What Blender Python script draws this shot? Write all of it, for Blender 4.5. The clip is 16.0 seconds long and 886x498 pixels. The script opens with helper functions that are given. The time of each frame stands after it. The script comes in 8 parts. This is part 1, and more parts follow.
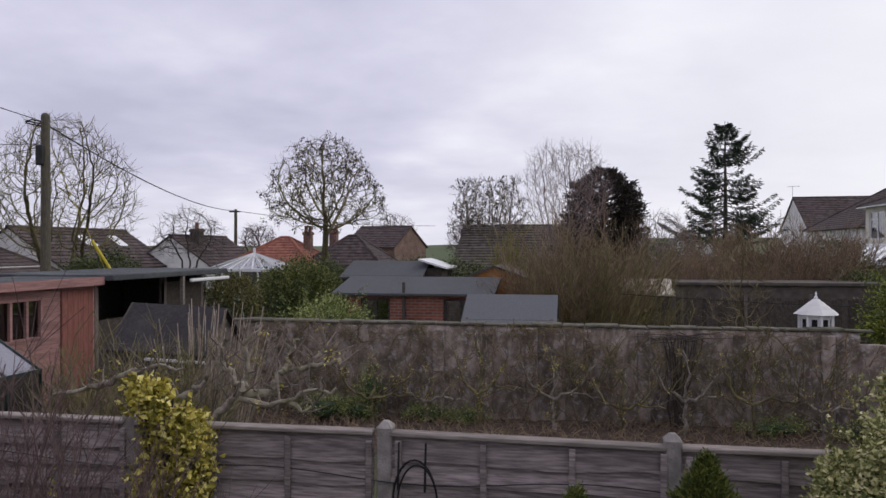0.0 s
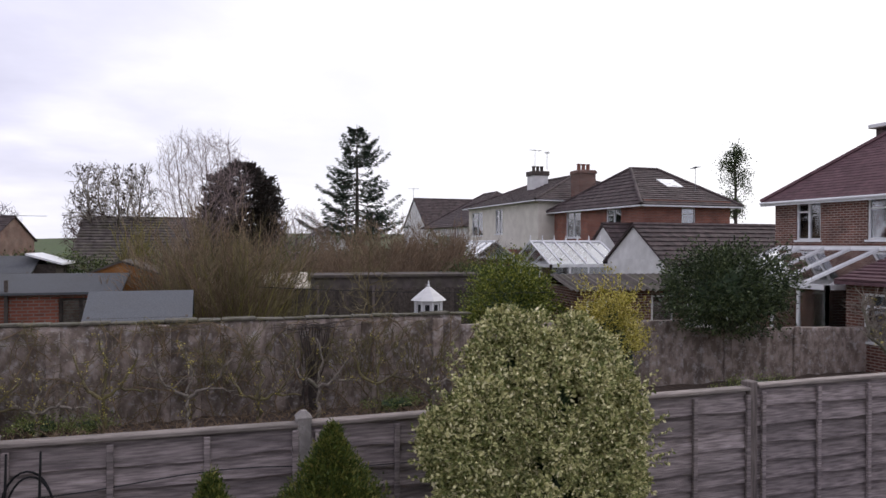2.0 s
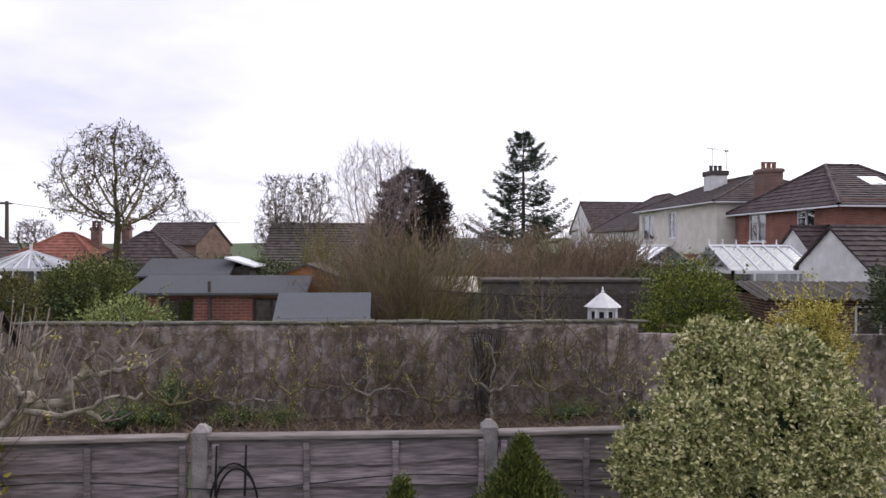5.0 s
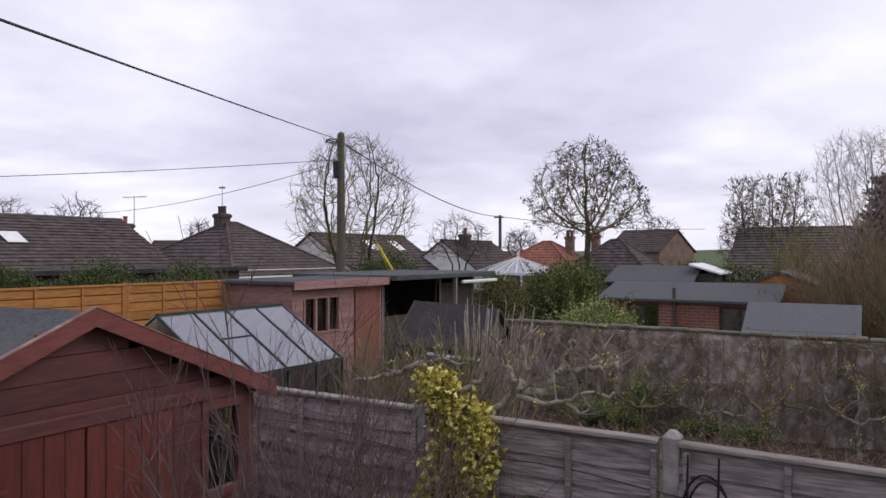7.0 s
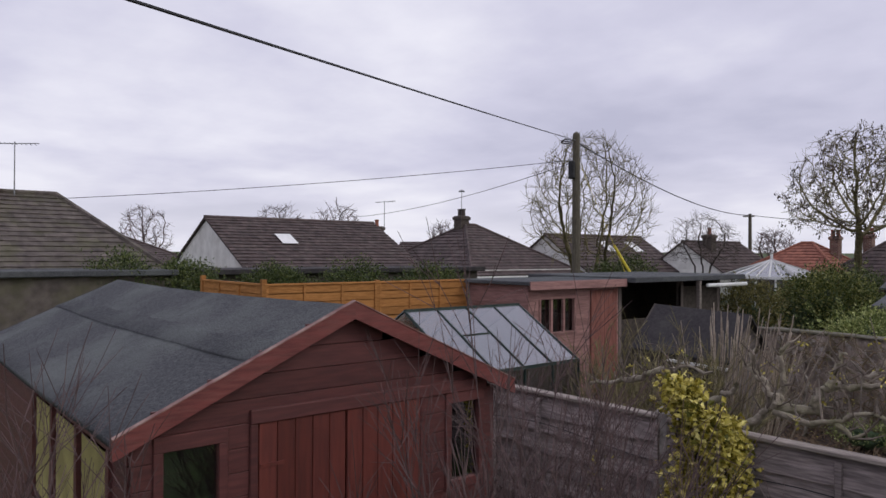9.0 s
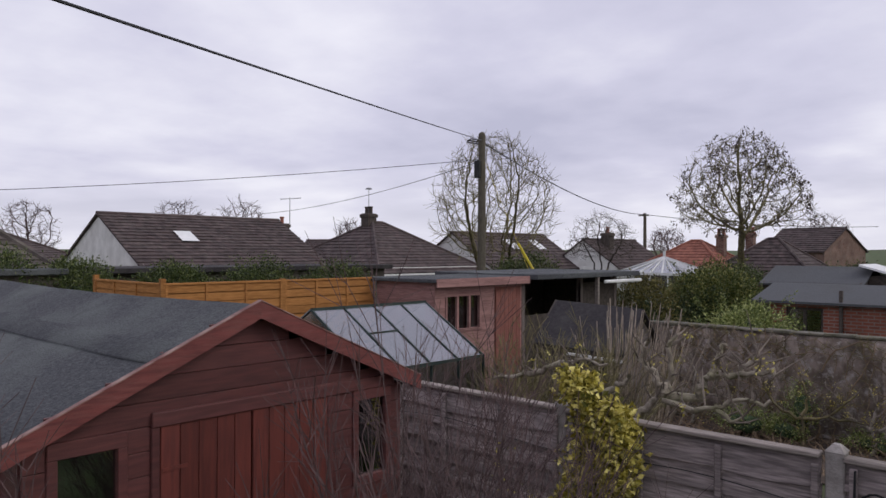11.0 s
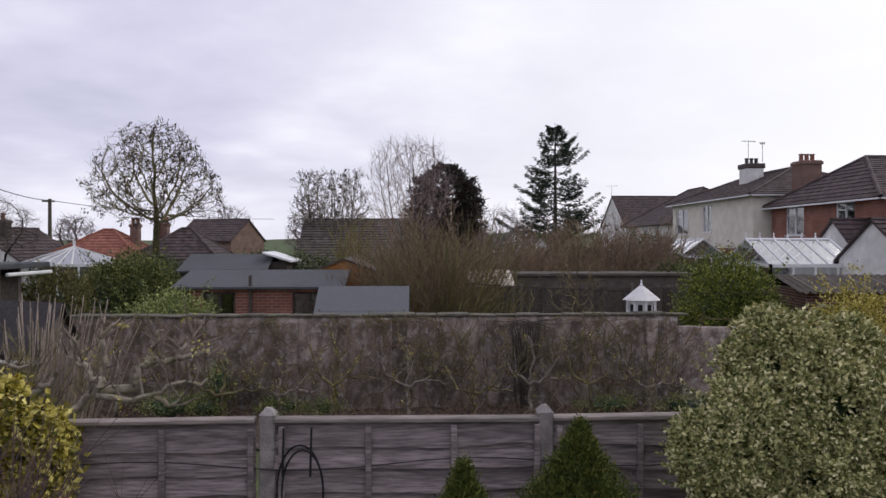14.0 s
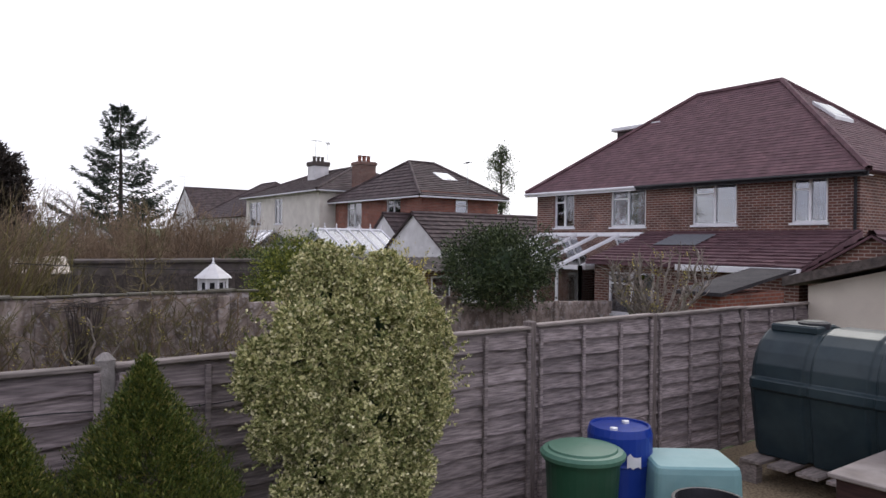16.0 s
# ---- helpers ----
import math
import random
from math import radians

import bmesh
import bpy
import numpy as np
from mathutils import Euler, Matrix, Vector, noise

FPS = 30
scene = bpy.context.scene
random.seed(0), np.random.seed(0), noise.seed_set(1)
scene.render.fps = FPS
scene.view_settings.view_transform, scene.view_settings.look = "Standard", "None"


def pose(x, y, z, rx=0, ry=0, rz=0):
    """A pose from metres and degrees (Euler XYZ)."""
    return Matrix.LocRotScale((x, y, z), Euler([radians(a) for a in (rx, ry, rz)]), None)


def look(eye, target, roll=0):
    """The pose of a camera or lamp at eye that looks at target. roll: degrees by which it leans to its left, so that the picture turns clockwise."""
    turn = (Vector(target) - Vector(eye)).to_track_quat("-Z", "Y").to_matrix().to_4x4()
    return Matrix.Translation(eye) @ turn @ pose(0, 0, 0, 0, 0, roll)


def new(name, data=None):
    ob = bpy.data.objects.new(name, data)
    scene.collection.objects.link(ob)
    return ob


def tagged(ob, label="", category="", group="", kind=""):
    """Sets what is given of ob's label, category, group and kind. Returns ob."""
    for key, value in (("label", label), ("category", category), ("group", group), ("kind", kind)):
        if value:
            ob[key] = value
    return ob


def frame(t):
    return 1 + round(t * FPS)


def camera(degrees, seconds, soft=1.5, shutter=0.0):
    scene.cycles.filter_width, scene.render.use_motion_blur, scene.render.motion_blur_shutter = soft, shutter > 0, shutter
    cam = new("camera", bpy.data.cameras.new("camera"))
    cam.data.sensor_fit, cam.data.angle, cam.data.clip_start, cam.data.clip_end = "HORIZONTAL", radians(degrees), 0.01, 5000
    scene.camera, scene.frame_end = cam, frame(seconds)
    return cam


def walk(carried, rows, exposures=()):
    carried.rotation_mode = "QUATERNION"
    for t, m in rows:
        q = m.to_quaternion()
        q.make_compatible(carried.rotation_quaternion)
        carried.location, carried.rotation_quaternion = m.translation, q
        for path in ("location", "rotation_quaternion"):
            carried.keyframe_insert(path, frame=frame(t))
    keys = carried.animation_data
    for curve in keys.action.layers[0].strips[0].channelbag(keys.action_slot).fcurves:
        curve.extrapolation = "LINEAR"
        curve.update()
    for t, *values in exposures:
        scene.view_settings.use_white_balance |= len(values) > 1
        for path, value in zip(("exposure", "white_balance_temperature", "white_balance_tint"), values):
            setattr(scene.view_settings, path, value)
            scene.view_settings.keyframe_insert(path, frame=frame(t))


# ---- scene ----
cam = camera(64.4, 16.0)

PATH = [
    (0, (-0.666, -0.083, 2.97), (-1.034, 1.883, 2.968), -0.1),
    (0.5, (-0.597, -0.12, 2.959), (-0.74, 1.875, 2.954), -0.0),
    (1, (-0.578, -0.185, 2.955), (-0.475, 1.812, 2.945), 0.1),
    (1.5, (-0.607, -0.258, 2.942), (-0.241, 1.708, 2.929), 0.1),
    (2, (-0.655, -0.31, 2.942), (-0.031, 1.59, 2.927), 0.2),
    (2.5, (-0.678, -0.316, 2.944), (0.023, 1.557, 2.93), 0.2),
    (3, (-0.709, -0.316, 2.951), (-0.009, 1.557, 2.936), 0.2),
    (3.2, (-0.717, -0.273, 2.943), (-0.018, 1.6, 2.928), 0.2),
    (5.3, (-0.774, -0.1, 2.945), (-0.78, 1.9, 2.941), 0.1),
    (5.5, (-0.774, -0.117, 2.948), (-0.908, 1.879, 2.945), 0.0),
    (6, (-0.748, -0.089, 2.945), (-1.201, 1.859, 2.948), 0.0),
    (6.5, (-0.773, -0.092, 2.947), (-1.533, 1.758, 2.955), 0.1),
    (7, (-0.824, -0.069, 2.93), (-1.869, 1.636, 2.943), 0.0),
    (7.5, (-0.811, -0.078, 2.922), (-2.112, 1.441, 2.939), -0.0),
    (8, (-0.848, -0.064, 2.921), (-2.308, 1.303, 2.941), 0.0),
    (8.2, (-0.863, -0.064, 2.915), (-2.367, 1.253, 2.937), -0.2),
    (10.3, (-0.835, -0.085, 2.93), (-2.387, 1.176, 2.943), 0.4),
    (10.5, (-0.82, -0.092, 2.93), (-2.337, 1.212, 2.943), 0.2),
    (11, (-0.8, -0.117, 2.93), (-2.161, 1.349, 2.939), 0.2),
    (11.5, (-0.768, -0.131, 2.93), (-1.919, 1.504, 2.935), 0.1),
    (12, (-0.743, -0.141, 2.927), (-1.676, 1.628, 2.928), 0.1),
    (12.5, (-0.796, -0.125, 2.918), (-1.494, 1.749, 2.915), 0.1),
    (13, (-0.858, -0.202, 2.914), (-1.307, 1.746, 2.906), -0.0),
    (13.5, (-0.916, -0.197, 2.895), (-1.108, 1.794, 2.883), 0.0),
    (14, (-0.967, -0.217, 2.905), (-0.878, 1.781, 2.888), 0.0),
    (14.5, (-0.958, -0.312, 2.838), (-0.575, 1.651, 2.818), 0.2),
    (15, (-0.998, -0.347, 2.751), (-0.328, 1.537, 2.73), 0.5),
    (15.5, (-1.003, -0.395, 2.629), (-0.065, 1.372, 2.609), 0.5),
    (16, (-0.991, -0.408, 2.541), (0.191, 1.205, 2.521), 0.6),
]
EXPOSURE = [(0, 0.0), (0.5, 0.0), (1, 0.08), (1.5, 0.2), (2, 0.3), (3.2, 0.38), (5.3, 0.55), (5.8, 0.53), (6.0, 0.45), (6.5, 0.3), (7, 0.2), (8, 0.02), (10.3, -0.05), (11.5, 0.0), (13, 0.0),
            (14, 0.1), (14.5, 0.16), (15, 0.33), (15.5, 0.48), (16, 0.5)]
walk(cam, [(t, look(eye, target, roll)) for t, eye, target, roll in PATH], EXPOSURE)

# ---------- light ----------
SUN_ELEV, SUN_AZ = radians(38), radians(62)          # behind cloud, beyond the brick houses
world = bpy.data.worlds.new("world")
scene.world = world
world.use_nodes = True
wn, wl = world.node_tree.nodes, world.node_tree.links
wn.clear()


def wnode(kind, **kw):
    n = wn.new(kind)
    for k, v in kw.items():
        n.inputs[k].default_value = v
    return n


sky = wn.new("ShaderNodeTexSky")
sky.sky_type, sky.sun_disc, sky.sun_elevation, sky.sun_rotation = "NISHITA", False, SUN_ELEV, SUN_AZ
sky.air_density, sky.dust_density = 1.0, 3.0
coord = wn.new("ShaderNodeTexCoord")
sep = wn.new("ShaderNodeSeparateXYZ")
wl.new(coord.outputs["Generated"], sep.inputs[0])


def wmath(op, a, b=None, c=None):
    n = wn.new("ShaderNodeMath")
    n.operation = op
    for i, v in enumerate((a, b, c)):
        if v is None:
            continue
        if isinstance(v, (int, float)):
            n.inputs[i].default_value = v
        else:
            wl.new(v, n.inputs[i])
    return n.outputs[0]


# a cloud deck seen in perspective: direction divided by height
up = wmath("MAXIMUM", sep.outputs[2], 0.0)
div = wmath("ADD", up, 0.16)
comb = wn.new("ShaderNodeCombineXYZ")
wl.new(wmath("DIVIDE", sep.outputs[0], div), comb.inputs[0])
wl.new(wmath("DIVIDE", sep.outputs[1], div), comb.inputs[1])
big = wnode("ShaderNodeTexNoise", Scale=0.6, Detail=4.0, Roughness=0.48, Distortion=0.35)
small = wnode("ShaderNodeTexNoise", Scale=2.6, Detail=5.0, Roughness=0.55)
wl.new(comb.outputs[0], big.inputs["Vector"])
wl.new(comb.outputs[0], small.inputs["Vector"])
mixed = wmath("ADD", wmath("MULTIPLY", big.outputs["Fac"], 0.8), wmath("MULTIPLY", small.outputs["Fac"], 0.2))
ramp = wn.new("ShaderNodeValToRGB")
ramp.color_ramp.elements[0].position, ramp.color_ramp.elements[0].color = 0.38, (0.53, 0.528, 0.68, 1)
ramp.color_ramp.elements[1].position, ramp.color_ramp.elements[1].color = 0.63, (0.89, 0.88, 0.985, 1)
mid = ramp.color_ramp.elements.new(0.5)
mid.color = (0.675, 0.665, 0.82, 1)
wl.new(mixed, ramp.inputs[0])
# the thin cloud near the hidden sun is brighter
sunward = wmath("ADD", wmath("MULTIPLY", sep.outputs[0], math.sin(SUN_AZ)), wmath("MULTIPLY", sep.outputs[1], math.cos(SUN_AZ)))
glow = wnode("ShaderNodeMapRange")
wl.new(sunward, glow.inputs[0])
glow.inputs[1].default_value, glow.inputs[2].default_value = 0.22, 1.0
glow.inputs[3].default_value, glow.inputs[4].default_value = 0.0, 1.0
white = wn.new("ShaderNodeMix")
white.data_type = "RGBA"
wl.new(glow.outputs[0], white.inputs[0])
wl.new(ramp.outputs[0], white.inputs[6])
white.inputs[7].default_value = (1.0, 1.0, 1.03, 1)
# pale band low over the land
low = wnode("ShaderNodeMapRange")
wl.new(sep.outputs[2], low.inputs[0])
low.inputs[1].default_value, low.inputs[2].default_value = 0.0, 0.13
low.inputs[3].default_value, low.inputs[4].default_value = 0.62, 0.0
pale = wn.new("ShaderNodeMix")
pale.data_type = "RGBA"
wl.new(low.outputs[0], pale.inputs[0])
wl.new(white.outputs[2], pale.inputs[6])
pale.inputs[7].default_value = (0.90, 0.89, 0.97, 1)
scaled = wn.new("ShaderNodeMix")
scaled.data_type, scaled.blend_type = "RGBA", "MULTIPLY"
scaled.inputs[0].default_value = 1.0
wl.new(pale.outputs[2], scaled.inputs[6])
scaled.inputs[7].default_value = (10, 10, 10, 1)
cover = wn.new("ShaderNodeMix")
cover.data_type = "RGBA"
cover.inputs[0].default_value = 0.96
wl.new(sky.outputs[0], cover.inputs[6])
wl.new(scaled.outputs[2], cover.inputs[7])
back = wn.new("ShaderNodeBackground")
back.inputs[1].default_value = 0.1
wl.new(cover.outputs[2], back.inputs[0])
wout = wn.new("ShaderNodeOutputWorld")
wl.new(back.outputs[0], wout.inputs[0])
sun_data = bpy.data.lights.new("sun", "SUN")
sun_data.energy, sun_data.angle, sun_data.color = 0.7, radians(25), (1.0, 0.97, 0.92)
sun = new("sun", sun_data)
to_sun = Vector((math.sin(SUN_AZ) * math.cos(SUN_ELEV), math.cos(SUN_AZ) * math.cos(SUN_ELEV), math.sin(SUN_ELEV)))
sun.matrix_world = look(to_sun * 50, (0, 0, 0))

# ---------- materials ----------
MATS = {}


def mat(name, base, dark=None, rough=0.85, scale=6.0, metal=0.0, bump=0.2, bump_scale=40.0, stain=None, stain_scale=1.2, stain_amount=0.5,
        stretch=(1, 1, 1), rand=0.12, spec=0.3, stops=(0.35, 0.65)):
    """A surface with fine grain, larger patches and a shift from piece to piece."""
    if name in MATS:
        return MATS[name]
    m = bpy.data.materials.new(name)
    m.use_nodes = True
    nt = m.node_tree
    n, l = nt.nodes, nt.links
    bsdf = n["Principled BSDF"]
    tc = n.new("ShaderNodeTexCoord")
    mp = n.new("ShaderNodeMapping")
    mp.inputs["Scale"].default_value = stretch
    l.new(tc.outputs["Object"], mp.inputs[0])
    info = n.new("ShaderNodeObjectInfo")
    shift = n.new("ShaderNodeVectorMath")
    shift.operation = "ADD"
    scl = n.new("ShaderNodeVectorMath")
    scl.operation = "SCALE"
    scl.inputs[0].default_value = (7.3, 3.1, 5.7)
    l.new(info.outputs["Random"], scl.inputs["Scale"])
    l.new(mp.outputs[0], shift.inputs[0])
    l.new(scl.outputs[0], shift.inputs[1])
    fine = n.new("ShaderNodeTexNoise")
    fine.inputs["Scale"].default_value, fine.inputs["Detail"].default_value = scale, 6
    l.new(shift.outputs[0], fine.inputs["Vector"])
    cr = n.new("ShaderNodeValToRGB")
    dark = dark or tuple(c * 0.6 for c in base)
    cr.color_ramp.elements[0].position, cr.color_ramp.elements[0].color = stops[0], (*dark, 1)
    cr.color_ramp.elements[1].position, cr.color_ramp.elements[1].color = stops[1], (*base, 1)
    l.new(fine.outputs["Fac"], cr.inputs[0])
    col = cr.outputs[0]
    if stain:
        sn = n.new("ShaderNodeTexNoise")
        sn.inputs["Scale"].default_value, sn.inputs["Detail"].default_value, sn.inputs["Roughness"].default_value = stain_scale, 7, 0.62
        l.new(shift.outputs[0], sn.inputs["Vector"])
        sr = n.new("ShaderNodeMapRange")
        sr.inputs[1].default_value, sr.inputs[2].default_value, sr.inputs[4].default_value = 0.46, 0.66, stain_amount
        l.new(sn.outputs["Fac"], sr.inputs[0])
        mx = n.new("ShaderNodeMix")
        mx.data_type = "RGBA"
        l.new(sr.outputs[0], mx.inputs[0])
        l.new(col, mx.inputs[6])
        mx.inputs[7].default_value = (*stain, 1)
        col = mx.outputs[2]
    if rand:
        hs = n.new("ShaderNodeHueSaturation")
        mr = n.new("ShaderNodeMapRange")
        mr.inputs[3].default_value, mr.inputs[4].default_value = 1 - rand, 1 + rand
        geo = n.new("ShaderNodeNewGeometry")
        addr = n.new("ShaderNodeMath")
        addr.operation = "ADD"
        l.new(info.outputs["Random"], addr.inputs[0])
        l.new(geo.outputs["Random Per Island"], addr.inputs[1])
        fr = n.new("ShaderNodeMath")
        fr.operation = "FRACT"
        l.new(addr.outputs[0], fr.inputs[0])
        l.new(fr.outputs[0], mr.inputs[0])
        l.new(mr.outputs[0], hs.inputs["Value"])
        l.new(col, hs.inputs["Color"])
        col = hs.outputs[0]
    l.new(col, bsdf.inputs["Base Color"])
    bsdf.inputs["Roughness"].default_value = rough
    bsdf.inputs["Metallic"].default_value = metal
    bsdf.inputs["Specular IOR Level"].default_value = spec
    if bump:
        bn = n.new("ShaderNodeTexNoise")
        bn.inputs["Scale"].default_value, bn.inputs["Detail"].default_value = bump_scale, 5
        l.new(shift.outputs[0], bn.inputs["Vector"])
        bp = n.new("ShaderNodeBump")
        bp.inputs["Strength"].default_value, bp.inputs["Distance"].default_value = bump, 0.02
        l.new(bn.outputs["Fac"], bp.inputs["Height"])
        l.new(bp.outputs[0], bsdf.inputs["Normal"])
    MATS[name] = m
    return m


def brick_mat(name, a, b, mortar, axis="x", scale=1.0):
    """Brickwork in true courses, running along the wall's own axis."""
    m = mat(name, a, rand=0)
    n, l = m.node_tree.nodes, m.node_tree.links
    tc = n.new("ShaderNodeTexCoord")
    sp = n.new("ShaderNodeSeparateXYZ")
    l.new(tc.outputs["Object"], sp.inputs[0])
    sm = n.new("ShaderNodeMath")
    l.new(sp.outputs[0], sm.inputs[0])
    l.new(sp.outputs[1], sm.inputs[1])
    cb = n.new("ShaderNodeCombineXYZ")
    l.new(sm.outputs[0], cb.inputs[0])
    l.new(sp.outputs[2], cb.inputs[1])
    bt = n.new("ShaderNodeTexBrick")
    bt.inputs["Color1"].default_value, bt.inputs["Color2"].default_value, bt.inputs["Mortar"].default_value = (*a, 1), (*b, 1), (*mortar, 1)
    bt.inputs["Scale"].default_value = 1 / scale
    bt.inputs["Brick Width"].default_value, bt.inputs["Row Height"].default_value = 0.225, 0.075
    bt.inputs["Mortar Size"].default_value, bt.inputs["Bias"].default_value = 0.011, -0.1
    l.new(cb.outputs[0], bt.inputs["Vector"])
    ns = n.new("ShaderNodeTexNoise")
    ns.inputs["Scale"].default_value, ns.inputs["Detail"].default_value = 1.6, 6
    l.new(tc.outputs["Object"], ns.inputs["Vector"])
    hs = n.new("ShaderNodeHueSaturation")
    mr = n.new("ShaderNodeMapRange")
    mr.inputs[1].default_value, mr.inputs[2].default_value, mr.inputs[3].default_value, mr.inputs[4].default_value = 0.3, 0.7, 0.7, 1.25
    l.new(ns.outputs["Fac"], mr.inputs[0])
    l.new(mr.outputs[0], hs.inputs["Value"])
    l.new(bt.outputs["Color"], hs.inputs["Color"])
    bsdf = n["Principled BSDF"]
    l.new(hs.outputs[0], bsdf.inputs["Base Color"])
    bp = n.new("ShaderNodeBump")
    bp.inputs["Strength"].default_value, bp.inputs["Distance"].default_value, bp.invert = 0.6, 0.01, True
    l.new(bt.outputs["Fac"], bp.inputs["Height"])
    l.new(bp.outputs[0], bsdf.inputs["Normal"])
    return m


def glass_mat(name, tint=(0.75, 0.8, 0.85), rough=0.03, alpha=0.35):
    if name in MATS:
        return MATS[name]
    m = bpy.data.materials.new(name)
    m.use_nodes = True
    n, l = m.node_tree.nodes, m.node_tree.links
    out = n["Material Output"]
    n.remove(n["Principled BSDF"])
    gl = n.new("ShaderNodeBsdfGlossy")
    gl.inputs["Roughness"].default_value = rough
    tr = n.new("ShaderNodeBsdfTransparent")
    tr.inputs[0].default_value = (*tint, 1)
    fr = n.new("ShaderNodeFresnel")
    fr.inputs[0].default_value = 1.5
    ad = n.new("ShaderNodeMath")
    ad.operation = "ADD"
    ad.use_clamp = True
    ad.inputs[1].default_value = alpha
    l.new(fr.outputs[0], ad.inputs[0])
    mx = n.new("ShaderNodeMixShader")
    l.new(ad.outputs[0], mx.inputs[0])
    l.new(tr.outputs[0], mx.inputs[1])
    l.new(gl.outputs[0], mx.inputs[2])
    l.new(mx.outputs[0], out.inputs[0])
    MATS[name] = m
    return m


M_fence = mat("weathered_fence_wood", (0.375, 0.315, 0.305), (0.165, 0.136, 0.134), scale=5, stretch=(1.2, 6, 14), stain=(0.11, 0.092, 0.092), stain_scale=0.9, stain_amount=0.6, bump=0.35, bump_scale=25, rand=0.25)
M_rail = mat("weathered_capping_wood", (0.33, 0.282, 0.255), (0.19, 0.16, 0.145), scale=5, stretch=(1.2, 6, 14), stain=(0.10, 0.09, 0.075), stain_amount=0.5, rand=0.2)
M_post_c = mat("lichened_concrete", (0.38, 0.345, 0.325), (0.21, 0.19, 0.18), scale=9, stain=(0.10, 0.095, 0.08), stain_scale=4, bump=0.5, bump_scale=60)
M_post_w = mat("old_wood_post", (0.20, 0.165, 0.15), (0.11, 0.09, 0.085), scale=6, stretch=(8, 8, 1), rand=0.1)
M_shedgrey = mat("dark_weathered_boards", (0.15, 0.125, 0.12), (0.075, 0.062, 0.06), scale=5, stretch=(1, 1, 9), stain=(0.05, 0.045, 0.042), stain_scale=2, rand=0.2)
M_orange = mat("new_orange_fence_wood", (0.42, 0.19, 0.06), (0.30, 0.13, 0.038), scale=5, stretch=(1, 1, 8), rand=0.15)
M_wall = mat("stained_render", (0.42, 0.345, 0.30), (0.20, 0.157, 0.13), scale=6, stain=(0.07, 0.055, 0.043), stain_scale=0.9, stain_amount=0.6, bump=0.8, bump_scale=16, rand=0.08, stretch=(1, 1, 0.7), stops=(0.4, 0.62))
n_, l_ = M_wall.node_tree.nodes, M_wall.node_tree.links
tc_ = n_.new("ShaderNodeTexCoord")
mp_ = n_.new("ShaderNodeMapping")
mp_.inputs["Scale"].default_value = (1.0, 1.0, 0.45)
l_.new(tc_.outputs["Object"], mp_.inputs[0])
src_ = n_["Principled BSDF"].inputs["Base Color"].links[0].from_socket
for scale_, lo_, hi_, colour_, amount_ in ((2.3, 0.52, 0.64, (0.085, 0.07, 0.06), 0.65), (5.5, 0.54, 0.66, (0.50, 0.46, 0.44), 0.8), (14.0, 0.57, 0.68, (0.52, 0.49, 0.46), 0.6), (9.0, 0.6, 0.72, (0.13, 0.115, 0.05), 0.6)):
    # damp streaks, pale lichen in large and small patches, moss
    ns_ = n_.new("ShaderNodeTexNoise")
    ns_.inputs["Scale"].default_value, ns_.inputs["Detail"].default_value, ns_.inputs["Roughness"].default_value = scale_, 6, 0.6
    l_.new(mp_.outputs[0] if scale_ < 5 else tc_.outputs["Object"], ns_.inputs["Vector"])
    mr_ = n_.new("ShaderNodeMapRange")
    mr_.inputs[1].default_value, mr_.inputs[2].default_value, mr_.inputs[4].default_value = lo_, hi_, amount_
    l_.new(ns_.outputs["Fac"], mr_.inputs[0])
    mx_ = n_.new("ShaderNodeMix")
    mx_.data_type = "RGBA"
    l_.new(mr_.outputs[0], mx_.inputs[0])
    l_.new(src_, mx_.inputs[6])
    mx_.inputs[7].default_value = (*colour_, 1)
    src_ = mx_.outputs[2]
l_.new(src_, n_["Principled BSDF"].inputs["Base Color"])
M_cop = mat("mossy_coping", (0.17, 0.155, 0.13), (0.08, 0.075, 0.055), scale=7, stain=(0.10, 0.095, 0.04), stain_scale=3, bump=0.6)
M_soil = mat("damp_soil", (0.12, 0.088, 0.068), (0.055, 0.042, 0.034), scale=8, bump=1.0, bump_scale=18, rand=0)
M_red = mat("red_stained_shiplap", (0.125, 0.042, 0.04), (0.085, 0.03, 0.03), scale=5, stretch=(1, 1, 10), stain=(0.07, 0.028, 0.028), stain_scale=1.5, stain_amount=0.4, rand=0.13, rough=0.5)
M_redtrim = mat("worn_red_bargeboard", (0.20, 0.055, 0.05), (0.13, 0.038, 0.036), scale=6, stretch=(3, 1, 8), stain=(0.24, 0.12, 0.10), stain_scale=7, stain_amount=0.25, rand=0.08, rough=0.5)
M_worn = mat("bare_worn_edge", (0.34, 0.22, 0.19), (0.16, 0.06, 0.055), scale=9, stretch=(1, 1, 1), rand=0.05, rough=0.6)
M_felt = mat("grey_mineral_felt", (0.092, 0.096, 0.104), (0.046, 0.048, 0.054), scale=40, stain=(0.155, 0.168, 0.165), stain_scale=1.1, stain_amount=0.6, bump=0.9, bump_scale=70, rand=0.05)
M_feltdark = mat("old_dark_felt", (0.046, 0.041, 0.044), (0.026, 0.023, 0.026), scale=20, stain=(0.09, 0.085, 0.08), stain_scale=1.2, bump=0.5, bump_scale=60, rand=0.05)
M_feltgrey = mat("pale_grey_felt", (0.145, 0.152, 0.162), (0.105, 0.11, 0.118), scale=40, stain=(0.12, 0.12, 0.12), stain_scale=1.0, bump=0.4, bump_scale=90, rand=0.05)
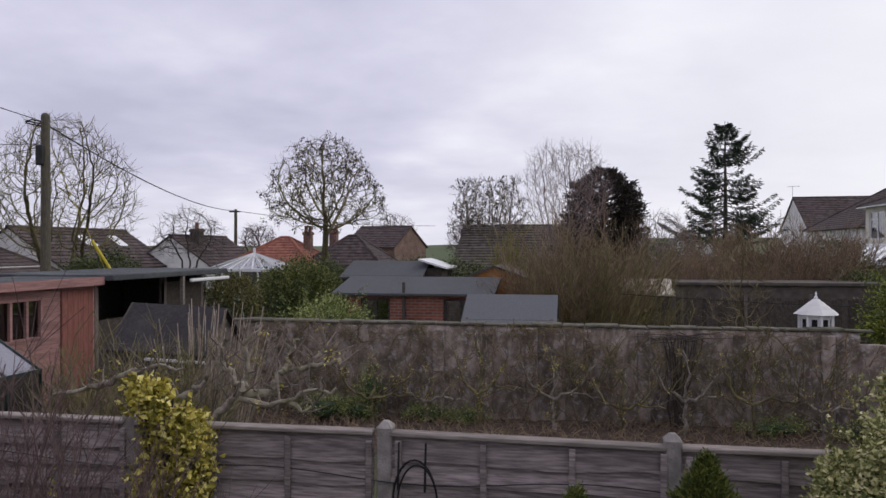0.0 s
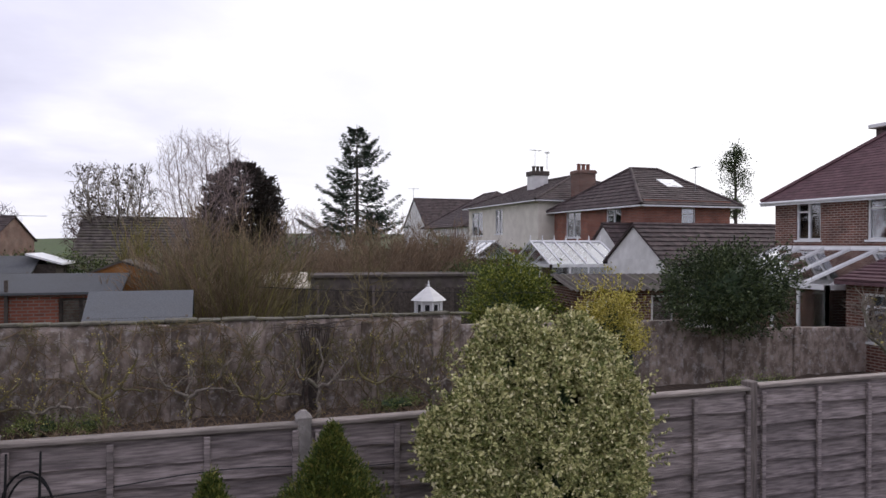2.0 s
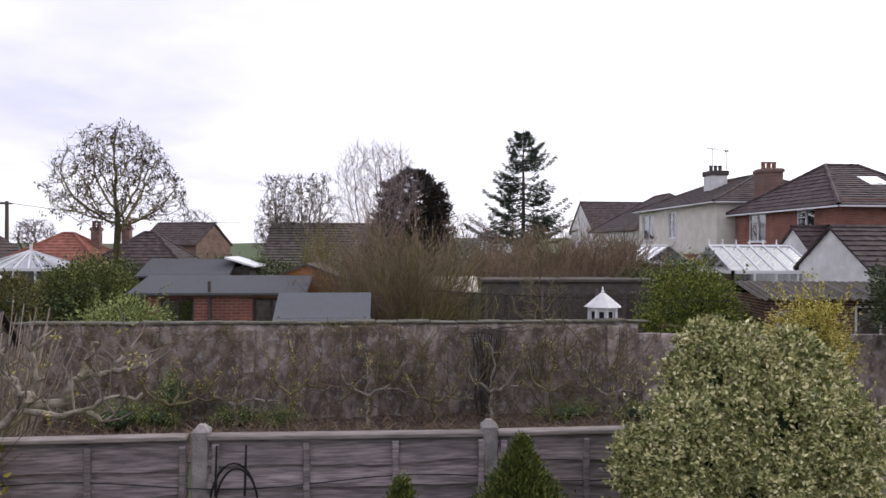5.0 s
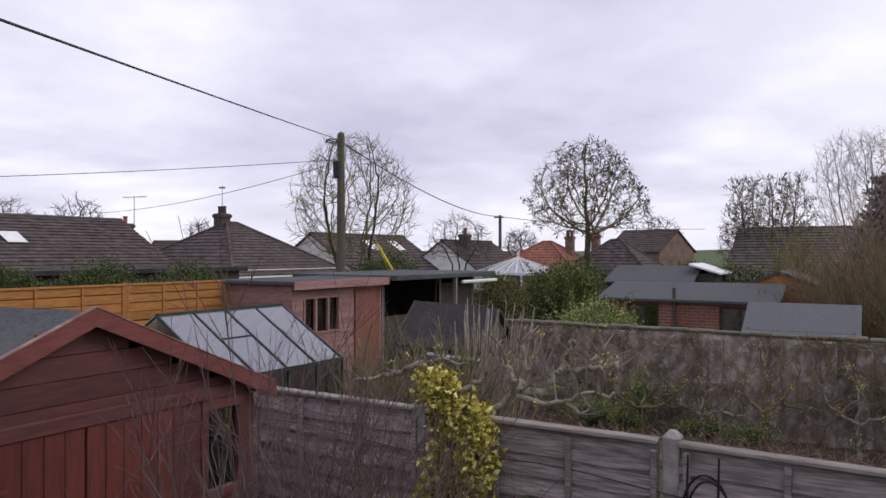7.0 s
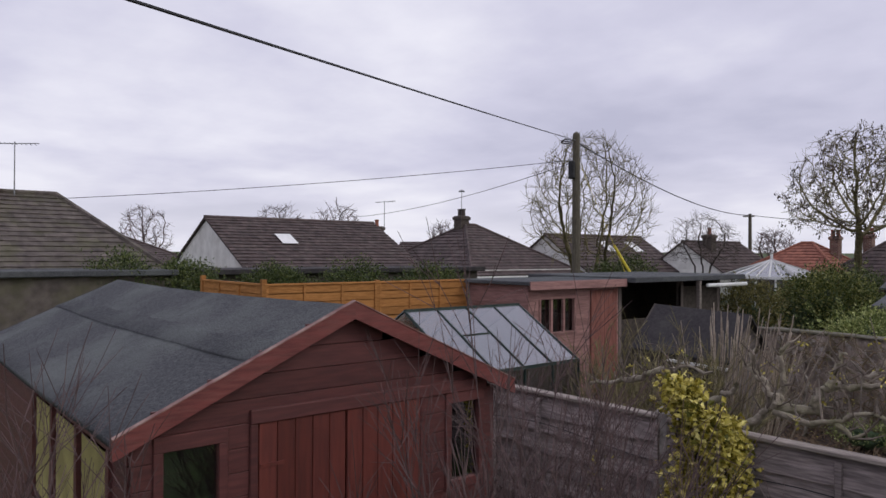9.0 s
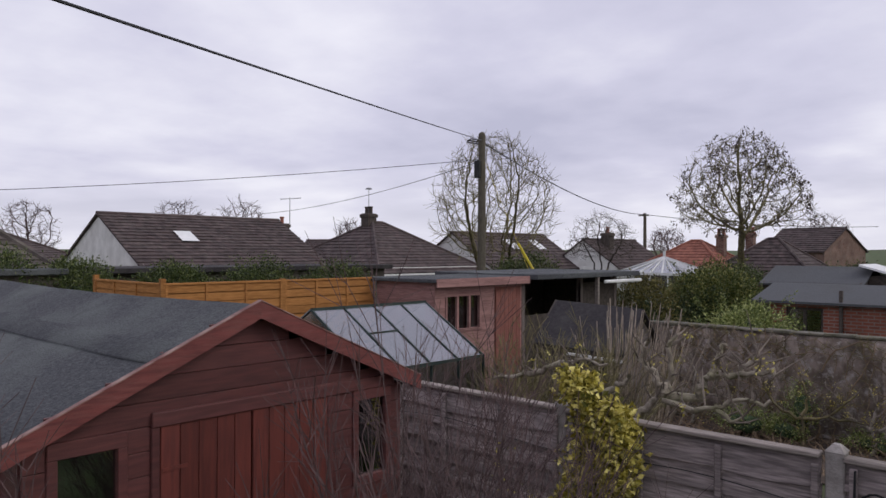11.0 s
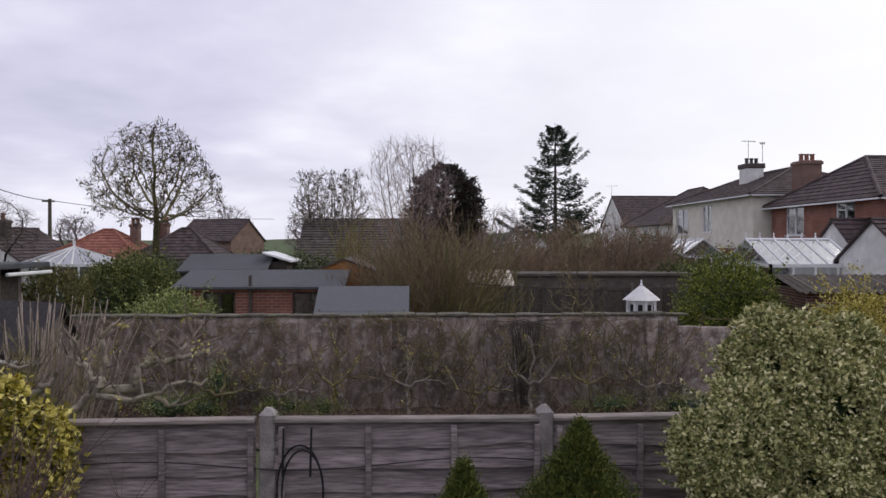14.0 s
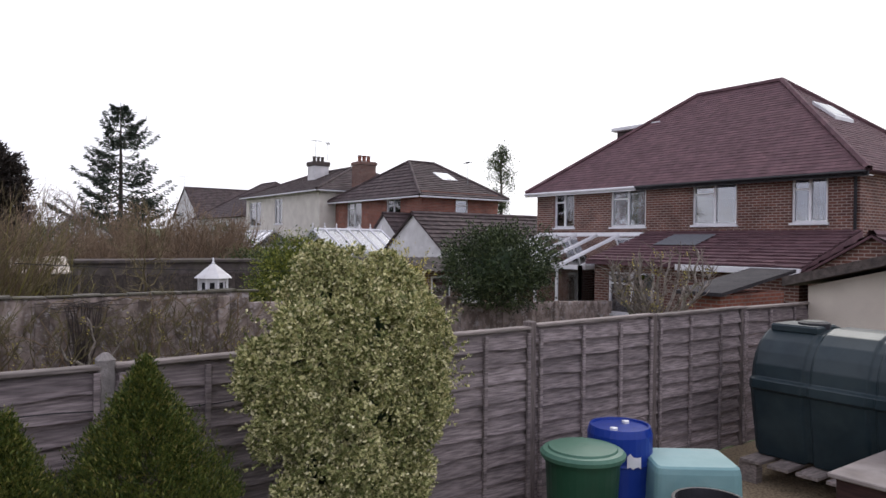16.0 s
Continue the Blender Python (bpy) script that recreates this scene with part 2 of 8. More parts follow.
M_feltmid = mat("weathered_mid_grey_felt", (0.105, 0.108, 0.115), (0.075, 0.078, 0.084), scale=30, stain=(0.075, 0.075, 0.072), stain_scale=1.0, bump=0.4, bump_scale=70, rand=0.05)
M_tile = mat("brown_concrete_tile", (0.095, 0.068, 0.066), (0.055, 0.041, 0.042), scale=4, stain=(0.15, 0.13, 0.115), stain_scale=2.4, stain_amount=0.35, rand=0.22, bump=0.3)
M_tilered = mat("plum_concrete_tile", (0.135, 0.074, 0.082), (0.10, 0.055, 0.062), scale=4, stain=(0.16, 0.09, 0.09), stain_scale=2, stain_amount=0.25, rand=0.13, bump=0.3)
M_tileorange = mat("red_clay_tile", (0.34, 0.135, 0.095), (0.23, 0.09, 0.065), scale=4, rand=0.15, stain=(0.2, 0.08, 0.06))
M_slate = mat("mossy_brown_tile", (0.125, 0.105, 0.095), (0.075, 0.062, 0.058), scale=4, stain=(0.10, 0.10, 0.05), stain_scale=1.4, rand=0.22)
M_brick = brick_mat("brown_red_brick", (0.17, 0.073, 0.052), (0.095, 0.045, 0.037), (0.33, 0.27, 0.23))
M_brick2 = brick_mat("orange_red_brick", (0.30, 0.10, 0.062), (0.21, 0.072, 0.05), (0.26, 0.2, 0.17))
M_white = mat("white_render", (0.78, 0.77, 0.75), (0.62, 0.61, 0.59), scale=2, stain=(0.52, 0.50, 0.47), stain_scale=0.7, stain_amount=0.35, rand=0.02, bump=0.15)
M_palecream = mat("pale_cream_render", (0.74, 0.70, 0.61), (0.64, 0.60, 0.52), scale=2, stain=(0.52, 0.48, 0.41), stain_scale=0.6, stain_amount=0.25, rand=0.02, bump=0.15)
M_cream = mat("cream_render", (0.66, 0.60, 0.49), (0.56, 0.50, 0.41), scale=2, stain=(0.45, 0.4, 0.32), stain_scale=0.6, stain_amount=0.3, rand=0.02, bump=0.15)
M_upvc = mat("white_plastic_frame", (0.80, 0.80, 0.80), (0.72, 0.72, 0.72), scale=3, rough=0.35, rand=0.02, bump=0)
# near-black that paints in the shade of rooms and openings; also the hose
M_dark = mat("interior_shade_and_hose_black", (0.018, 0.017, 0.019), (0.01, 0.01, 0.011), rand=0)
M_curtain = mat("pale_net_curtain", (0.50, 0.49, 0.50), (0.36, 0.35, 0.37), scale=4, stretch=(18, 18, 1), rand=0.05)
M_pinkcurtain = mat("pink_curtain", (0.42, 0.20, 0.24), (0.28, 0.12, 0.15), scale=4, stretch=(18, 18, 1), rand=0.05)
M_glass = glass_mat("window_glass", (0.7, 0.75, 0.8), alpha=0.2)
M_roofglass = glass_mat("conservatory_glass", (0.75, 0.82, 0.84), rough=0.08, alpha=0.5)
M_cane = mat("dry_grey_cane", (0.50, 0.42, 0.34), (0.28, 0.225, 0.18), scale=10, stretch=(4, 4, 1), rand=0.35)
M_pole = mat("creosoted_pole", (0.13, 0.115, 0.085), (0.075, 0.065, 0.05), scale=6, stretch=(8, 8, 1), rand=0)
M_metal = mat("grey_steel", (0.30, 0.31, 0.32), (0.2, 0.2, 0.21), metal=0.8, rough=0.45, rand=0)
M_black = mat("black_cable", (0.02, 0.02, 0.022), rand=0, rough=0.5, bump=0)
M_barkgrey = mat("grey_bark", (0.33, 0.29, 0.25), (0.16, 0.135, 0.115), scale=14, bump=0.7, stain=(0.17, 0.17, 0.09), stain_scale=5, rand=0.2)
M_applebark = mat("pale_lichened_bark", (0.40, 0.35, 0.28), (0.19, 0.16, 0.125), scale=16, bump=0.8, stain=(0.24, 0.24, 0.11), stain_scale=6, rand=0.15)
M_barkdark = mat("dark_bark", (0.10, 0.082, 0.07), (0.055, 0.045, 0.04), scale=14, bump=0.7, rand=0.2)
M_barkbirch = mat("birch_twigs", (0.31, 0.235, 0.225), (0.18, 0.14, 0.14), scale=14, rand=0.2)
M_barkmoss = mat("mossy_bark", (0.20, 0.17, 0.09), (0.10, 0.083, 0.05), scale=10, stain=(0.15, 0.145, 0.03), stain_scale=4, rand=0.3)
M_twigred = mat("reddish_twigs", (0.125, 0.082, 0.08), (0.065, 0.043, 0.044), scale=14, rand=0.25)
M_olive = mat("olive_willow_shoots", (0.27, 0.24, 0.07), (0.15, 0.125, 0.045), scale=6, rand=0.35)
M_olivetwig = mat("dull_olive_twigs", (0.20, 0.165, 0.085), (0.12, 0.095, 0.05), scale=6, rand=0.3)
M_straggle = mat("grey_brown_shoots", (0.24, 0.20, 0.165), (0.13, 0.105, 0.085), scale=8, rand=0.3)
M_russet = mat("russet_twigs", (0.27, 0.195, 0.125), (0.16, 0.112, 0.075), scale=6, rand=0.3)


def leaf_mat(name, a, b, rand=0.3):
    return mat(name, a, b, scale=9, rand=rand, rough=0.55, bump=0, spec=0.35)


# very dark green for shrub cores: the shade inside put into colour
M_coreshade = leaf_mat("shrub_core_shade", (0.045, 0.075, 0.03), (0.02, 0.036, 0.016), 0.4)
M_greenleaf = leaf_mat("green_leaf", (0.115, 0.19, 0.035), (0.045, 0.09, 0.018), 0.4)
M_seed = leaf_mat("brown_seed_keys", (0.075, 0.05, 0.04), (0.04, 0.028, 0.024), 0.3)
M_puzzle = leaf_mat("dark_conifer_tufts", (0.062, 0.046, 0.036), (0.026, 0.024, 0.02), 0.45)

# ---------- mesh helpers ----------


def mesh_of(name, bm):
    me = bpy.data.meshes.new(name)
    bm.normal_update()
    bm.to_mesh(me)
    bm.free()
    return me


def smooth(ob):
    ob.data.polygons.foreach_set("use_smooth", [True] * len(ob.data.polygons))
    return ob


def part(name, bm, material, parent=None, label=""):
    """Links a bmesh as one mesh object under a thing or a part."""
    me = mesh_of(name, bm) if isinstance(bm, bmesh.types.BMesh) else bm
    if material and not me.materials:
        me.materials.append(material)
    ob = new(name, me)
    ob.visible_shadow = "glass" not in (material.name if material else "")
    if parent:
        ob.parent = parent
    return tagged(ob, label)


def thing(name, m, label, category, group="", kind=""):
    ob = new(name)
    ob.empty_display_size = 0.2
    ob.matrix_world = m
    return tagged(ob, label, category, group, kind)


def bx(x0, y0, z0, x1, y1, z1, bm=None, bevel=0.0):
    bm2 = bmesh.new()
    bmesh.ops.create_cube(bm2, size=1)
    for v in bm2.verts:
        v.co = Vector((x0 + (v.co.x + 0.5) * (x1 - x0), y0 + (v.co.y + 0.5) * (y1 - y0), z0 + (v.co.z + 0.5) * (z1 - z0)))
    if bevel:
        bmesh.ops.bevel(bm2, geom=bm2.edges[:], offset=bevel, segments=1, affect="EDGES")
    if bm is None:
        return bm2
    me = bpy.data.meshes.new("tmp")
    bm2.to_mesh(me)
    bm2.free()
    bm.from_mesh(me)
    bpy.data.meshes.remove(me)
    return bm


def solid(points, faces, bm=None):
    bm = bm or bmesh.new()
    vs = [bm.verts.new(p) for p in points]
    for f in faces:
        bm.faces.new([vs[i] for i in f])
    return bm


def prism(outline, axis, a, b, bm=None):
    """An outline in the two other axes, pushed from a to b along one axis."""
    def at(p, q):
        return {"x": (q, p[0], p[1]), "y": (p[0], q, p[1]), "z": (p[0], p[1], q)}[axis]
    k = len(outline)
    pts = [at(p, a) for p in outline] + [at(p, b) for p in outline]
    faces = [tuple(range(k - 1, -1, -1)), tuple(range(k, 2 * k))] + [(i, (i + 1) % k, k + (i + 1) % k, k + i) for i in range(k)]
    bm = solid(pts, faces, bm)
    bmesh.ops.recalc_face_normals(bm, faces=bm.faces[:])
    return bm


def lathe(profile, n=20, bm=None, cap=True):
    bm = bm or bmesh.new()
    rings = [[bm.verts.new((r * math.cos(6.28319 * i / n), r * math.sin(6.28319 * i / n), z)) for i in range(n)] for r, z in profile]
    for a, b in zip(rings, rings[1:]):
        for i in range(n):
            bm.faces.new((a[i], a[(i + 1) % n], b[(i + 1) % n], b[i]))
    if cap:
        bm.faces.new(rings[0][::-1])
        bm.faces.new(rings[-1])
    return bm


class Sheet:
    """Collects vertices and faces for one large mesh."""

    def __init__(self):
        self.v, self.f = [], []

    def tube(self, pts, radii, sides=4):
        base = len(self.v)
        for i, p in enumerate(pts):
            d = (pts[min(i + 1, len(pts) - 1)] - pts[max(i - 1, 0)])
            d = d.normalized() if d.length > 1e-6 else Vector((0, 0, 1))
            u = d.cross(Vector((0.31, 0.87, 0.39)))
            u = u.normalized() if u.length > 1e-4 else d.orthogonal().normalized()
            w = d.cross(u)
            for k in range(sides):
                a = 6.28319 * k / sides
                self.v.append(tuple(p + (u * math.cos(a) + w * math.sin(a)) * radii[i]))
        for i in range(len(pts) - 1):
            for k in range(sides):
                a, b = base + i * sides + k, base + i * sides + (k + 1) % sides
                self.f.append((a, b, b + sides, a + sides))

    def leaf(self, p, d, size, wide=0.5, rng=random):
        d = d.normalized()
        s = d.cross(Vector((rng.uniform(-1, 1), rng.uniform(-1, 1), rng.uniform(-1, 1))))
        s = s.normalized() if s.length > 1e-3 else d.orthogonal().normalized()
        up = s.cross(d) * (0.14 * size)
        b = len(self.v)
        m = p + d * size * 0.5
        self.v += [tuple(p), tuple(m + s * size * wide * 0.5 + up), tuple(p + d * size), tuple(m - s * size * wide * 0.5 + up)]
        self.f += [(b, b + 1, b + 2), (b, b + 2, b + 3)]

    def make(self, name):
        me = bpy.data.meshes.new(name)
        me.from_pydata(self.v, [], self.f)
        me.update()
        return me

# ---------- ground ----------
def ground_z(x, y):
    near = 0.0 if y < 4.6 else -0.22 * min(1.0, (y - 4.6) / 2.5)
    r = math.hypot(x, y)
    far = 0.0
    if r > 110:
        k = min(1.0, (r - 110) / 330)
        k = k * k * (3 - 2 * k)
        bearing = math.atan2(x, y)
        far = k * (4.5 + 3.0 * math.sin(bearing * 2.3 + 1.2) + 1.6 * math.sin(bearing * 7 + 0.4))
        if r > 700:
            far += (r - 700) * 0.004
    return near + far + (0.03 * noise.noise((x * 0.5, y * 0.5, 3)) if r < 60 else 0.0)


def ground():
    sh = Sheet()
    rings = [0.6 * 1.09 ** i for i in range(0, 100)]
    rings = [r for r in rings if r < 3200]
    seg = 160
    sh.v.append((0, 0, 0))
    for r in rings:
        for k in range(seg):
            a = 6.28319 * k / seg
            x, y = r * math.sin(a), r * math.cos(a)
            sh.v.append((x, y, ground_z(x, y)))
    for k in range(seg):
        sh.f.append((0, 1 + (k + 1) % seg, 1 + k))
    for i in range(len(rings) - 1):
        for k in range(seg):
            a, b = 1 + i * seg + k, 1 + i * seg + (k + 1) % seg
            sh.f.append((a, b, b + seg, a + seg))
    m = mat("lawn_and_fields", (0.075, 0.115, 0.03), (0.045, 0.065, 0.022), scale=1.5, stain=(0.085, 0.07, 0.045), stain_scale=0.13, stain_amount=0.7, bump=0.6, bump_scale=30, rand=0)
    ob = part("ground", sh.make("ground"), m)
    tagged(ob, "green lawn, bare winter beds and far fields", "ground", kind="structure")
    return smooth(ob)


ground()

# ---------- boundary wall of the next garden ----------
def garden_wall():
    base = thing("garden_wall", pose(0, 13.0, -0.3), "long grey rendered garden wall, dark with damp stains and lichen", "wall", kind="structure")

    def run(x0, x1, top, tilt=0.0, seed=1):
        sh = Sheet()
        nx, nz = int((x1 - x0) / 0.16), 13
        for side, yy in ((0, 0.0), (1, 0.2)):
            for i in range(nx + 1):
                for j in range(nz + 1):
                    x = x0 + (x1 - x0) * i / nx
                    t = top + tilt * (x - x0)
                    z = t * j / nz
                    dy = (0.03 * noise.noise((x * 1.1, z * 1.4, seed)) + 0.018 * noise.noise((x * 4, z * 4, seed + 5))) if side == 0 else 0
                    zz = z + (0.02 * noise.noise((x * 1.5, 7, seed)) if j == nz else 0)
                    sh.v.append((x, yy + dy, zz))
        w = nz + 1
        off = (nx + 1) * w
        for i in range(nx):
            for j in range(nz):
                a = i * w + j
                sh.f.append((a, a + w, a + w + 1, a + 1))
                sh.f.append((off + a, off + a + 1, off + a + w + 1, off + a + w))
            a = i * w + nz
            sh.f.append((a, a + w, off + a + w, off + a))
        for a in (0, nx * w):
            for j in range(nz):
                sh.f.append((a + j, a + j + 1, off + a + j + 1, off + a + j))
        smooth(part("wall_run", sh.make("wall_run"), M_wall, base))

    run(-8.6, 4.1, 1.82, 0.0, 1)
    run(4.1, 9.4, 1.60, -0.012, 2)
    run(9.4, 16.5, 1.36, -0.03, 3)
    rng = random.Random(4)
    x = -8.6
    while x < 4.0:                                      # coping stones, some slipped
        w = rng.uniform(0.4, 0.62)
        bm = bx(0, -0.045, 0, w - 0.012, 0.245, rng.uniform(0.035, 0.06), bevel=0.012)
        ob = part("coping_stone", bm, M_cop, base)
        ob.matrix_basis = pose(x, 0, 1.825, rng.uniform(-2, 2), rng.uniform(-1, 1), rng.uniform(-1.5, 1.5))
        x += w
    for px in (-6.55, -4.9, -3.2, -1.45, -0.95, 0.55, 2.17, 3.6):
        bm = bx(-0.11, -0.07, 0, 0.11, 0.0, 1.80 + rng.uniform(-0.15, 0), bevel=0.02)
        part("pier", bm, M_wall, base).location = (px, 0.0, 0)
    for px in (5.5, 7.2, 8.6, 10.6, 12.6):
        part("pier", bx(-0.1, -0.06, 0, 0.1, 0, 1.3, bevel=0.02), M_wall, base).location = (px, 0, 0)


garden_wall()

# ---------- our garden fence ----------
FENCE_Y, FENCE_TOP = 4.55, 1.8


def slat_mesh(seed, w):
    """One waney-edged overlapping board, its lower edge wavering."""
    sh = Sheet()
    n = 14
    for i in range(n + 1):
        x = w * i / n
        low = 0.034 * noise.noise((x * 2.2, seed * 3.7, 0)) + 0.012 * noise.noise((x * 7, seed * 1.7, 4))
        bow = 0.006 * noise.noise((x * 1.5, seed, 9))
        for yy, zz in ((-0.056 + bow, low), (-0.006 + bow * 0.5, 0.172), (0.006, 0.172), (-0.03 + bow, low)):
            sh.v.append((x, yy, zz))
    for i in range(n):
        for k in range(4):
            a, b = i * 4 + k, i * 4 + (k + 1) % 4
            sh.f.append((a, a + 4, b + 4, b))
    sh.f += [(0, 1, 2, 3), (n * 4 + 3, n * 4 + 2, n * 4 + 1, n * 4)]
    me = sh.make("slat")
    me.materials.append(M_fence)
    return me


def panel_fence():
    base = thing("garden_fence", pose(0, FENCE_Y, 0), "weathered grey overlap timber fence between concrete posts", "fence", kind="structure")
    rng = random.Random(8)
    full = [slat_mesh(i, 1.78) for i in range(7)]
    posts = [-9.44, -7.56, -5.7, -3.84, -1.93, -0.06, 1.82, 3.68, 5.53, 7.3, 9.1]
    rail = bx(0, -0.07, 0, 1.78, 0.03, 0.03, bevel=0.006)
    rail_me = mesh_of("capping", rail)
    rail_me.materials.append(M_rail)
    bat_me = mesh_of("batten", bx(-0.02, -0.078, 0, 0.02, -0.05, 1.66, bevel=0.004))
    bat_me.materials.append(M_fence)
    cap = bmesh.new()
    bx(-0.052, -0.055, 0, 0.052, 0.055, 1.76, cap, bevel=0.008)
    solid([(-0.055, -0.058, 1.757), (0.055, -0.058, 1.757), (0.055, 0.058, 1.757), (-0.055, 0.058, 1.757), (-0.018, -0.018, 1.80), (0.018, -0.018, 1.80), (0.018, 0.018, 1.80), (-0.018, 0.018, 1.80)],
          [(0, 1, 5, 4), (1, 2, 6, 5), (2, 3, 7, 6), (3, 0, 4, 7), (4, 5, 6, 7), (3, 2, 1, 0)], cap)
    post_c = mesh_of("post", cap)
    post_c.materials.append(M_post_c)
    post_w = mesh_of("post", bx(-0.045, -0.06, 0, 0.045, 0.045, 1.79, bevel=0.008))
    post_w.materials.append(M_post_w)
    for i, px in enumerate(posts):
        ob = part("post", post_c if i in (3, 4, 5) else post_w, None, base)
        ob.location = (px, 0, -0.03 if i > 7 else 0.0)
        if i == len(posts) - 1:
            break
        drop = rng.uniform(-0.01, 0.01) - (0.02 if i < 7 else 0.0)
        for j in range(11):
            s = part("slat", rng.choice(full), None, base)
            s.matrix_basis = pose(px + 0.05, rng.uniform(-0.004, 0.004), 0.03 + j * 0.153 + drop, 0, rng.uniform(-0.35, 0.35), 0)
        part("capping", rail_me, None, base).matrix_basis = pose(px + 0.05, 0, 1.725 + drop, 0, rng.uniform(-0.4, 0.4), 0)
        for u in (0.03, 0.62, 1.2, 1.75):
            part("batten", bat_me, None, base).matrix_basis = pose(px + 0.05 + u + rng.uniform(-0.03, 0.03), 0, 0.04 + drop, 0, rng.uniform(-0.4, 0.4), 0)


panel_fence()


# ---------- house helpers ----------
def wall_panel(bm, o, u, inward, length, z0, z1, holes=(), t=0.22):
    """A wall with rectangular openings (a, b, c, d: along from a to b, up from c to d)."""
    o, u, inward = Vector(o), Vector(u), Vector(inward)
    us = sorted({0.0, length, *[h[0] for h in holes], *[h[1] for h in holes]})
    zs = sorted({z0, z1, *[h[2] for h in holes], *[h[3] for h in holes]})

    def open_at(i, j):
        if i < 0 or j < 0 or i >= len(us) - 1 or j >= len(zs) - 1:
            return True
        a, b = (us[i] + us[i + 1]) / 2, (zs[j] + zs[j + 1]) / 2
        return any(h[0] < a < h[1] and h[2] < b < h[3] for h in holes)

    def pt(a, z, k):
        p = o + u * a + inward * (t * k)
        return bm.verts.new((p.x, p.y, z))

    for i in range(len(us) - 1):
        for j in range(len(zs) - 1):
            if open_at(i, j):
                continue
            a, b, c, d = us[i], us[i + 1], zs[j], zs[j + 1]
            for k in (0, 1):
                bm.faces.new([pt(a, c, k), pt(b, c, k), pt(b, d, k), pt(a, d, k)])
            for (p, q), (ii, jj) in ((((a, c), (a, d)), (i - 1, j)), (((b, c), (b, d)), (i + 1, j)), (((a, c), (b, c)), (i, j - 1)), (((a, d), (b, d)), (i, j + 1))):
                if open_at(ii, jj):
                    bm.faces.new([pt(*p, 0), pt(*q, 0), pt(*q, 1), pt(*p, 1)])
    return bm


def tiles(sh, a, b, c, d, course=0.3, width=0.3, lift=0.042, rng=None):
    """Tile courses on a slope: eave from a to b, top from d to c."""
    rng = rng or random.Random(1)
    a, b, c, d = Vector(a), Vector(b), Vector(c), Vector(d)
    n = (b - a).cross(d - a if (d - a).length > 0.01 else c - a).normalized()
    if n.z < 0:
        n = -n
    along = (b - a).normalized()
    rise = ((c + d) / 2 - (a + b) / 2).length
    rows = max(2, int(rise / course))
    for i in range(rows):
        lo, hi = i / rows, (i + 1) / rows
        la, lb = a.lerp(d, lo), b.lerp(c, lo)
        ha, hb = a.lerp(d, hi), b.lerp(c, hi)
        lu0, lu1, hu0, hu1 = [(p - a).dot(along) for p in (la, lb, ha, hb)]
        up = (ha - a) - along * (ha - a).dot(along)
        down = (la - a) - along * (la - a).dot(along)
        shift = (i % 2) * width * 0.5
        k0 = int(math.floor((min(lu0, hu0) - shift) / width))
        k1 = int(math.ceil((max(lu1, hu1) - shift) / width))
        for k in range(k0, k1):
            s, e = k * width + shift, (k + 1) * width + shift
            ls, le = max(s, lu0), min(e, lu1)
            hs, he = max(s, hu0), min(e, hu1)
            if le - ls < 0.02 and he - hs < 0.02:
                continue
            if le < ls:
                ls = le = (ls + le) / 2
            if he < hs:
                hs = he = (hs + he) / 2
            j = lift * rng.uniform(0.75, 1.35)
            p = [a + along * ls + down, a + along * le + down, a + along * he + up, a + along * hs + up]
            q = len(sh.v)
            sh.v += [tuple(p[0] + n * j), tuple(p[1] + n * j), tuple(p[2] + n * 0.004), tuple(p[3] + n * 0.004), tuple(p[0]), tuple(p[1])]
            sh.f += [(q, q + 1, q + 2, q + 3), (q + 4, q + 5, q + 1, q)]


def casement(parent, o, u, out, w, h, lights=2, mat_frame=None, inner=None, vent=True, depth=0.1, label="white plastic casement window"):
    """A window set into its opening: frame, mullions, panes and what hangs behind them. o: lower corner on the wall's face."""
    o, u, out = Vector(o), Vector(u), Vector(out)
    win = new("window")
    win.parent = parent
    win.matrix_basis = Matrix((( u.x, -out.x, 0, o.x), (u.y, -out.y, 0, o.y), (0, 0, 1, o.z), (0, 0, 0, 1)))
    tagged(win, label)
    mf = mat_frame or M_upvc
    f = 0.06
    bm = bmesh.new()
    for r in ((0, 0, w, f), (0, h - f, w, h), (0, f, f, h - f), (w - f, f, w, h - f)):
        bx(r[0], 0.05, r[1], r[2], 0.12, r[3], bm)
    for i in range(1, lights):
        bx(w * i / lights - 0.035, 0.047, f, w * i / lights + 0.035, 0.117, h - f, bm)
    if vent:
        bx(f, 0.044, h * 0.7, w / lights - 0.035, 0.114, h * 0.7 + 0.05, bm)
    part("window_frame", bm, mf, win)
    part("sill", bx(-0.05, -0.05, -0.06, w + 0.05, 0.1, 0.0, bevel=0.006), mf, win)
    for i in range(lights):
        part("pane", bx(w * i / lights + 0.03, 0.085, f, w * (i + 1) / lights - 0.03, 0.095, h - f), M_glass, win)
    if inner:
        for s, e in ((0.05, 0.32), (0.68, 0.95)):
            bm = bmesh.new()
            n = 9
            vs = [[bm.verts.new((w * (s + (e - s) * i / n), 0.22 + 0.02 * (i % 2), z)) for z in (0.0, h)] for i in range(n + 1)]
            for i in range(n):
                bm.faces.new((vs[i][0], vs[i + 1][0], vs[i + 1][1], vs[i][1]))
            part("curtain", bm, inner, win)
    return win


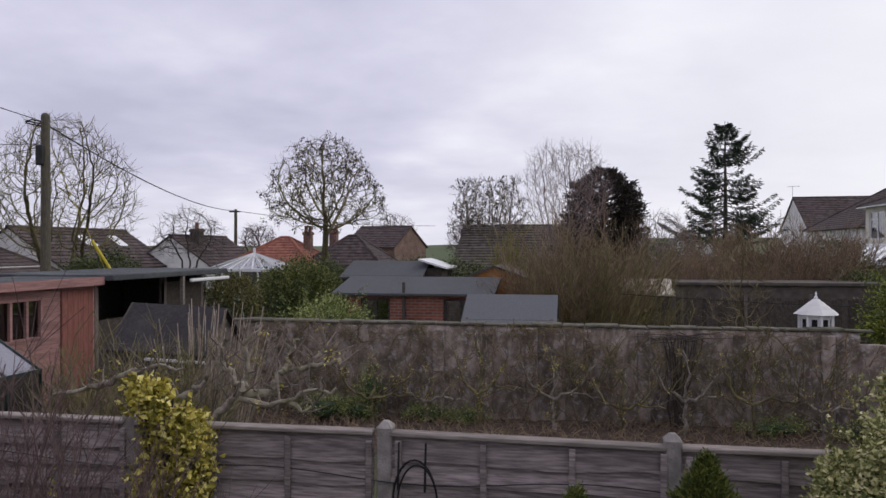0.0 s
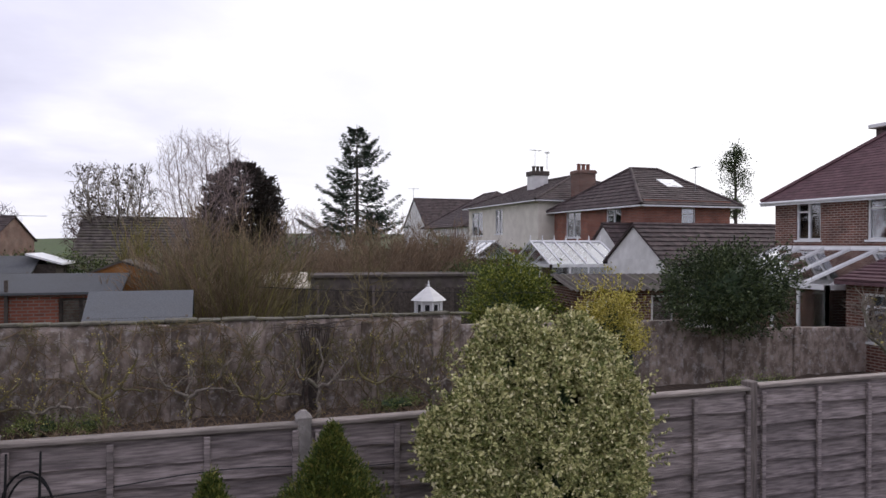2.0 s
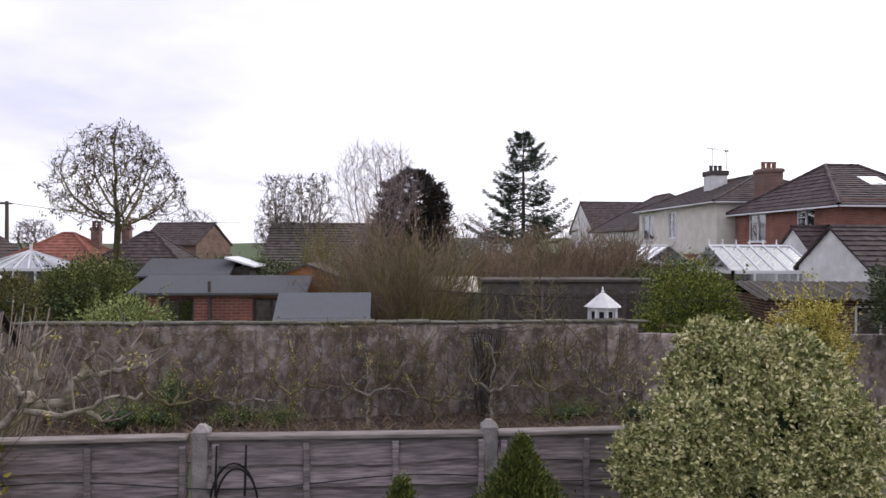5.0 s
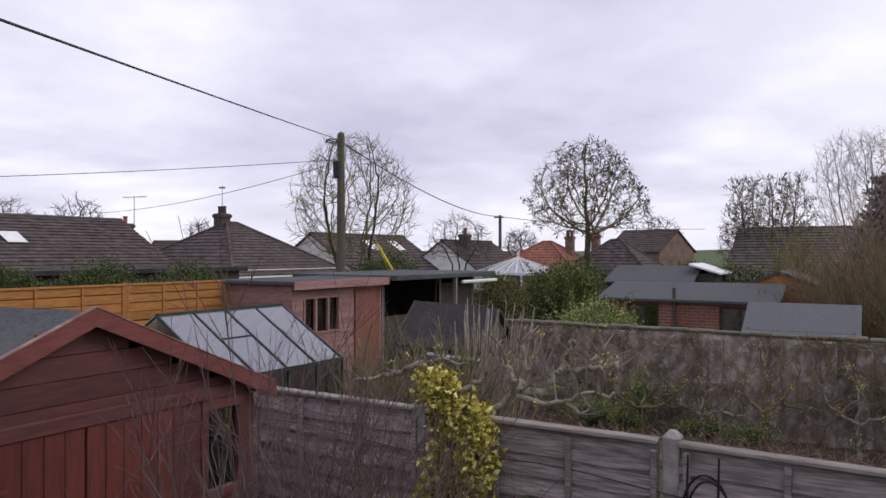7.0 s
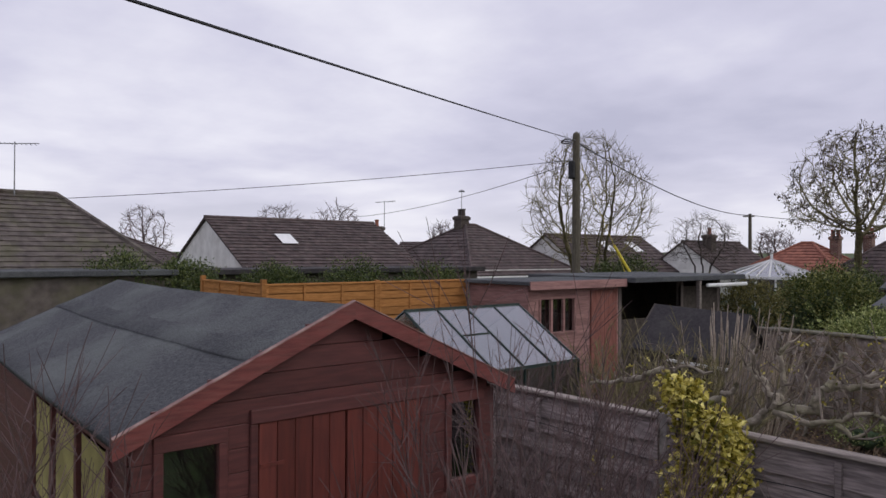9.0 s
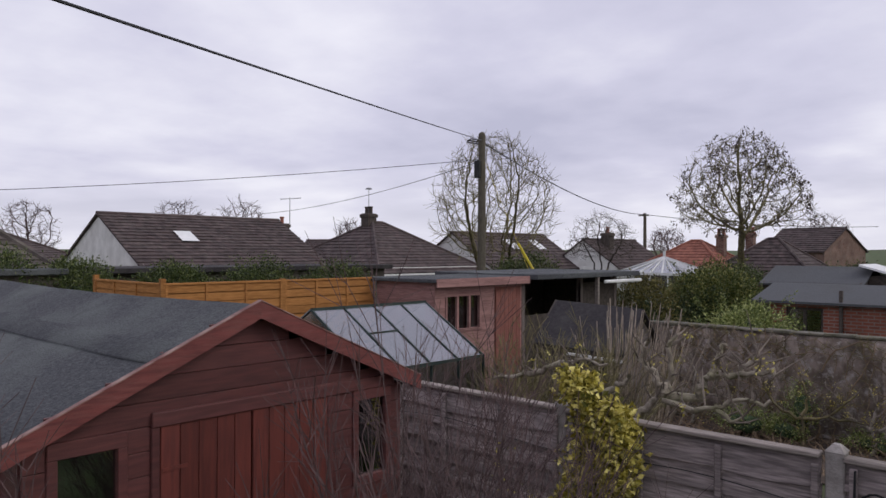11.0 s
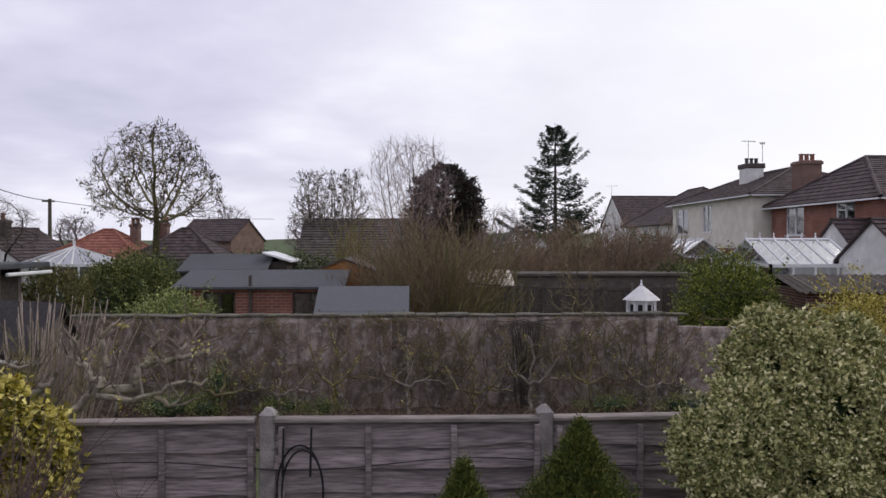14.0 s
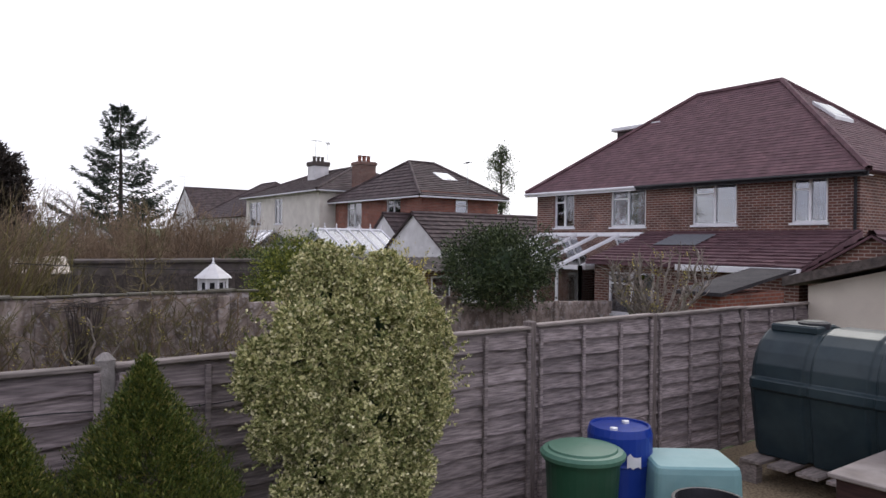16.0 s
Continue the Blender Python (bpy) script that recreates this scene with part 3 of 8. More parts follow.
def shell(parent, x0, y0, x1, y1, z0, z1, m, holes=None, name="wall"):
    """Four walls with openings; holes by side: w, e, s, n (measured along +y or +x)."""
    holes = holes or {}
    t = 0.22
    sides = {"w": ((x0, y0, 0), (0, 1, 0), (1, 0, 0), y1 - y0), "e": ((x1, y0, 0), (0, 1, 0), (-1, 0, 0), y1 - y0),
             "s": ((x0 + t, y0, 0), (1, 0, 0), (0, 1, 0), x1 - x0 - 2 * t), "n": ((x0 + t, y1, 0), (1, 0, 0), (0, -1, 0), x1 - x0 - 2 * t)}
    for k, (o, u, i, l) in sides.items():
        bm = wall_panel(bmesh.new(), o, u, i, l, z0, z1, holes.get(k, ()), t)
        bmesh.ops.remove_doubles(bm, verts=bm.verts[:], dist=0.0005)
        bmesh.ops.recalc_face_normals(bm, faces=bm.faces[:])
        part(name, bm, m, parent)
    # slabs coloured near-black so the rooms behind the windows look unlit
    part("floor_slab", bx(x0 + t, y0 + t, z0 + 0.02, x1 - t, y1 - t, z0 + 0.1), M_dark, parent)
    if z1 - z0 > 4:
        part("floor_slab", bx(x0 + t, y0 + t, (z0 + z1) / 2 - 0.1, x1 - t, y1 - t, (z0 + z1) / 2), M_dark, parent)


def hip_roof(parent, x0, y0, x1, y1, eave, top, ra, rb, m, over=0.3, course=0.3, fascia=None, width=0.3, ridge_m=None, lift=0.034):
    """A hipped roof over a rectangle: ridge from ra to rb (x, y each). A gable where an end of the ridge lies on the wall."""
    k = over * (top - eave) / max(0.5, min((ra[0] - x0) if ra[0] > x0 + .1 else 99, (ra[1] - y0) if ra[1] > y0 + .1 else 99))
    X0, Y0, X1, Y1, E = x0 - over, y0 - over, x1 + over, y1 + over, eave - min(k, 0.3)
    A, B = Vector((*ra, top)), Vector((*rb, top))
    sw, se, ne, nw = Vector((X0, Y0, E)), Vector((X1, Y0, E)), Vector((X1, Y1, E)), Vector((X0, Y1, E))
    along_x = abs(rb[0] - ra[0]) >= abs(rb[1] - ra[1])
    if along_x:
        slopes = [(sw, se, B, A), (ne, nw, A, B), (nw, sw, A, A), (se, ne, B, B)]
    else:
        slopes = [(nw, sw, A, B), (se, ne, B, A), (sw, se, A, A), (ne, nw, B, B)]
    if along_x:
        pts, faces = [sw, se, ne, nw, A, B], [(0, 1, 5, 4), (2, 3, 4, 5), (3, 0, 4), (1, 2, 5), (3, 2, 1, 0)]
    else:
        pts, faces = [sw, se, ne, nw, A, B], [(3, 0, 4, 5), (1, 2, 5, 4), (0, 1, 4), (2, 3, 5), (3, 2, 1, 0)]
    roof = part("roof", solid([p - Vector((0, 0, 0.02)) for p in pts], faces), m, parent)
    sh = Sheet()
    rng = random.Random(int(x0 * 10 + y0))
    for s in slopes:
        tiles(sh, *s, course=course, width=width, rng=rng, lift=lift)
    tagged(part("roof_tiles", sh.make("roof_tiles"), m, roof), kind="stuff")
    sh = Sheet()
    for p, q in ((sw, A if along_x else A), (se, B if along_x else A), (ne, B), (nw, A if along_x else B), (A, B)):
        if (q - p).length > 0.2:
            n = max(2, int((q - p).length / 0.35))
            for i in range(n):
                s, e = p.lerp(q, i / n), p.lerp(q, (i + 1.04) / n)
                sh.tube([s + Vector((0, 0, 0.015)), e + Vector((0, 0, 0.03))], [0.1, 0.085], 6)
    part("ridge_tiles", sh.make("ridge_tiles"), ridge_m or m, roof)
    if fascia:
        bm = bmesh.new()
        for p, q in ((sw, se), (se, ne), (ne, nw), (nw, sw)):
            bx(min(p.x, q.x) - 0.02, min(p.y, q.y) - 0.02, E - 0.09, max(p.x, q.x) + 0.02, max(p.y, q.y) + 0.02, E - 0.02, bm)
        part("fascia", bm, fascia, parent)
    return roof


def gable_fill(parent, axis, at, lo, hi, z0, top, m, t=0.22, mid=None):
    mid = (lo + hi) / 2 if mid is None else mid
    part("gable", prism([(lo, z0), (hi, z0), (mid, top)], axis, at, at + t), m, parent)


def gable_roof(parent, x0, y0, x1, y1, eave, top, axis, m, over=0.25, verge=0.12, course=0.3, width=0.3, thick=0.06):
    """A pitched roof with its ridge along an axis."""
    roof = None
    sh = Sheet()
    rng = random.Random(int(x0 * 7 + y0 * 3))
    if axis == "x":
        mid, half = (y0 + y1) / 2, (y1 - y0) / 2
        dz = over * (top - eave) / half
        sl = [((x0 - verge, y0 - over, eave - dz), (x1 + verge, y0 - over, eave - dz), (x1 + verge, mid, top), (x0 - verge, mid, top)),
              ((x1 + verge, y1 + over, eave - dz), (x0 - verge, y1 + over, eave - dz), (x0 - verge, mid, top), (x1 + verge, mid, top))]
    else:
        mid, half = (x0 + x1) / 2, (x1 - x0) / 2
        dz = over * (top - eave) / half
        sl = [((x0 - over, y1 + verge, eave - dz), (x0 - over, y0 - verge, eave - dz), (mid, y0 - verge, top), (mid, y1 + verge, top)),
              ((x1 + over, y0 - verge, eave - dz), (x1 + over, y1 + verge, eave - dz), (mid, y1 + verge, top), (mid, y0 - verge, top))]
    bm = bmesh.new()
    for s in sl:
        lowered = [(p[0], p[1], p[2] - thick) for p in s]
        raised = [(p[0], p[1], p[2] - 0.004) for p in s]
        solid(lowered + raised, [(3, 2, 1, 0), (4, 5, 6, 7), (0, 1, 5, 4), (1, 2, 6, 5), (2, 3, 7, 6), (3, 0, 4, 7)], bm)
        if course:
            tiles(sh, *s, course=course, width=width, rng=rng)
    roof = part("roof", bm, m, parent)
    if course:
        tagged(part("roof_tiles", sh.make("roof_tiles"), m, roof), kind="stuff")
        rd = Sheet()
        p, q = Vector(sl[0][2]), Vector(sl[0][3])
        rd.tube([p, q], [0.1, 0.1], 6)
        part("ridge_tiles", rd.make("ridge_tiles"), m, roof)
    return roof


def chimney(parent, x, y, z0, z1, w, m, pots=2, pot_m=None):
    ch = part("chimney", bx(x - w / 2, y - w / 2, z0, x + w / 2, y + w / 2, z1, bevel=0.015), m, parent)
    part("chimney_crown", bx(x - w / 2 - 0.06, y - w / 2 - 0.06, z1 - 0.22, x + w / 2 + 0.06, y + w / 2 + 0.06, z1 - 0.05, bevel=0.02), m, ch)
    for i in range(pots):
        bm = lathe([(0.13, 0), (0.11, 0.05), (0.105, 0.3), (0.13, 0.32), (0.13, 0.38), (0.08, 0.38)], 10)
        ob = part("chimney_pot", bm, pot_m or M_tileorange, ch)
        ob.location = (x + (i - (pots - 1) / 2) * 0.3, y, z1)
    return ch


def aerial(x, y, z, h, turn=0, label="grey television aerial on a chimney pole"):
    th = thing("tv_aerial", pose(x, y, z, 0, 0, turn), label, "aerial", "television aerials")
    sh = Sheet()
    sh.tube([Vector((0, 0, -0.3)), Vector((0, 0, h))], [0.02, 0.016], 6)
    part("mast", sh.make("mast"), M_metal, th)
    sh = Sheet()
    sh.tube([Vector((-0.5, 0, h - 0.08)), Vector((0.6, 0, h - 0.02))], [0.013, 0.013], 5)
    part("boom", sh.make("boom"), M_metal, th)
    for i in range(9):
        sh = Sheet()
        u = -0.45 + i * 0.12
        hw = 0.18 - i * 0.006
        sh.tube([Vector((u, -hw, h - 0.06)), Vector((u, hw, h - 0.06))], [0.008, 0.008], 4)
        part("rod", sh.make("rod"), M_metal, th)
    return th

# ---------- houses ----------
def house_brick():
    """The near semi-detached brick pair, its rear to us."""
    x0, x1, y0, y1, g, e = 17.5, 25.5, 7.5, 18.85, -0.25, 4.6
    h = thing("house", pose(0, 0, 0), "brown brick semi-detached house with plum tiled hip roof", "house")
    wins = [(16.98, 17.96, 3.1, 4.36, 2, M_curtain), (13.9, 15.33, 3.1, 4.38, 2, M_pinkcurtain), (10.77, 12.2, 3.12, 4.39, 2, None), (8.27, 9.2, 3.14, 4.37, 2, M_curtain)]
    holes = [(a - y0, b - y0, c, d) for a, b, c, d, _, _ in wins]
    shell(h, x0, y0, x1, y1, g, e, M_brick, {"w": holes})
    for a, b, c, d, n, cur in wins:
        casement(h, (x0, b, c), (0, -1, 0), (-1, 0, 0), b - a, d - c, n, inner=cur, label="white casement window")
    hip_roof(h, x0, y0, x1, y1, e + 0.05, 7.93, (21.5, 11.67), (21.5, 14.76), M_tilered, over=0.32, course=0.15, width=0.3, lift=0.014)
    part("fascia", bx(x0 - 0.34, 14.05, e - 0.36, x0 - 0.3, y1 + 0.32, e - 0.24), M_upvc, h)
    part("fascia", bx(x0 - 0.34, y0 - 0.32, e - 0.36, x0 - 0.3, 14.04, e - 0.24), M_black, h, "black fascia board")
    part("gutter", bx(x0 - 0.44, 14.05, e - 0.3, x0 - 0.345, y1 + 0.3, e - 0.22, bevel=0.03), M_upvc, h, "white plastic gutter")
    part("gutter", bx(x0 - 0.44, y0 - 0.3, e - 0.3, x0 - 0.345, 14.04, e - 0.22, bevel=0.03), M_black, h, "black plastic gutter")
    part("soffit", bx(x0 - 0.3, y0 - 0.3, e - 0.34, x0, y1 + 0.3, e - 0.32), M_upvc, h)
    part("downpipe", bx(x0 - 0.09, y0 + 0.05, 2.6, x0 - 0.02, y0 + 0.12, e - 0.1, bevel=0.02), M_black, h, "black downpipe")
    # roof lights and the dormer on the far hip
    def hip_z(y):
        return 4.42 + (y - 7.18) * (7.93 - 4.42) / (11.67 - 7.18)
    for nm, a, b, c, d, lift, m in (("roof_window", 20.75, 21.95, 9.62, 10.3, 0.1, M_upvc), ("roof_pane", 20.83, 21.87, 9.72, 10.2, 0.115, M_glass)):
        low = [(a, c, hip_z(c)), (b, c, hip_z(c)), (b, d, hip_z(d)), (a, d, hip_z(d))]
        part(nm, solid([(p[0], p[1], p[2] - 0.02) for p in low] + [(p[0], p[1], p[2] + lift) for p in low], [(3, 2, 1, 0), (4, 5, 6, 7), (0, 1, 5, 4), (1, 2, 6, 5), (2, 3, 7, 6), (3, 0, 4, 7)]), m, h, "white-edged roof light" if m == M_upvc else "")
    d = part("dormer", bx(20.5, 15.6, 5.9, 22.5, 17.6, 6.85), M_tile, h)
    part("dormer_roof", bx(20.3, 15.5, 6.85, 22.7, 17.75, 6.99, bevel=0.02), M_upvc, d, "white-edged flat dormer roof")
    return h


house_brick()


def house_red():
    """The second pair: orange brick half with skylight, cream half beyond."""
    x0, x1, g, e = 18.5, 23.4, -0.25, 5.05
    y0, y1 = 28.0, 37.0
    h = thing("house", pose(0, 0, 0), "orange-red brick house with a dark hipped tile roof", "house")
    ww = [(33.9, 35.6, 3.3, 4.75), (29.9, 31.3, 3.5, 4.75)]
    ss = [(20.6, 21.4, 3.6, 4.7)]
    shell(h, x0, y0, x1, y1, g, e, M_brick2, {"w": [(a - y0, b - y0, c, d) for a, b, c, d in ww], "s": [(a - x0 - .22, b - x0 - .22, c, d) for a, b, c, d in ss]})
    for a, b, c, d in ww:
        casement(h, (x0, b, c), (0, -1, 0), (-1, 0, 0), b - a, d - c, 2)
    for a, b, c, d in ss:
        casement(h, (a, y0, c), (1, 0, 0), (0, -1, 0), b - a, d - c, 1)
    hip_roof(h, x0, y0, x1, y1, e + 0.05, 7.0, (20.7, 32.5), (22.4, 32.5), M_tile, over=0.4, fascia=M_upvc)
    chimney(h, 20.0, 36.3, 5.0, 7.25, 1.05, M_brick, 3, M_brick2)
    part("roof_window", solid([(21.2, 29.95, 5.88), (22.2, 29.95, 5.88), (22.2, 30.9, 6.34), (21.2, 30.9, 6.34), (21.2, 29.95, 5.74), (22.2, 29.95, 5.74), (22.2, 30.9, 6.2), (21.2, 30.9, 6.2)], [(0, 1, 2, 3), (7, 6, 5, 4), (0, 4, 5, 1), (1, 5, 6, 2), (2, 6, 7, 3), (3, 7, 4, 0)]), M_upvc, h, "white-framed roof light")
    h2 = thing("house", pose(0, 0, 0), "cream rendered house with brick ground floor and dark hipped roof", "house")
    y0, y1 = 37.25, 49.0
    x0 = 17.6
    ww = [(42.6, 43.9, 3.6, 5.25), (46.2, 48.4, 3.5, 5.2)]
    shell(h2, x0, y0, 26.5, y1, g, 2.6, M_brick2)
    e += 0.65
    shell(h2, x0 - 0.02, y0 + 0.01, 26.52, y1, 2.61, e, M_palecream, {"w": [(a - y0, b - y0, c, d) for a, b, c, d in ww]})
    for a, b, c, d in ww:
        casement(h2, (x0 - 0.02, b, c), (0, -1, 0), (-1, 0, 0), b - a, d - c, 2)
    hip_roof(h2, x0, y0, 26.5, y1, e + 0.05, 7.35, (21.6, 40.5), (21.6, 45.5), M_tile, over=0.4, fascia=M_upvc)
    chimney(h2, 20.2, 42.8, 5.8, 7.8, 1.05, M_white, 3, M_barkdark)
    part("chimney_band", bx(19.6, 42.2, 7.52, 20.8, 43.4, 7.82, bevel=0.03), M_barkdark, h2, "dark brick crown of the chimney")
    h3 = thing("house", pose(0, 0, 0), "white rendered house with dark brown hipped roof", "house")
    shell(h3, 18.5, 52, 27, 63, g, 4.6, M_white, {"w": [(2, 3.2, 3.2, 4.3), (5, 6.2, 3.2, 4.3), (8, 9.2, 3.2, 4.3)]})
    for wy in (54, 57, 60):
        casement(h3, (18.5, wy + 1.2, 3.2), (0, -1, 0), (-1, 0, 0), 1.2, 1.1, 2)
    hip_roof(h3, 18.5, 52, 27, 63, 4.6, 7.4, (22.7, 56), (22.7, 59), M_tile, over=0.4)
    h4 = thing("house", pose(0, 0, 0), "white rendered house with a steep brown gabled roof", "house")
    shell(h4, 19.3, 66, 28, 74, g, 4.8, M_white)
    gable_roof(h4, 19.3, 66, 28, 74, 4.8, 7.6, "x", M_tile)
    gable_fill(h4, "x", 19.3, 66, 74, 4.8, 7.55, M_white)


house_red()


def white_gables():
    h = thing("extension", pose(0, 0, 0), "white rendered single-storey extension with brown tiled roofs", "house")
    for x0, x1, y0, y1, e, top in ((15.5, 24.0, 22.2, 26.2, 2.35, 3.75), (17.0, 21.0, 27.4, 30.6, 2.6, 3.9)):
        shell(h, x0, y0, x1, y1, -0.25, e, M_white)
        gable_fill(h, "x", x0, y0, y1, e, top - 0.05, M_white)
        gable_roof(h, x0, y0, x1, y1, e, top, "x", M_tile)


white_gables()


def bungalows():
    h = thing("bungalow", pose(0, 0, 0), "white-gabled bungalow with a brown tiled roof", "house")
    shell(h, -37.5, 12.3, -28.6, 21.5, -0.3, 2.3, M_white)
    gable_fill(h, "y", 12.3, -37.5, -28.6, 2.3, 4.5, M_white)
    gable_roof(h, -37.5, 12.3, -28.6, 21.5, 2.3, 4.6, "y", M_tile)
    part("roof_light", solid([(-31.4, 14.9, 3.86), (-30.5, 14.9, 3.4), (-30.5, 15.7, 3.4), (-31.4, 15.7, 3.86)], [(0, 1, 2, 3)]), M_upvc, h)
    chimney(h, -34.2, 22.6, 2.0, 4.5, 0.6, M_barkdark, 1)
    h = thing("bungalow", pose(0, 0, 0), "bungalow with a brown tiled pyramid roof", "house")
    shell(h, -33.5, 21.7, -25.0, 28.8, -0.3, 2.2, M_white)
    hip_roof(h, -33.5, 21.7, -25.0, 28.8, 2.2, 4.5, (-29.4, 25.1), (-29.4, 25.8), M_tile, over=0.4, fascia=M_upvc)
    chimney(h, -29.6, 25.0, 3.8, 5.0, 0.6, M_barkdark, 2, M_barkdark)
    for x0, x1, y0, y1, top, lab in ((-30.5, -24.5, 29.4, 38.3, 4.05, "white-gabled bungalow with brown roof and two roof lights"), (-26.4, -21.6, 37.6, 44.2, 3.75, "small white gabled bungalow under a brown roof")):
        h = thing("bungalow", pose(0, 0, 0), lab, "house")
        shell(h, x0, y0, x1, y1, -0.3, 2.1, M_white)
        gable_fill(h, "y", y0, x0, x1, 2.1, top - 0.05, M_white)
        gable_roof(h, x0, y0, x1, y1, 2.1, top, "y", M_tile)
        if x0 < -30:
            for u in (33.2, 35.8):
                mid, sl = -27.5, (top - 2.1) / 3.0
                part("roof_light", solid([(mid + 0.6, u, top - 0.6 * sl + 0.07), (mid + 1.5, u, top - 1.5 * sl + 0.07), (mid + 1.5, u + 0.8, top - 1.5 * sl + 0.07), (mid + 0.6, u + 0.8, top - 0.6 * sl + 0.07)], [(0, 1, 2, 3)]), M_upvc, h)
        else:
            chimney(h, -23.4, 39.5, 3.0, 4.2, 0.6, M_barkdark, 1)
    h = thing("bungalow", pose(0, 0, 0), "brick bungalow with mottled brown roof and chimney", "house")
    shell(h, -30.0, -6.0, -22.0, 6.5, -0.3, 2.6, M_brick2)
    hip_roof(h, -30.0, -6.0, -22.0, 6.5, 2.6, 4.75, (-26.0, -1.5), (-26.0, 4.7), M_slate, over=0.4)
    chimney(h, -25.6, 2.6, 4.2, 5.9, 0.7, M_brick2, 2)
    part("flat_roof", bx(-21.9, -1.0, 2.35, -19.0, 6.2, 2.5, bevel=0.02), M_felt, h, "dark-edged flat extension roof")
    part("wall", bx(-21.8, -0.9, -0.3, -19.2, 6.1, 2.35), M_slate, h)


bungalows()
th = thing("garage_row", pose(0, 0, 0), "low dull garage row with a dark flat roof", "garage")
part("wall", bx(-24.6, 7.2, -0.3, -22.3, 19.5, 2.25), M_slate, th)
part("roof", bx(-24.8, 7.0, 2.25, -22.0, 19.7, 2.42, bevel=0.02), M_feltdark, th)


# ---------- lean-to and conservatory behind the near brick house ----------
def brick_leanto():
    h = thing("rear_extension", pose(0, 0, 0), "brick lean-to with plum tiled roof and white windows", "house")
    y0, y1 = 7.6, 13.6
    shell(h, 14.8, y0, 17.45, y1, -0.25, 1.95, M_brick, {"w": [(3.9, 5.5, 0.55, 1.75)]})
    casement(h, (14.8, y0 + 5.5, 0.55), (0, -1, 0), (-1, 0, 0), 1.6, 1.2, 2, inner=M_curtain)
    sh = Sheet()
    tiles(sh, (14.5, y1 + 0.1, 2.05), (14.5, y0 - 0.2, 2.05), (17.45, y0 - 0.2, 2.95), (17.45, y1 + 0.1, 2.95), course=0.25)
    roof = part("roof", solid([(14.5, y0 - 0.2, 1.95), (17.45, y0 - 0.2, 1.95), (17.45, y0 - 0.2, 2.93), (14.5, y0 - 0.2, 2.03), (14.5, y1 + 0.1, 1.95), (17.45, y1 + 0.1, 1.95), (17.45, y1 + 0.1, 2.93), (14.5, y1 + 0.1, 2.03)],
                                [(0, 1, 2, 3), (7, 6, 5, 4), (3, 2, 6, 7), (0, 4, 5, 1), (0, 3, 7, 4), (1, 5, 6, 2)]), M_tilered, h)
    tagged(part("roof_tiles", sh.make("roof_tiles"), M_tilered, roof), kind="stuff")
    part("roof_light", solid([(15.9, 11.0, 2.53), (15.9, 12.4, 2.53), (16.9, 12.4, 2.84), (16.9, 11.0, 2.84)], [(0, 1, 2, 3)]), M_feltgrey, roof, "grey roof light")
    part("fascia", bx(14.42, y0 - 0.2, 1.88, 14.5, 10.6, 2.03, bevel=0.01), M_upvc, h)
    g = thing("extension", pose(0, 0, 0), "low brick outhouse with gabled tile roof", "house")
    shell(g, 14.4, 4.6, 17.4, 7.2, -0.25, 2.0, M_brick)
    gable_fill(g, "x", 14.4, 4.6, 7.2, 2.0, 2.72, M_brick)
    gable_roof(g, 14.4, 4.6, 17.4, 7.2, 2.0, 2.78, "x", M_tilered)
    part("wall", bx(17.46, 1.0, -0.25, 25.4, 7.2, 2.4), M_brick, h)
    s = thing("garden_shed", pose(0, 0, 0), "small orange brick shed with a dark felt roof", "shed")
    shell(s, 11.0, 7.15, 13.3, 7.85, -0.25, 1.6, M_brick2)
    part("roof", solid([(10.8, 7.0, 1.58), (13.5, 7.0, 1.98), (13.5, 8.0, 1.98), (10.8, 8.0, 1.58), (10.8, 7.0, 1.65), (13.5, 7.0, 2.05), (13.5, 8.0, 2.05), (10.8, 8.0, 1.65)],
                       [(3, 2, 1, 0), (4, 5, 6, 7), (0, 1, 5, 4), (1, 2, 6, 5), (2, 3, 7, 6), (3, 0, 4, 7)]), M_feltdark, s)


brick_leanto()


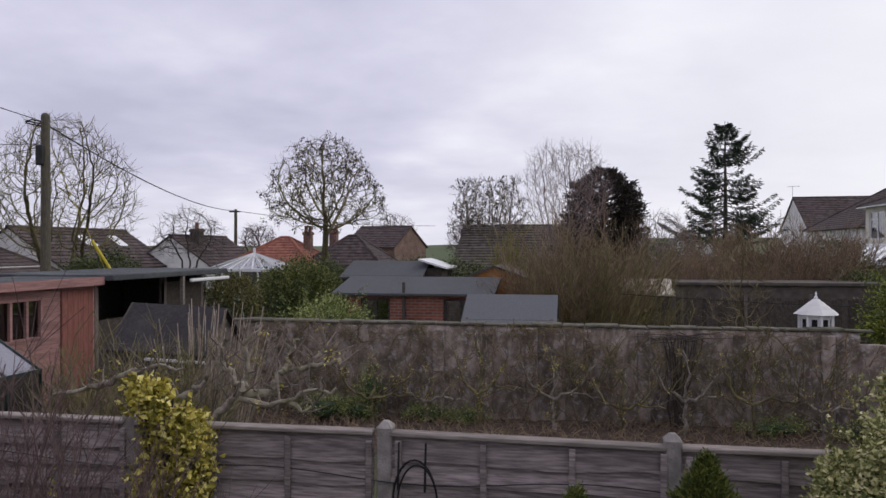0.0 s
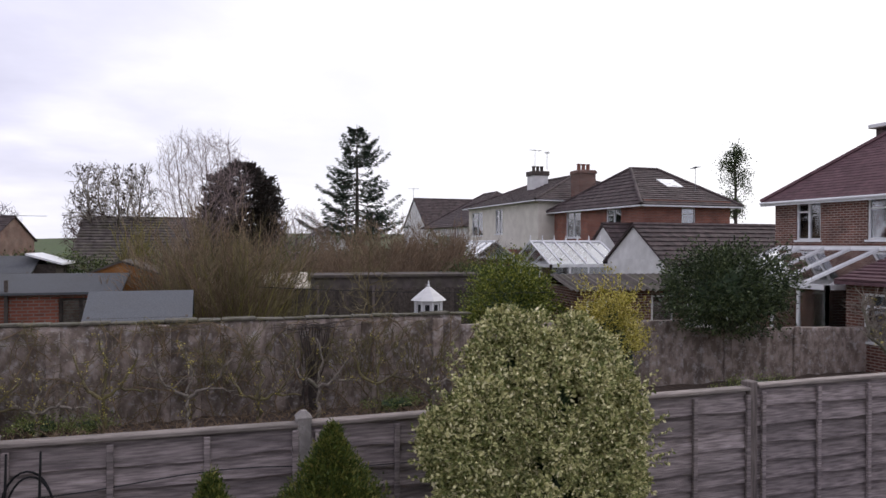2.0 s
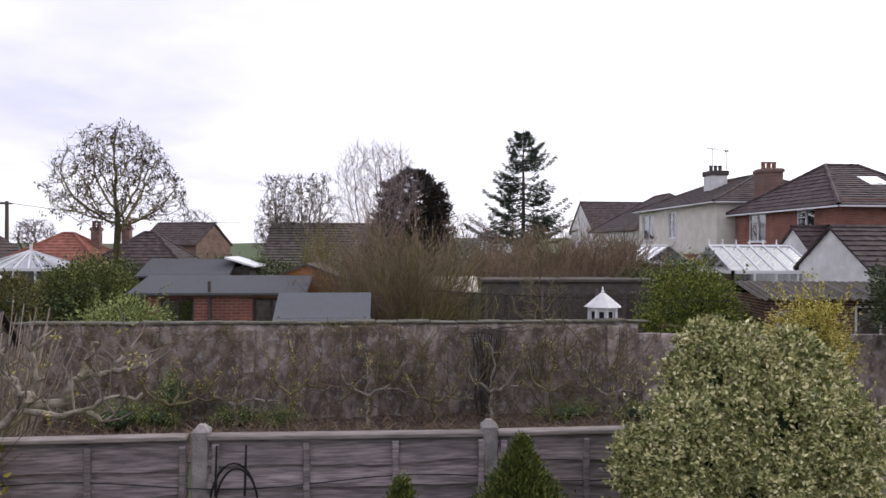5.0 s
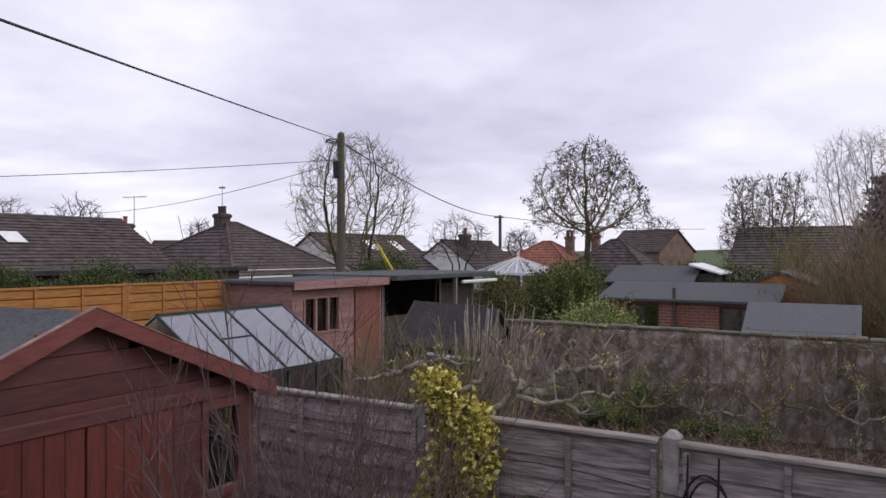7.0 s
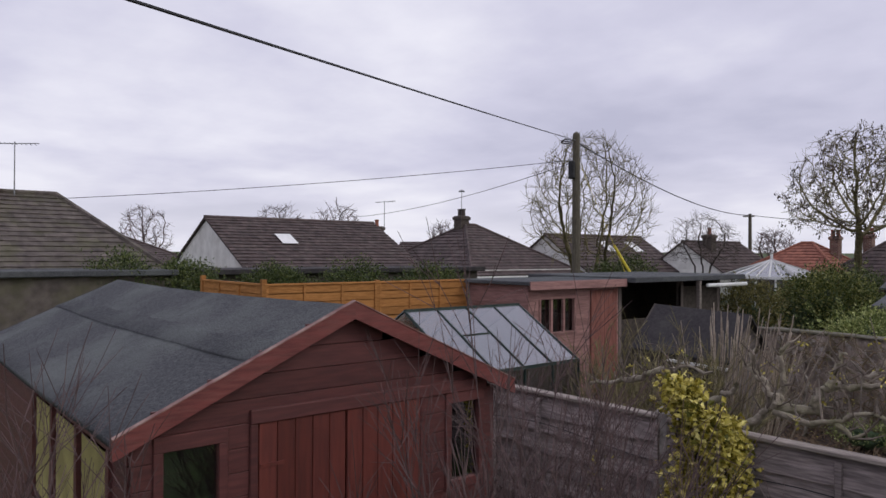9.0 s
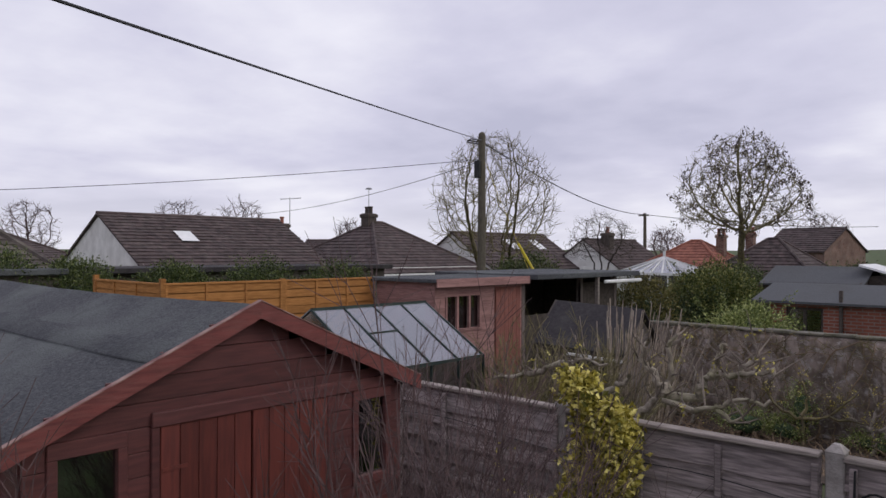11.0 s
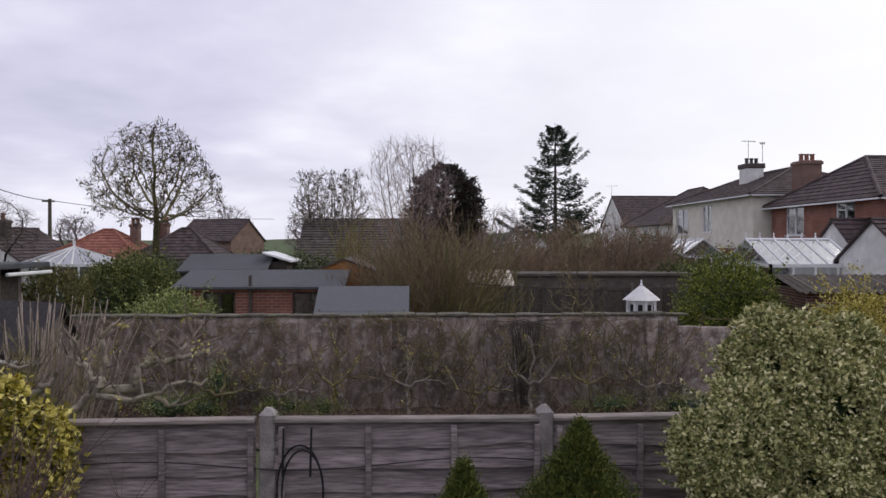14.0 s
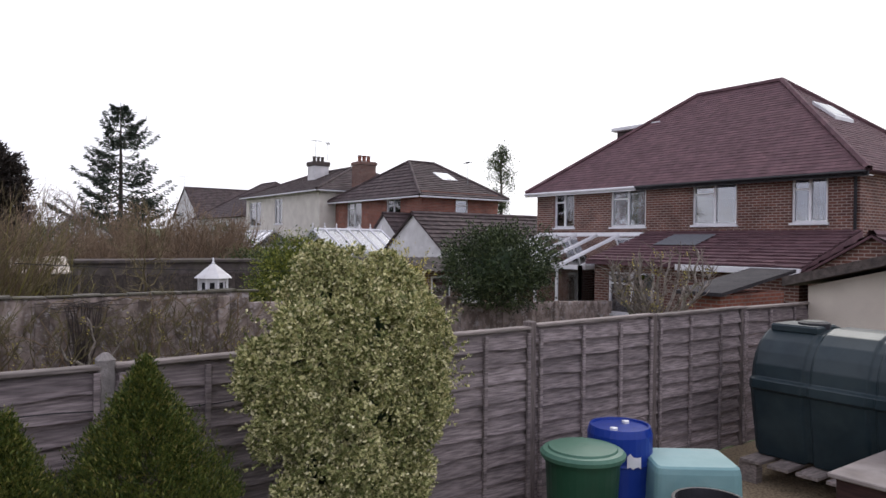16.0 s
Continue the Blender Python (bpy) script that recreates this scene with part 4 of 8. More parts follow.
def glass_room(x0, y0, x1, y1, z0, eave, top, axis, bars, label):
    """A white-framed conservatory with a pitched glass roof."""
    c = thing("conservatory", pose(0, 0, 0), label, "conservatory")
    part("dwarf_wall", bx(x0, y0, z0, x1, y1, z0 + 0.65), M_white, c)
    for (a, b, e, f) in ((x0, y0, x1, y0), (x0, y0, x0, y1), (x1, y0, x1, y1), (x0, y1, x1, y1)):
        L = math.hypot(e - a, f - b)
        n = max(2, round(L / 0.9))
        for i in range(n + 1):
            px, py = a + (e - a) * i / n, b + (f - b) * i / n
            part("upright", bx(px - 0.035, py - 0.035, z0 + 0.65, px + 0.035, py + 0.035, eave), M_upvc, c)
        part("eaves_beam", bx(min(a, e) - 0.05, min(b, f) - 0.05, eave - 0.08, max(a, e) + 0.05, max(b, f) + 0.05, eave + 0.05), M_upvc, c)
        part("pane", bx(min(a, e) - 0.006, min(b, f) - 0.006, z0 + 0.66, max(a, e) + 0.006, max(b, f) + 0.006, eave - 0.09), M_roofglass, c)
    if axis == "x":
        m = (y0 + y1) / 2
        slopes = [[(x0, y0, eave), (x1, y0, eave), (x1, m, top), (x0, m, top)], [(x0, y1, eave), (x1, y1, eave), (x1, m, top), (x0, m, top)]]
        ridge = [(x0 - 0.05, m, top), (x1, m, top)]
    elif axis == "y":
        m = (x0 + x1) / 2
        slopes = [[(x0, y0, eave), (x0, y1, eave), (m, y1, top), (m, y0, top)], [(x1, y0, eave), (x1, y1, eave), (m, y1, top), (m, y0, top)]]
        ridge = [(m, y0, top), (m, y1, top)]
    elif axis == "lean":
        slopes = [[(x0, y0, eave), (x0, y1, eave), (x1, y1, top), (x1, y0, top)]]
        ridge = [(x1, y0, top), (x1, y1, top)]
    else:
        cx, cy = (x0 + x1) / 2, (y0 + y1) / 2
        apex = (cx, cy, top)
        slopes = [[(x0, y0, eave), (x1, y0, eave), apex, apex], [(x1, y0, eave), (x1, y1, eave), apex, apex], [(x1, y1, eave), (x0, y1, eave), apex, apex], [(x0, y1, eave), (x0, y0, eave), apex, apex]]
        ridge = [(cx, cy, top), (cx, cy, top + 0.3)]
    for s in slopes:
        a, b, e, d = [Vector(p) for p in s]
        bm = solid([a, b, e, d], [(0, 1, 2, 3)]) if (e - d).length > 0.01 else solid([a, b, e], [(0, 1, 2)])
        part("roof_glass", bm, M_roofglass, c)
        for i in range(bars + 1):
            sh = Sheet()
            sh.tube([a.lerp(b, i / bars) + Vector((0, 0, 0.02)), d.lerp(e, i / bars) + Vector((0, 0, 0.02))], [0.045, 0.045], 4)
            part("glazing_bar", sh.make("glazing_bar"), M_upvc, c)
    sh = Sheet()
    sh.tube([Vector(ridge[0]), Vector(ridge[1])], [0.07, 0.07], 6)
    part("ridge", sh.make("ridge"), M_upvc, c)
    if axis == "x":
        n = 7
        for i in range(n):
            bm = lathe([(0.03, 0), (0.05, 0.06), (0.02, 0.12), (0.035, 0.18), (0.004, 0.26)], 6)
            part("finial", bm, M_upvc, c).location = (x0 + (x1 - x0) * i / (n - 1), m, top + 0.04)
    return c


glass_room(14.5, 13.9, 17.4, 18.6, -0.25, 1.85, 2.85, "lean", 5, "white-framed lean-to conservatory with glazed roof")
glass_room(12.7, 26.0, 16.2, 30.0, -0.25, 2.05, 3.05, "x", 6, "white conservatory with pitched glass roof and finials")
glass_room(14.6, 40.0, 17.4, 46.5, -0.25, 2.1, 3.1, "y", 6, "white conservatory with ridged glass roof")
glass_room(-19.0, 32.6, -15.2, 35.8, -0.25, 1.9, 2.72, "hip", 6, "grey-glazed conservatory with white glazing bars")


def corrugated_garage():
    s = thing("garage", pose(10.6, 18.2, -0.25, 0, 0, -8), "old brick garage with a grey corrugated roof", "garage")
    shell(s, -1.4, -1.2, 1.9, 2.4, 0, 1.95, M_brick, {"s": [(0.05, 0.75, 1.0, 1.6), (2.0, 2.7, 0.2, 1.75)]})
    casement(s, (-1.1, -1.2, 1.0), (1, 0, 0), (0, -1, 0), 0.7, 0.6, 1, vent=False)
    casement(s, (0.85, -1.2, 0.2), (1, 0, 0), (0, -1, 0), 0.7, 1.55, 1, vent=False)
    sh = Sheet()
    n = 66
    for i in range(n + 1):
        x = -1.7 + 3.9 * i / n
        w = 0.035 * math.sin(i * 1.9)
        for y, z in ((-1.6, 1.92), (0.3, 2.28), (2.6, 1.95)):
            sh.v.append((x, y, z + w))
    for i in range(n):
        for k in range(2):
            a = i * 3 + k
            sh.f.append((a, a + 3, a + 4, a + 1))
    part("roof", sh.make("roof"), M_slate, s, "lichened corrugated sheet roof")
    return s


corrugated_garage()


# ---------- outbuildings behind the wall ----------
def long_shed():
    s = thing("garden_outbuilding", pose(0, 0, 0), "long red brick outbuilding with grey felt roof and dark windows", "shed")
    x0, x1, y0, y1 = -6.5, -2.95, 17.5, 20.3
    wins = [(-6.15, -5.35, 1.05, 1.68), (-3.95, -3.05, 1.0, 1.68)]
    shell(s, x0, y0, x1, y1, -0.3, 1.8, M_brick2, {"s": [(a - x0 - 0.22, b - x0 - 0.22, c, d) for a, b, c, d in wins]})
    for a, b, c, d in wins:
        casement(s, (a, y0, c), (1, 0, 0), (0, -1, 0), b - a, d - c, 2, mat_frame=M_barkdark, vent=False, label="dark wooden window")
    gable_roof(s, -6.75, y0 + 0.0, -2.75, y1 + 0.1, 1.87, 2.19, "x", M_feltmid, course=0, over=0.2)
    gable_fill(s, "x", x1 - 0.1, y0, y1, 1.8, 2.12, M_orange)
    part("downpipe", bx(-5.0, 17.38, 0.6, -4.93, 17.45, 2.1), M_barkdark, s, "dark post in front of the wall")


long_shed()


def felt_shed(x0, y0, x1, y1, eave, top, m_roof, m_wall, label, axis="x", drop=0.0):
    s = thing("garden_shed", pose(0, 0, 0), label, "shed")
    shell(s, x0, y0, x1, y1, -0.3, eave, m_wall)
    if axis == "x":
        gable_fill(s, "x", x0, y0, y1, eave, top - 0.05, m_wall, 0.05)
        gable_fill(s, "x", x1 - 0.05, y0, y1, eave, top - 0.05, m_wall, 0.05)
    else:
        gable_fill(s, "y", y0, x0, x1, eave, top - 0.05, m_wall, 0.05)
    gable_roof(s, x0, y0, x1, y1, eave, top, axis, m_roof, course=0, over=0.12, verge=0.08)
    return s


felt_shed(-2.9, 14.35, -1.1, 16.0, 1.5, 1.97, M_feltgrey, M_barkdark, "small shed with a plain grey felt roof")
felt_shed(-8.7, 23.6, -5.9, 26.6, 2.02, 2.52, M_feltmid, M_barkdark, "low shed with a dull grey-green felt roof")
felt_shed(-3.6, 19.2, -2.05, 21.6, 2.2, 2.5, M_slate, M_orange, "brown timber shed with a shallow roof", "y")
th = thing("polytunnel", pose(0, 0, 0), "pale sheeted lean-to roof", "shed")
part("roof", solid([(-6.1, 24.2, 2.6), (-5.1, 24.2, 2.3), (-5.1, 26.5, 2.3), (-6.1, 26.5, 2.6), (-6.1, 24.2, 2.54), (-5.1, 24.2, 2.24), (-5.1, 26.5, 2.24), (-6.1, 26.5, 2.54)], [(0, 1, 2, 3), (7, 6, 5, 4), (0, 4, 5, 1), (1, 5, 6, 2), (2, 6, 7, 3), (3, 7, 4, 0)]), M_upvc, th)
part("support", bx(-5.9, 24.4, -0.2, -5.3, 26.3, 2.25), M_barkdark, th)
th = thing("hen_house", pose(0, 0, 0), "low hut with a pale sheeted roof", "shed")
part("roof", solid([(0.85, 21.9, 1.58), (2.3, 21.9, 1.58), (2.3, 23.0, 2.0), (0.85, 23.0, 2.0), (0.85, 21.9, 1.53), (2.3, 21.9, 1.53), (2.3, 23.0, 1.95), (0.85, 23.0, 1.95)], [(0, 1, 2, 3), (7, 6, 5, 4), (0, 4, 5, 1), (1, 5, 6, 2), (2, 6, 7, 3), (3, 7, 4, 0)]), M_cream, th)
part("wall", bx(0.95, 22.0, -0.25, 2.2, 22.9, 1.55), M_barkdark, th)
th = thing("back_fence", pose(0, 22.2, -0.25), "dark stained boarded fence at the back", "fence", kind="structure")
for i in range(52):
    part("board", bx(2.35 + i * 0.15, 0, 0, 2.35 + i * 0.15 + 0.142, 0.02, 1.72 + 0.03 * math.sin(i * 2.1)), M_barkdark, th)
for i in range(5):
    part("post", bx(2.5 + i * 1.8, -0.08, 0, 2.58 + i * 1.8, 0, 1.85), M_post_w, th)
th = thing("store", pose(0, 0, 0), "long low store with a grey sheet roof", "shed")
part("roof", bx(2.6, 24.0, 1.75, 9.0, 26.0, 1.85, bevel=0.01), M_slate, th)
part("wall", bx(2.7, 24.1, -0.25, 8.9, 25.9, 1.75), M_slate, th)


def birdhouse():
    b = thing("dovecote", pose(3.57, 13.5, -0.31), "white hexagonal dovecote with a shingled conical roof on a post", "birdhouse")
    part("post", bx(-0.05, -0.05, 0, 0.05, 0.05, 1.74), M_upvc, b)
    part("floor", lathe([(0.3, 1.72), (0.3, 1.76)], 8), M_upvc, b)
    body = bmesh.new()
    n = 8
    lathe([(0.25, 1.76), (0.25, 2.13)], n, body)
    part("body", body, M_upvc, b)
    for i in range(n):
        a = 6.283 * (i + 0.5) / n
        # thin dark panel on the closed body, the opening's shade as colour
        hole = bx(-0.045, -0.004, 0, 0.045, 0.004, 0.17)
        ob = part("opening", hole, M_dark, b, "dark panel standing in for a shaded opening")
        ob.matrix_basis = pose(0.2345 * math.cos(a), 0.2345 * math.sin(a), 1.84, 0, 0, math.degrees(a) + 90)
        post_o = part("corner_post", bx(-0.016, -0.016, 1.76, 0.016, 0.016, 2.13), M_upvc, b)
        post_o.matrix_basis = pose(0.285 * math.cos(a - 0.39), 0.285 * math.sin(a - 0.39), 0)
    part("roof", lathe([(0.37, 2.1), (0.27, 2.175), (0.17, 2.26), (0.06, 2.35), (0.02, 2.37)], 8), M_upvc, b)
    for k in range(4):
        r0, r1, z0, z1 = [(0.38, 0.28, 2.095, 2.18), (0.292, 0.2, 2.165, 2.245), (0.212, 0.12, 2.23, 2.31), (0.13, 0.05, 2.295, 2.365)][k]
        part("shingle_course", lathe([(r0, z0), (r1, z1), (r1 - 0.01, z1)], 8, cap=False), M_white, b)
    part("finial", lathe([(0.02, 2.36), (0.035, 2.39), (0.015, 2.43), (0.02, 2.46), (0.002, 2.5)], 8), M_upvc, b)


birdhouse()

# ---------- neighbour's buildings by the apple tree ----------
def pink_cabin():
    c = thing("summerhouse", pose(0, 0, 0), "faded pink-red timber cabin with dark three-light window", "shed")
    x0, x1, y0, y1, top = -11.4, -9.8, 9.35, 12.05, 2.36
    M_pink = mat("faded_pink_boards", (0.36, 0.205, 0.19), (0.26, 0.14, 0.13), scale=5, stretch=(1, 1, 10), stain=(0.13, 0.07, 0.065), stain_scale=1.3, rand=0.14)
    shell(c, x0, y0, x1, y1, -0.2, top, M_pink, {"e": [(0.3, 1.3, 1.45, 2.08)]})
    rng = random.Random(3)
    for j in range(17):                                   # boards on the two faces that show
        z = 0.3 + j * 0.122
        part("board", solid([(x0, y0 - 0.012, z), (x1 + 0.012, y0 - 0.012, z), (x1 + 0.012, y0 - 0.003, z + 0.12), (x0, y0 - 0.003, z + 0.12), (x0, y0 - 0.001, z), (x1, y0 - 0.001, z), (x1, y0 - 0.001, z + 0.12), (x0, y0 - 0.001, z + 0.12)],
                            [(0, 1, 2, 3), (0, 4, 5, 1), (1, 5, 6, 2), (3, 2, 6, 7), (0, 3, 7, 4)]), M_pink, c)
        for a, b in (((y0, y0 + 0.28), (y0 + 1.32, y0 + 1.75)) if 1.36 < z < 2.06 else ((y0, y0 + 1.75),)):
            part("board", bx(x1 + 0.001, a, z, x1 + 0.012, b, z + 0.117), M_pink, c)
    part("window_frame", bx(x1 + 0.0, y0 + 0.26, 1.40, x1 + 0.035, y0 + 1.34, 1.45), M_pink, c)
    for u in (0.28, 0.6, 0.95, 1.28):
        part("mullion", bx(x1 - 0.02, y0 + u, 1.45, x1 + 0.03, y0 + u + 0.05, 2.08), M_pink, c)
    part("pane", bx(x1 - 0.06, y0 + 0.3, 1.45, x1 - 0.05, y0 + 1.3, 2.08), M_glass, c)
    door = part("door", bx(x1 + 0.002, y0 + 1.78, 0.1, x1 + 0.03, y0 + 2.62, 2.22), mat("rusty_red_door", (0.26, 0.105, 0.085), (0.19, 0.075, 0.06), scale=4, stretch=(1, 8, 1), rand=0.05), c, "rust-red boarded door")
    for i in range(6):
        part("plank", bx(x1 + 0.03, y0 + 1.79 + i * 0.138, 0.12, x1 + 0.038, y0 + 1.79 + i * 0.138 + 0.13, 2.2), door.data.materials[0], door)
    part("roof", bx(x0 - 0.15, y0 - 0.15, top, x1 + 0.2, y1 + 0.02, top + 0.07, bevel=0.01), M_felt, c)
    part("fascia", bx(x1 + 0.2, y0 - 0.16, top - 0.08, x1 + 0.225, y1, top + 0.075), M_pink, c)
    s = thing("open_store", pose(0, 0, 0), "open-fronted dark timber store with a flat felt roof", "shed")
    part("back_wall", bx(-12.2, 12.1, -0.2, -12.1, 16.3, 2.35), M_barkdark, s)
    part("side_wall", bx(-12.1, 16.2, -0.2, -9.9, 16.3, 2.35), M_barkdark, s)
    part("floor", bx(-12.1, 12.1, -0.2, -9.9, 16.2, -0.12), M_dark, s)
    part("front_rail", bx(-9.95, 12.1, -0.2, -9.88, 14.5, 1.55), M_barkdark, s)
    part("front_board", bx(-9.93, 14.5, -0.2, -9.87, 16.2, 2.2), M_barkdark, s)
    for yy in (12.15, 14.5, 16.1):
        part("post", bx(-9.98, yy, -0.2, -9.86, yy + 0.1, 2.35), M_post_w, s)
    part("roof", bx(-12.4, 12.08, 2.35, -9.4, 16.6, 2.47, bevel=0.015), M_felt, s)
    part("gutter", bx(-9.42, 14.8, 2.2, -9.34, 16.6, 2.28, bevel=0.02), M_upvc, s, "white plastic gutter")
    part("brace", bx(-9.5, 14.55, 1.7, -9.42, 14.63, 2.35), M_rail, s)


pink_cabin()


def orange_fence():
    f = thing("new_fence", pose(0, 0, 0), "new orange-brown overlap fence panels", "fence", kind="structure")
    top = 2.45
    rng = random.Random(6)

    def run(fixed, a, b, along):
        n = max(1, round((b - a) / 1.83))
        w = (b - a) / n
        for i in range(n):
            s = a + i * w
            for j in range(13):
                z = top - 0.05 - (j + 1) * 0.15
                dz = rng.uniform(-0.006, 0.006)
                if along == "y":
                    part("slat", bx(fixed, s + 0.03, z + dz, fixed + 0.012, s + w - 0.03, z + 0.165 + dz), M_orange, f).rotation_euler = (0, 0, 0)
                else:
                    part("slat", bx(s + 0.03, fixed - 0.012, z + dz, s + w - 0.03, fixed, z + 0.165 + dz), M_orange, f)
            for u in (0.05, w * 0.33, w * 0.66, w - 0.05):
                if along == "y":
                    part("batten", bx(fixed + 0.012, s + u - 0.02, top - 2.0, fixed + 0.035, s + u + 0.02, top - 0.05), M_orange, f)
                else:
                    part("batten", bx(s + u - 0.02, fixed - 0.035, top - 2.0, s + u + 0.02, fixed - 0.012, top - 0.05), M_orange, f)
            if along == "y":
                part("capping", bx(fixed - 0.02, s, top - 0.05, fixed + 0.04, s + w, top - 0.02), M_orange, f)
                part("post", bx(fixed - 0.05, s - 0.04, 0, fixed + 0.03, s + 0.04, top + (0.05 if i == 0 else 0)), M_orange, f)
            else:
                part("capping", bx(s, fixed - 0.04, top - 0.05, s + w, fixed + 0.02, top - 0.02), M_orange, f)
                part("post", bx(s - 0.04, fixed - 0.03, 0, s + 0.04, fixed + 0.05, top + 0.05), M_orange, f)

    run(-11.42, 4.93, 9.33, "y")
    run(4.93, -14.05, -11.44, "x")


orange_fence()


def greenhouse():
    g = thing("greenhouse", pose(-7.3, 5.62, -0.15), "small aluminium greenhouse with pale whitewashed glass", "greenhouse")
    hw, hl, e, top = 1.0, 0.92, 1.82, 2.42
    M_bar = mat("dark_green_aluminium", (0.03, 0.05, 0.045), (0.02, 0.03, 0.028), rough=0.4, metal=0.3, rand=0)
    M_wash = glass_mat("whitewashed_glass", (0.55, 0.62, 0.68), rough=0.2, alpha=0.4)

    def bar(a, b, r=0.018):
        sh = Sheet()
        sh.tube([Vector(a), Vector(b)], [r, r], 4)
        part("glazing_bar", sh.make("glazing_bar"), M_bar, g)

    for sx in (-1, 1):
        n = 4
        for i in range(n + 1):
            y = -hl + 2 * hl * i / n
            bar((0, y, top), (sx * hw, y, e))
            bar((sx * hw, y, e), (sx * hw, y, 0))
            if i < n:
                y2 = -hl + 2 * hl * (i + 1) / n
                part("roof_pane", solid([(sx * 0.01, y, top), (sx * hw, y, e), (sx * hw, y2, e), (sx * 0.01, y2, top)], [(0, 1, 2, 3)]), M_wash, g)
                part("pane", solid([(sx * hw, y, 0.05), (sx * hw, y2, 0.05), (sx * hw, y2, e), (sx * hw, y, e)], [(0, 1, 2, 3)]), M_wash, g)
        bar((sx * hw, -hl, e), (sx * hw, hl, e), 0.026)
        for y in (-hl, hl):
            part("gable_pane", solid([(0, y, 0.05), (sx * hw, y, 0.05), (sx * hw, y, e), (0, y, top)], [(0, 1, 2, 3)]), M_wash, g)
    bar((0.45, -hl * 0.5, 2.15), (0.45, 0.0, 2.15))
    bar((0, -hl, top), (0, hl, top), 0.03)
    part("base", bx(-hw - 0.03, -hl - 0.03, 0, hw + 0.03, hl + 0.03, 0.06), M_bar, g)
    part("bench", bx(-hw + 0.1, -hl + 0.1, 0.75, hw - 0.5, hl - 0.1, 0.8), M_rail, g)


greenhouse()


def old_shed():
    """The small dark shed, sinking to one side, its roof boards slipped."""
    o = thing("garden_shed", pose(-6.4, 9.3, -0.2, 2.5, 3.0, 6), "dark weathered little shed leaning, with a sagging felt roof", "shed")
    rng = random.Random(44)
    hw, hd, e, top = 0.6, 0.6, 1.85, 2.33
    for j in range(13):
        z = j * 0.145
        part("board", bx(-hw, -hd - 0.014, z, hw, -hd, z + 0.14, bevel=0.003), M_shedgrey, o).rotation_euler = (0, radians(rng.uniform(-0.5, 0.5)), 0)
        part("board", bx(hw, -hd, z, hw + 0.014, hd, z + 0.14, bevel=0.003), M_shedgrey, o)
        part("board", bx(-hw - 0.014, -hd, z, -hw, hd, z + 0.14, bevel=0.003), M_shedgrey, o)
    part("back_wall", bx(-hw, hd, 0, hw, hd + 0.02, e), M_barkdark, o)
    for a in (-hw - 0.02, hw):
        part("gable", prism([(-hd, e), (hd, e), (0, top - 0.03)], "x", a, a + 0.02), M_shedgrey, o)
    for sd in (-1, 1):
        y, z = sd * (hd + 0.1), e - 0.08
        part("roof", solid([(-hw - 0.1, 0, top), (hw + 0.1, 0, top), (hw + 0.1, y, z), (-hw - 0.1, y, z), (-hw - 0.1, 0, top + 0.03), (hw + 0.1, 0, top + 0.03), (hw + 0.1, y, z + 0.03), (-hw - 0.1, y, z + 0.03)],
                           [(0, 1, 2, 3), (7, 6, 5, 4), (0, 4, 5, 1), (1, 5, 6, 2), (2, 6, 7, 3), (3, 7, 4, 0)]), M_feltdark, o)
    for sd in (-1, 1):
        part("bargeboard", prism([(0, top + 0.035), (0, top - 0.05), (sd * (hd + 0.1), e - 0.16), (sd * (hd + 0.1), e - 0.075)], "x", -hw - 0.13, -hw - 0.1), M_barkdark, o)
    part("eave_strip", bx(-0.15, -hd - 0.13, e - 0.16, hw + 0.1, -hd - 0.105, e - 0.12, bevel=0.006), M_upvc, o, "pale plastic strip under the eave")


old_shed()
th = thing("compost_fence", pose(0, 0, 0), "weathered boarded screen behind the apple tree", "fence", kind="structure")
for j in range(9):
    part("board", bx(-8.6, 13.02, -0.1 + j * 0.16, -12.0, 13.06, 0.05 + j * 0.16), M_post_w, th)


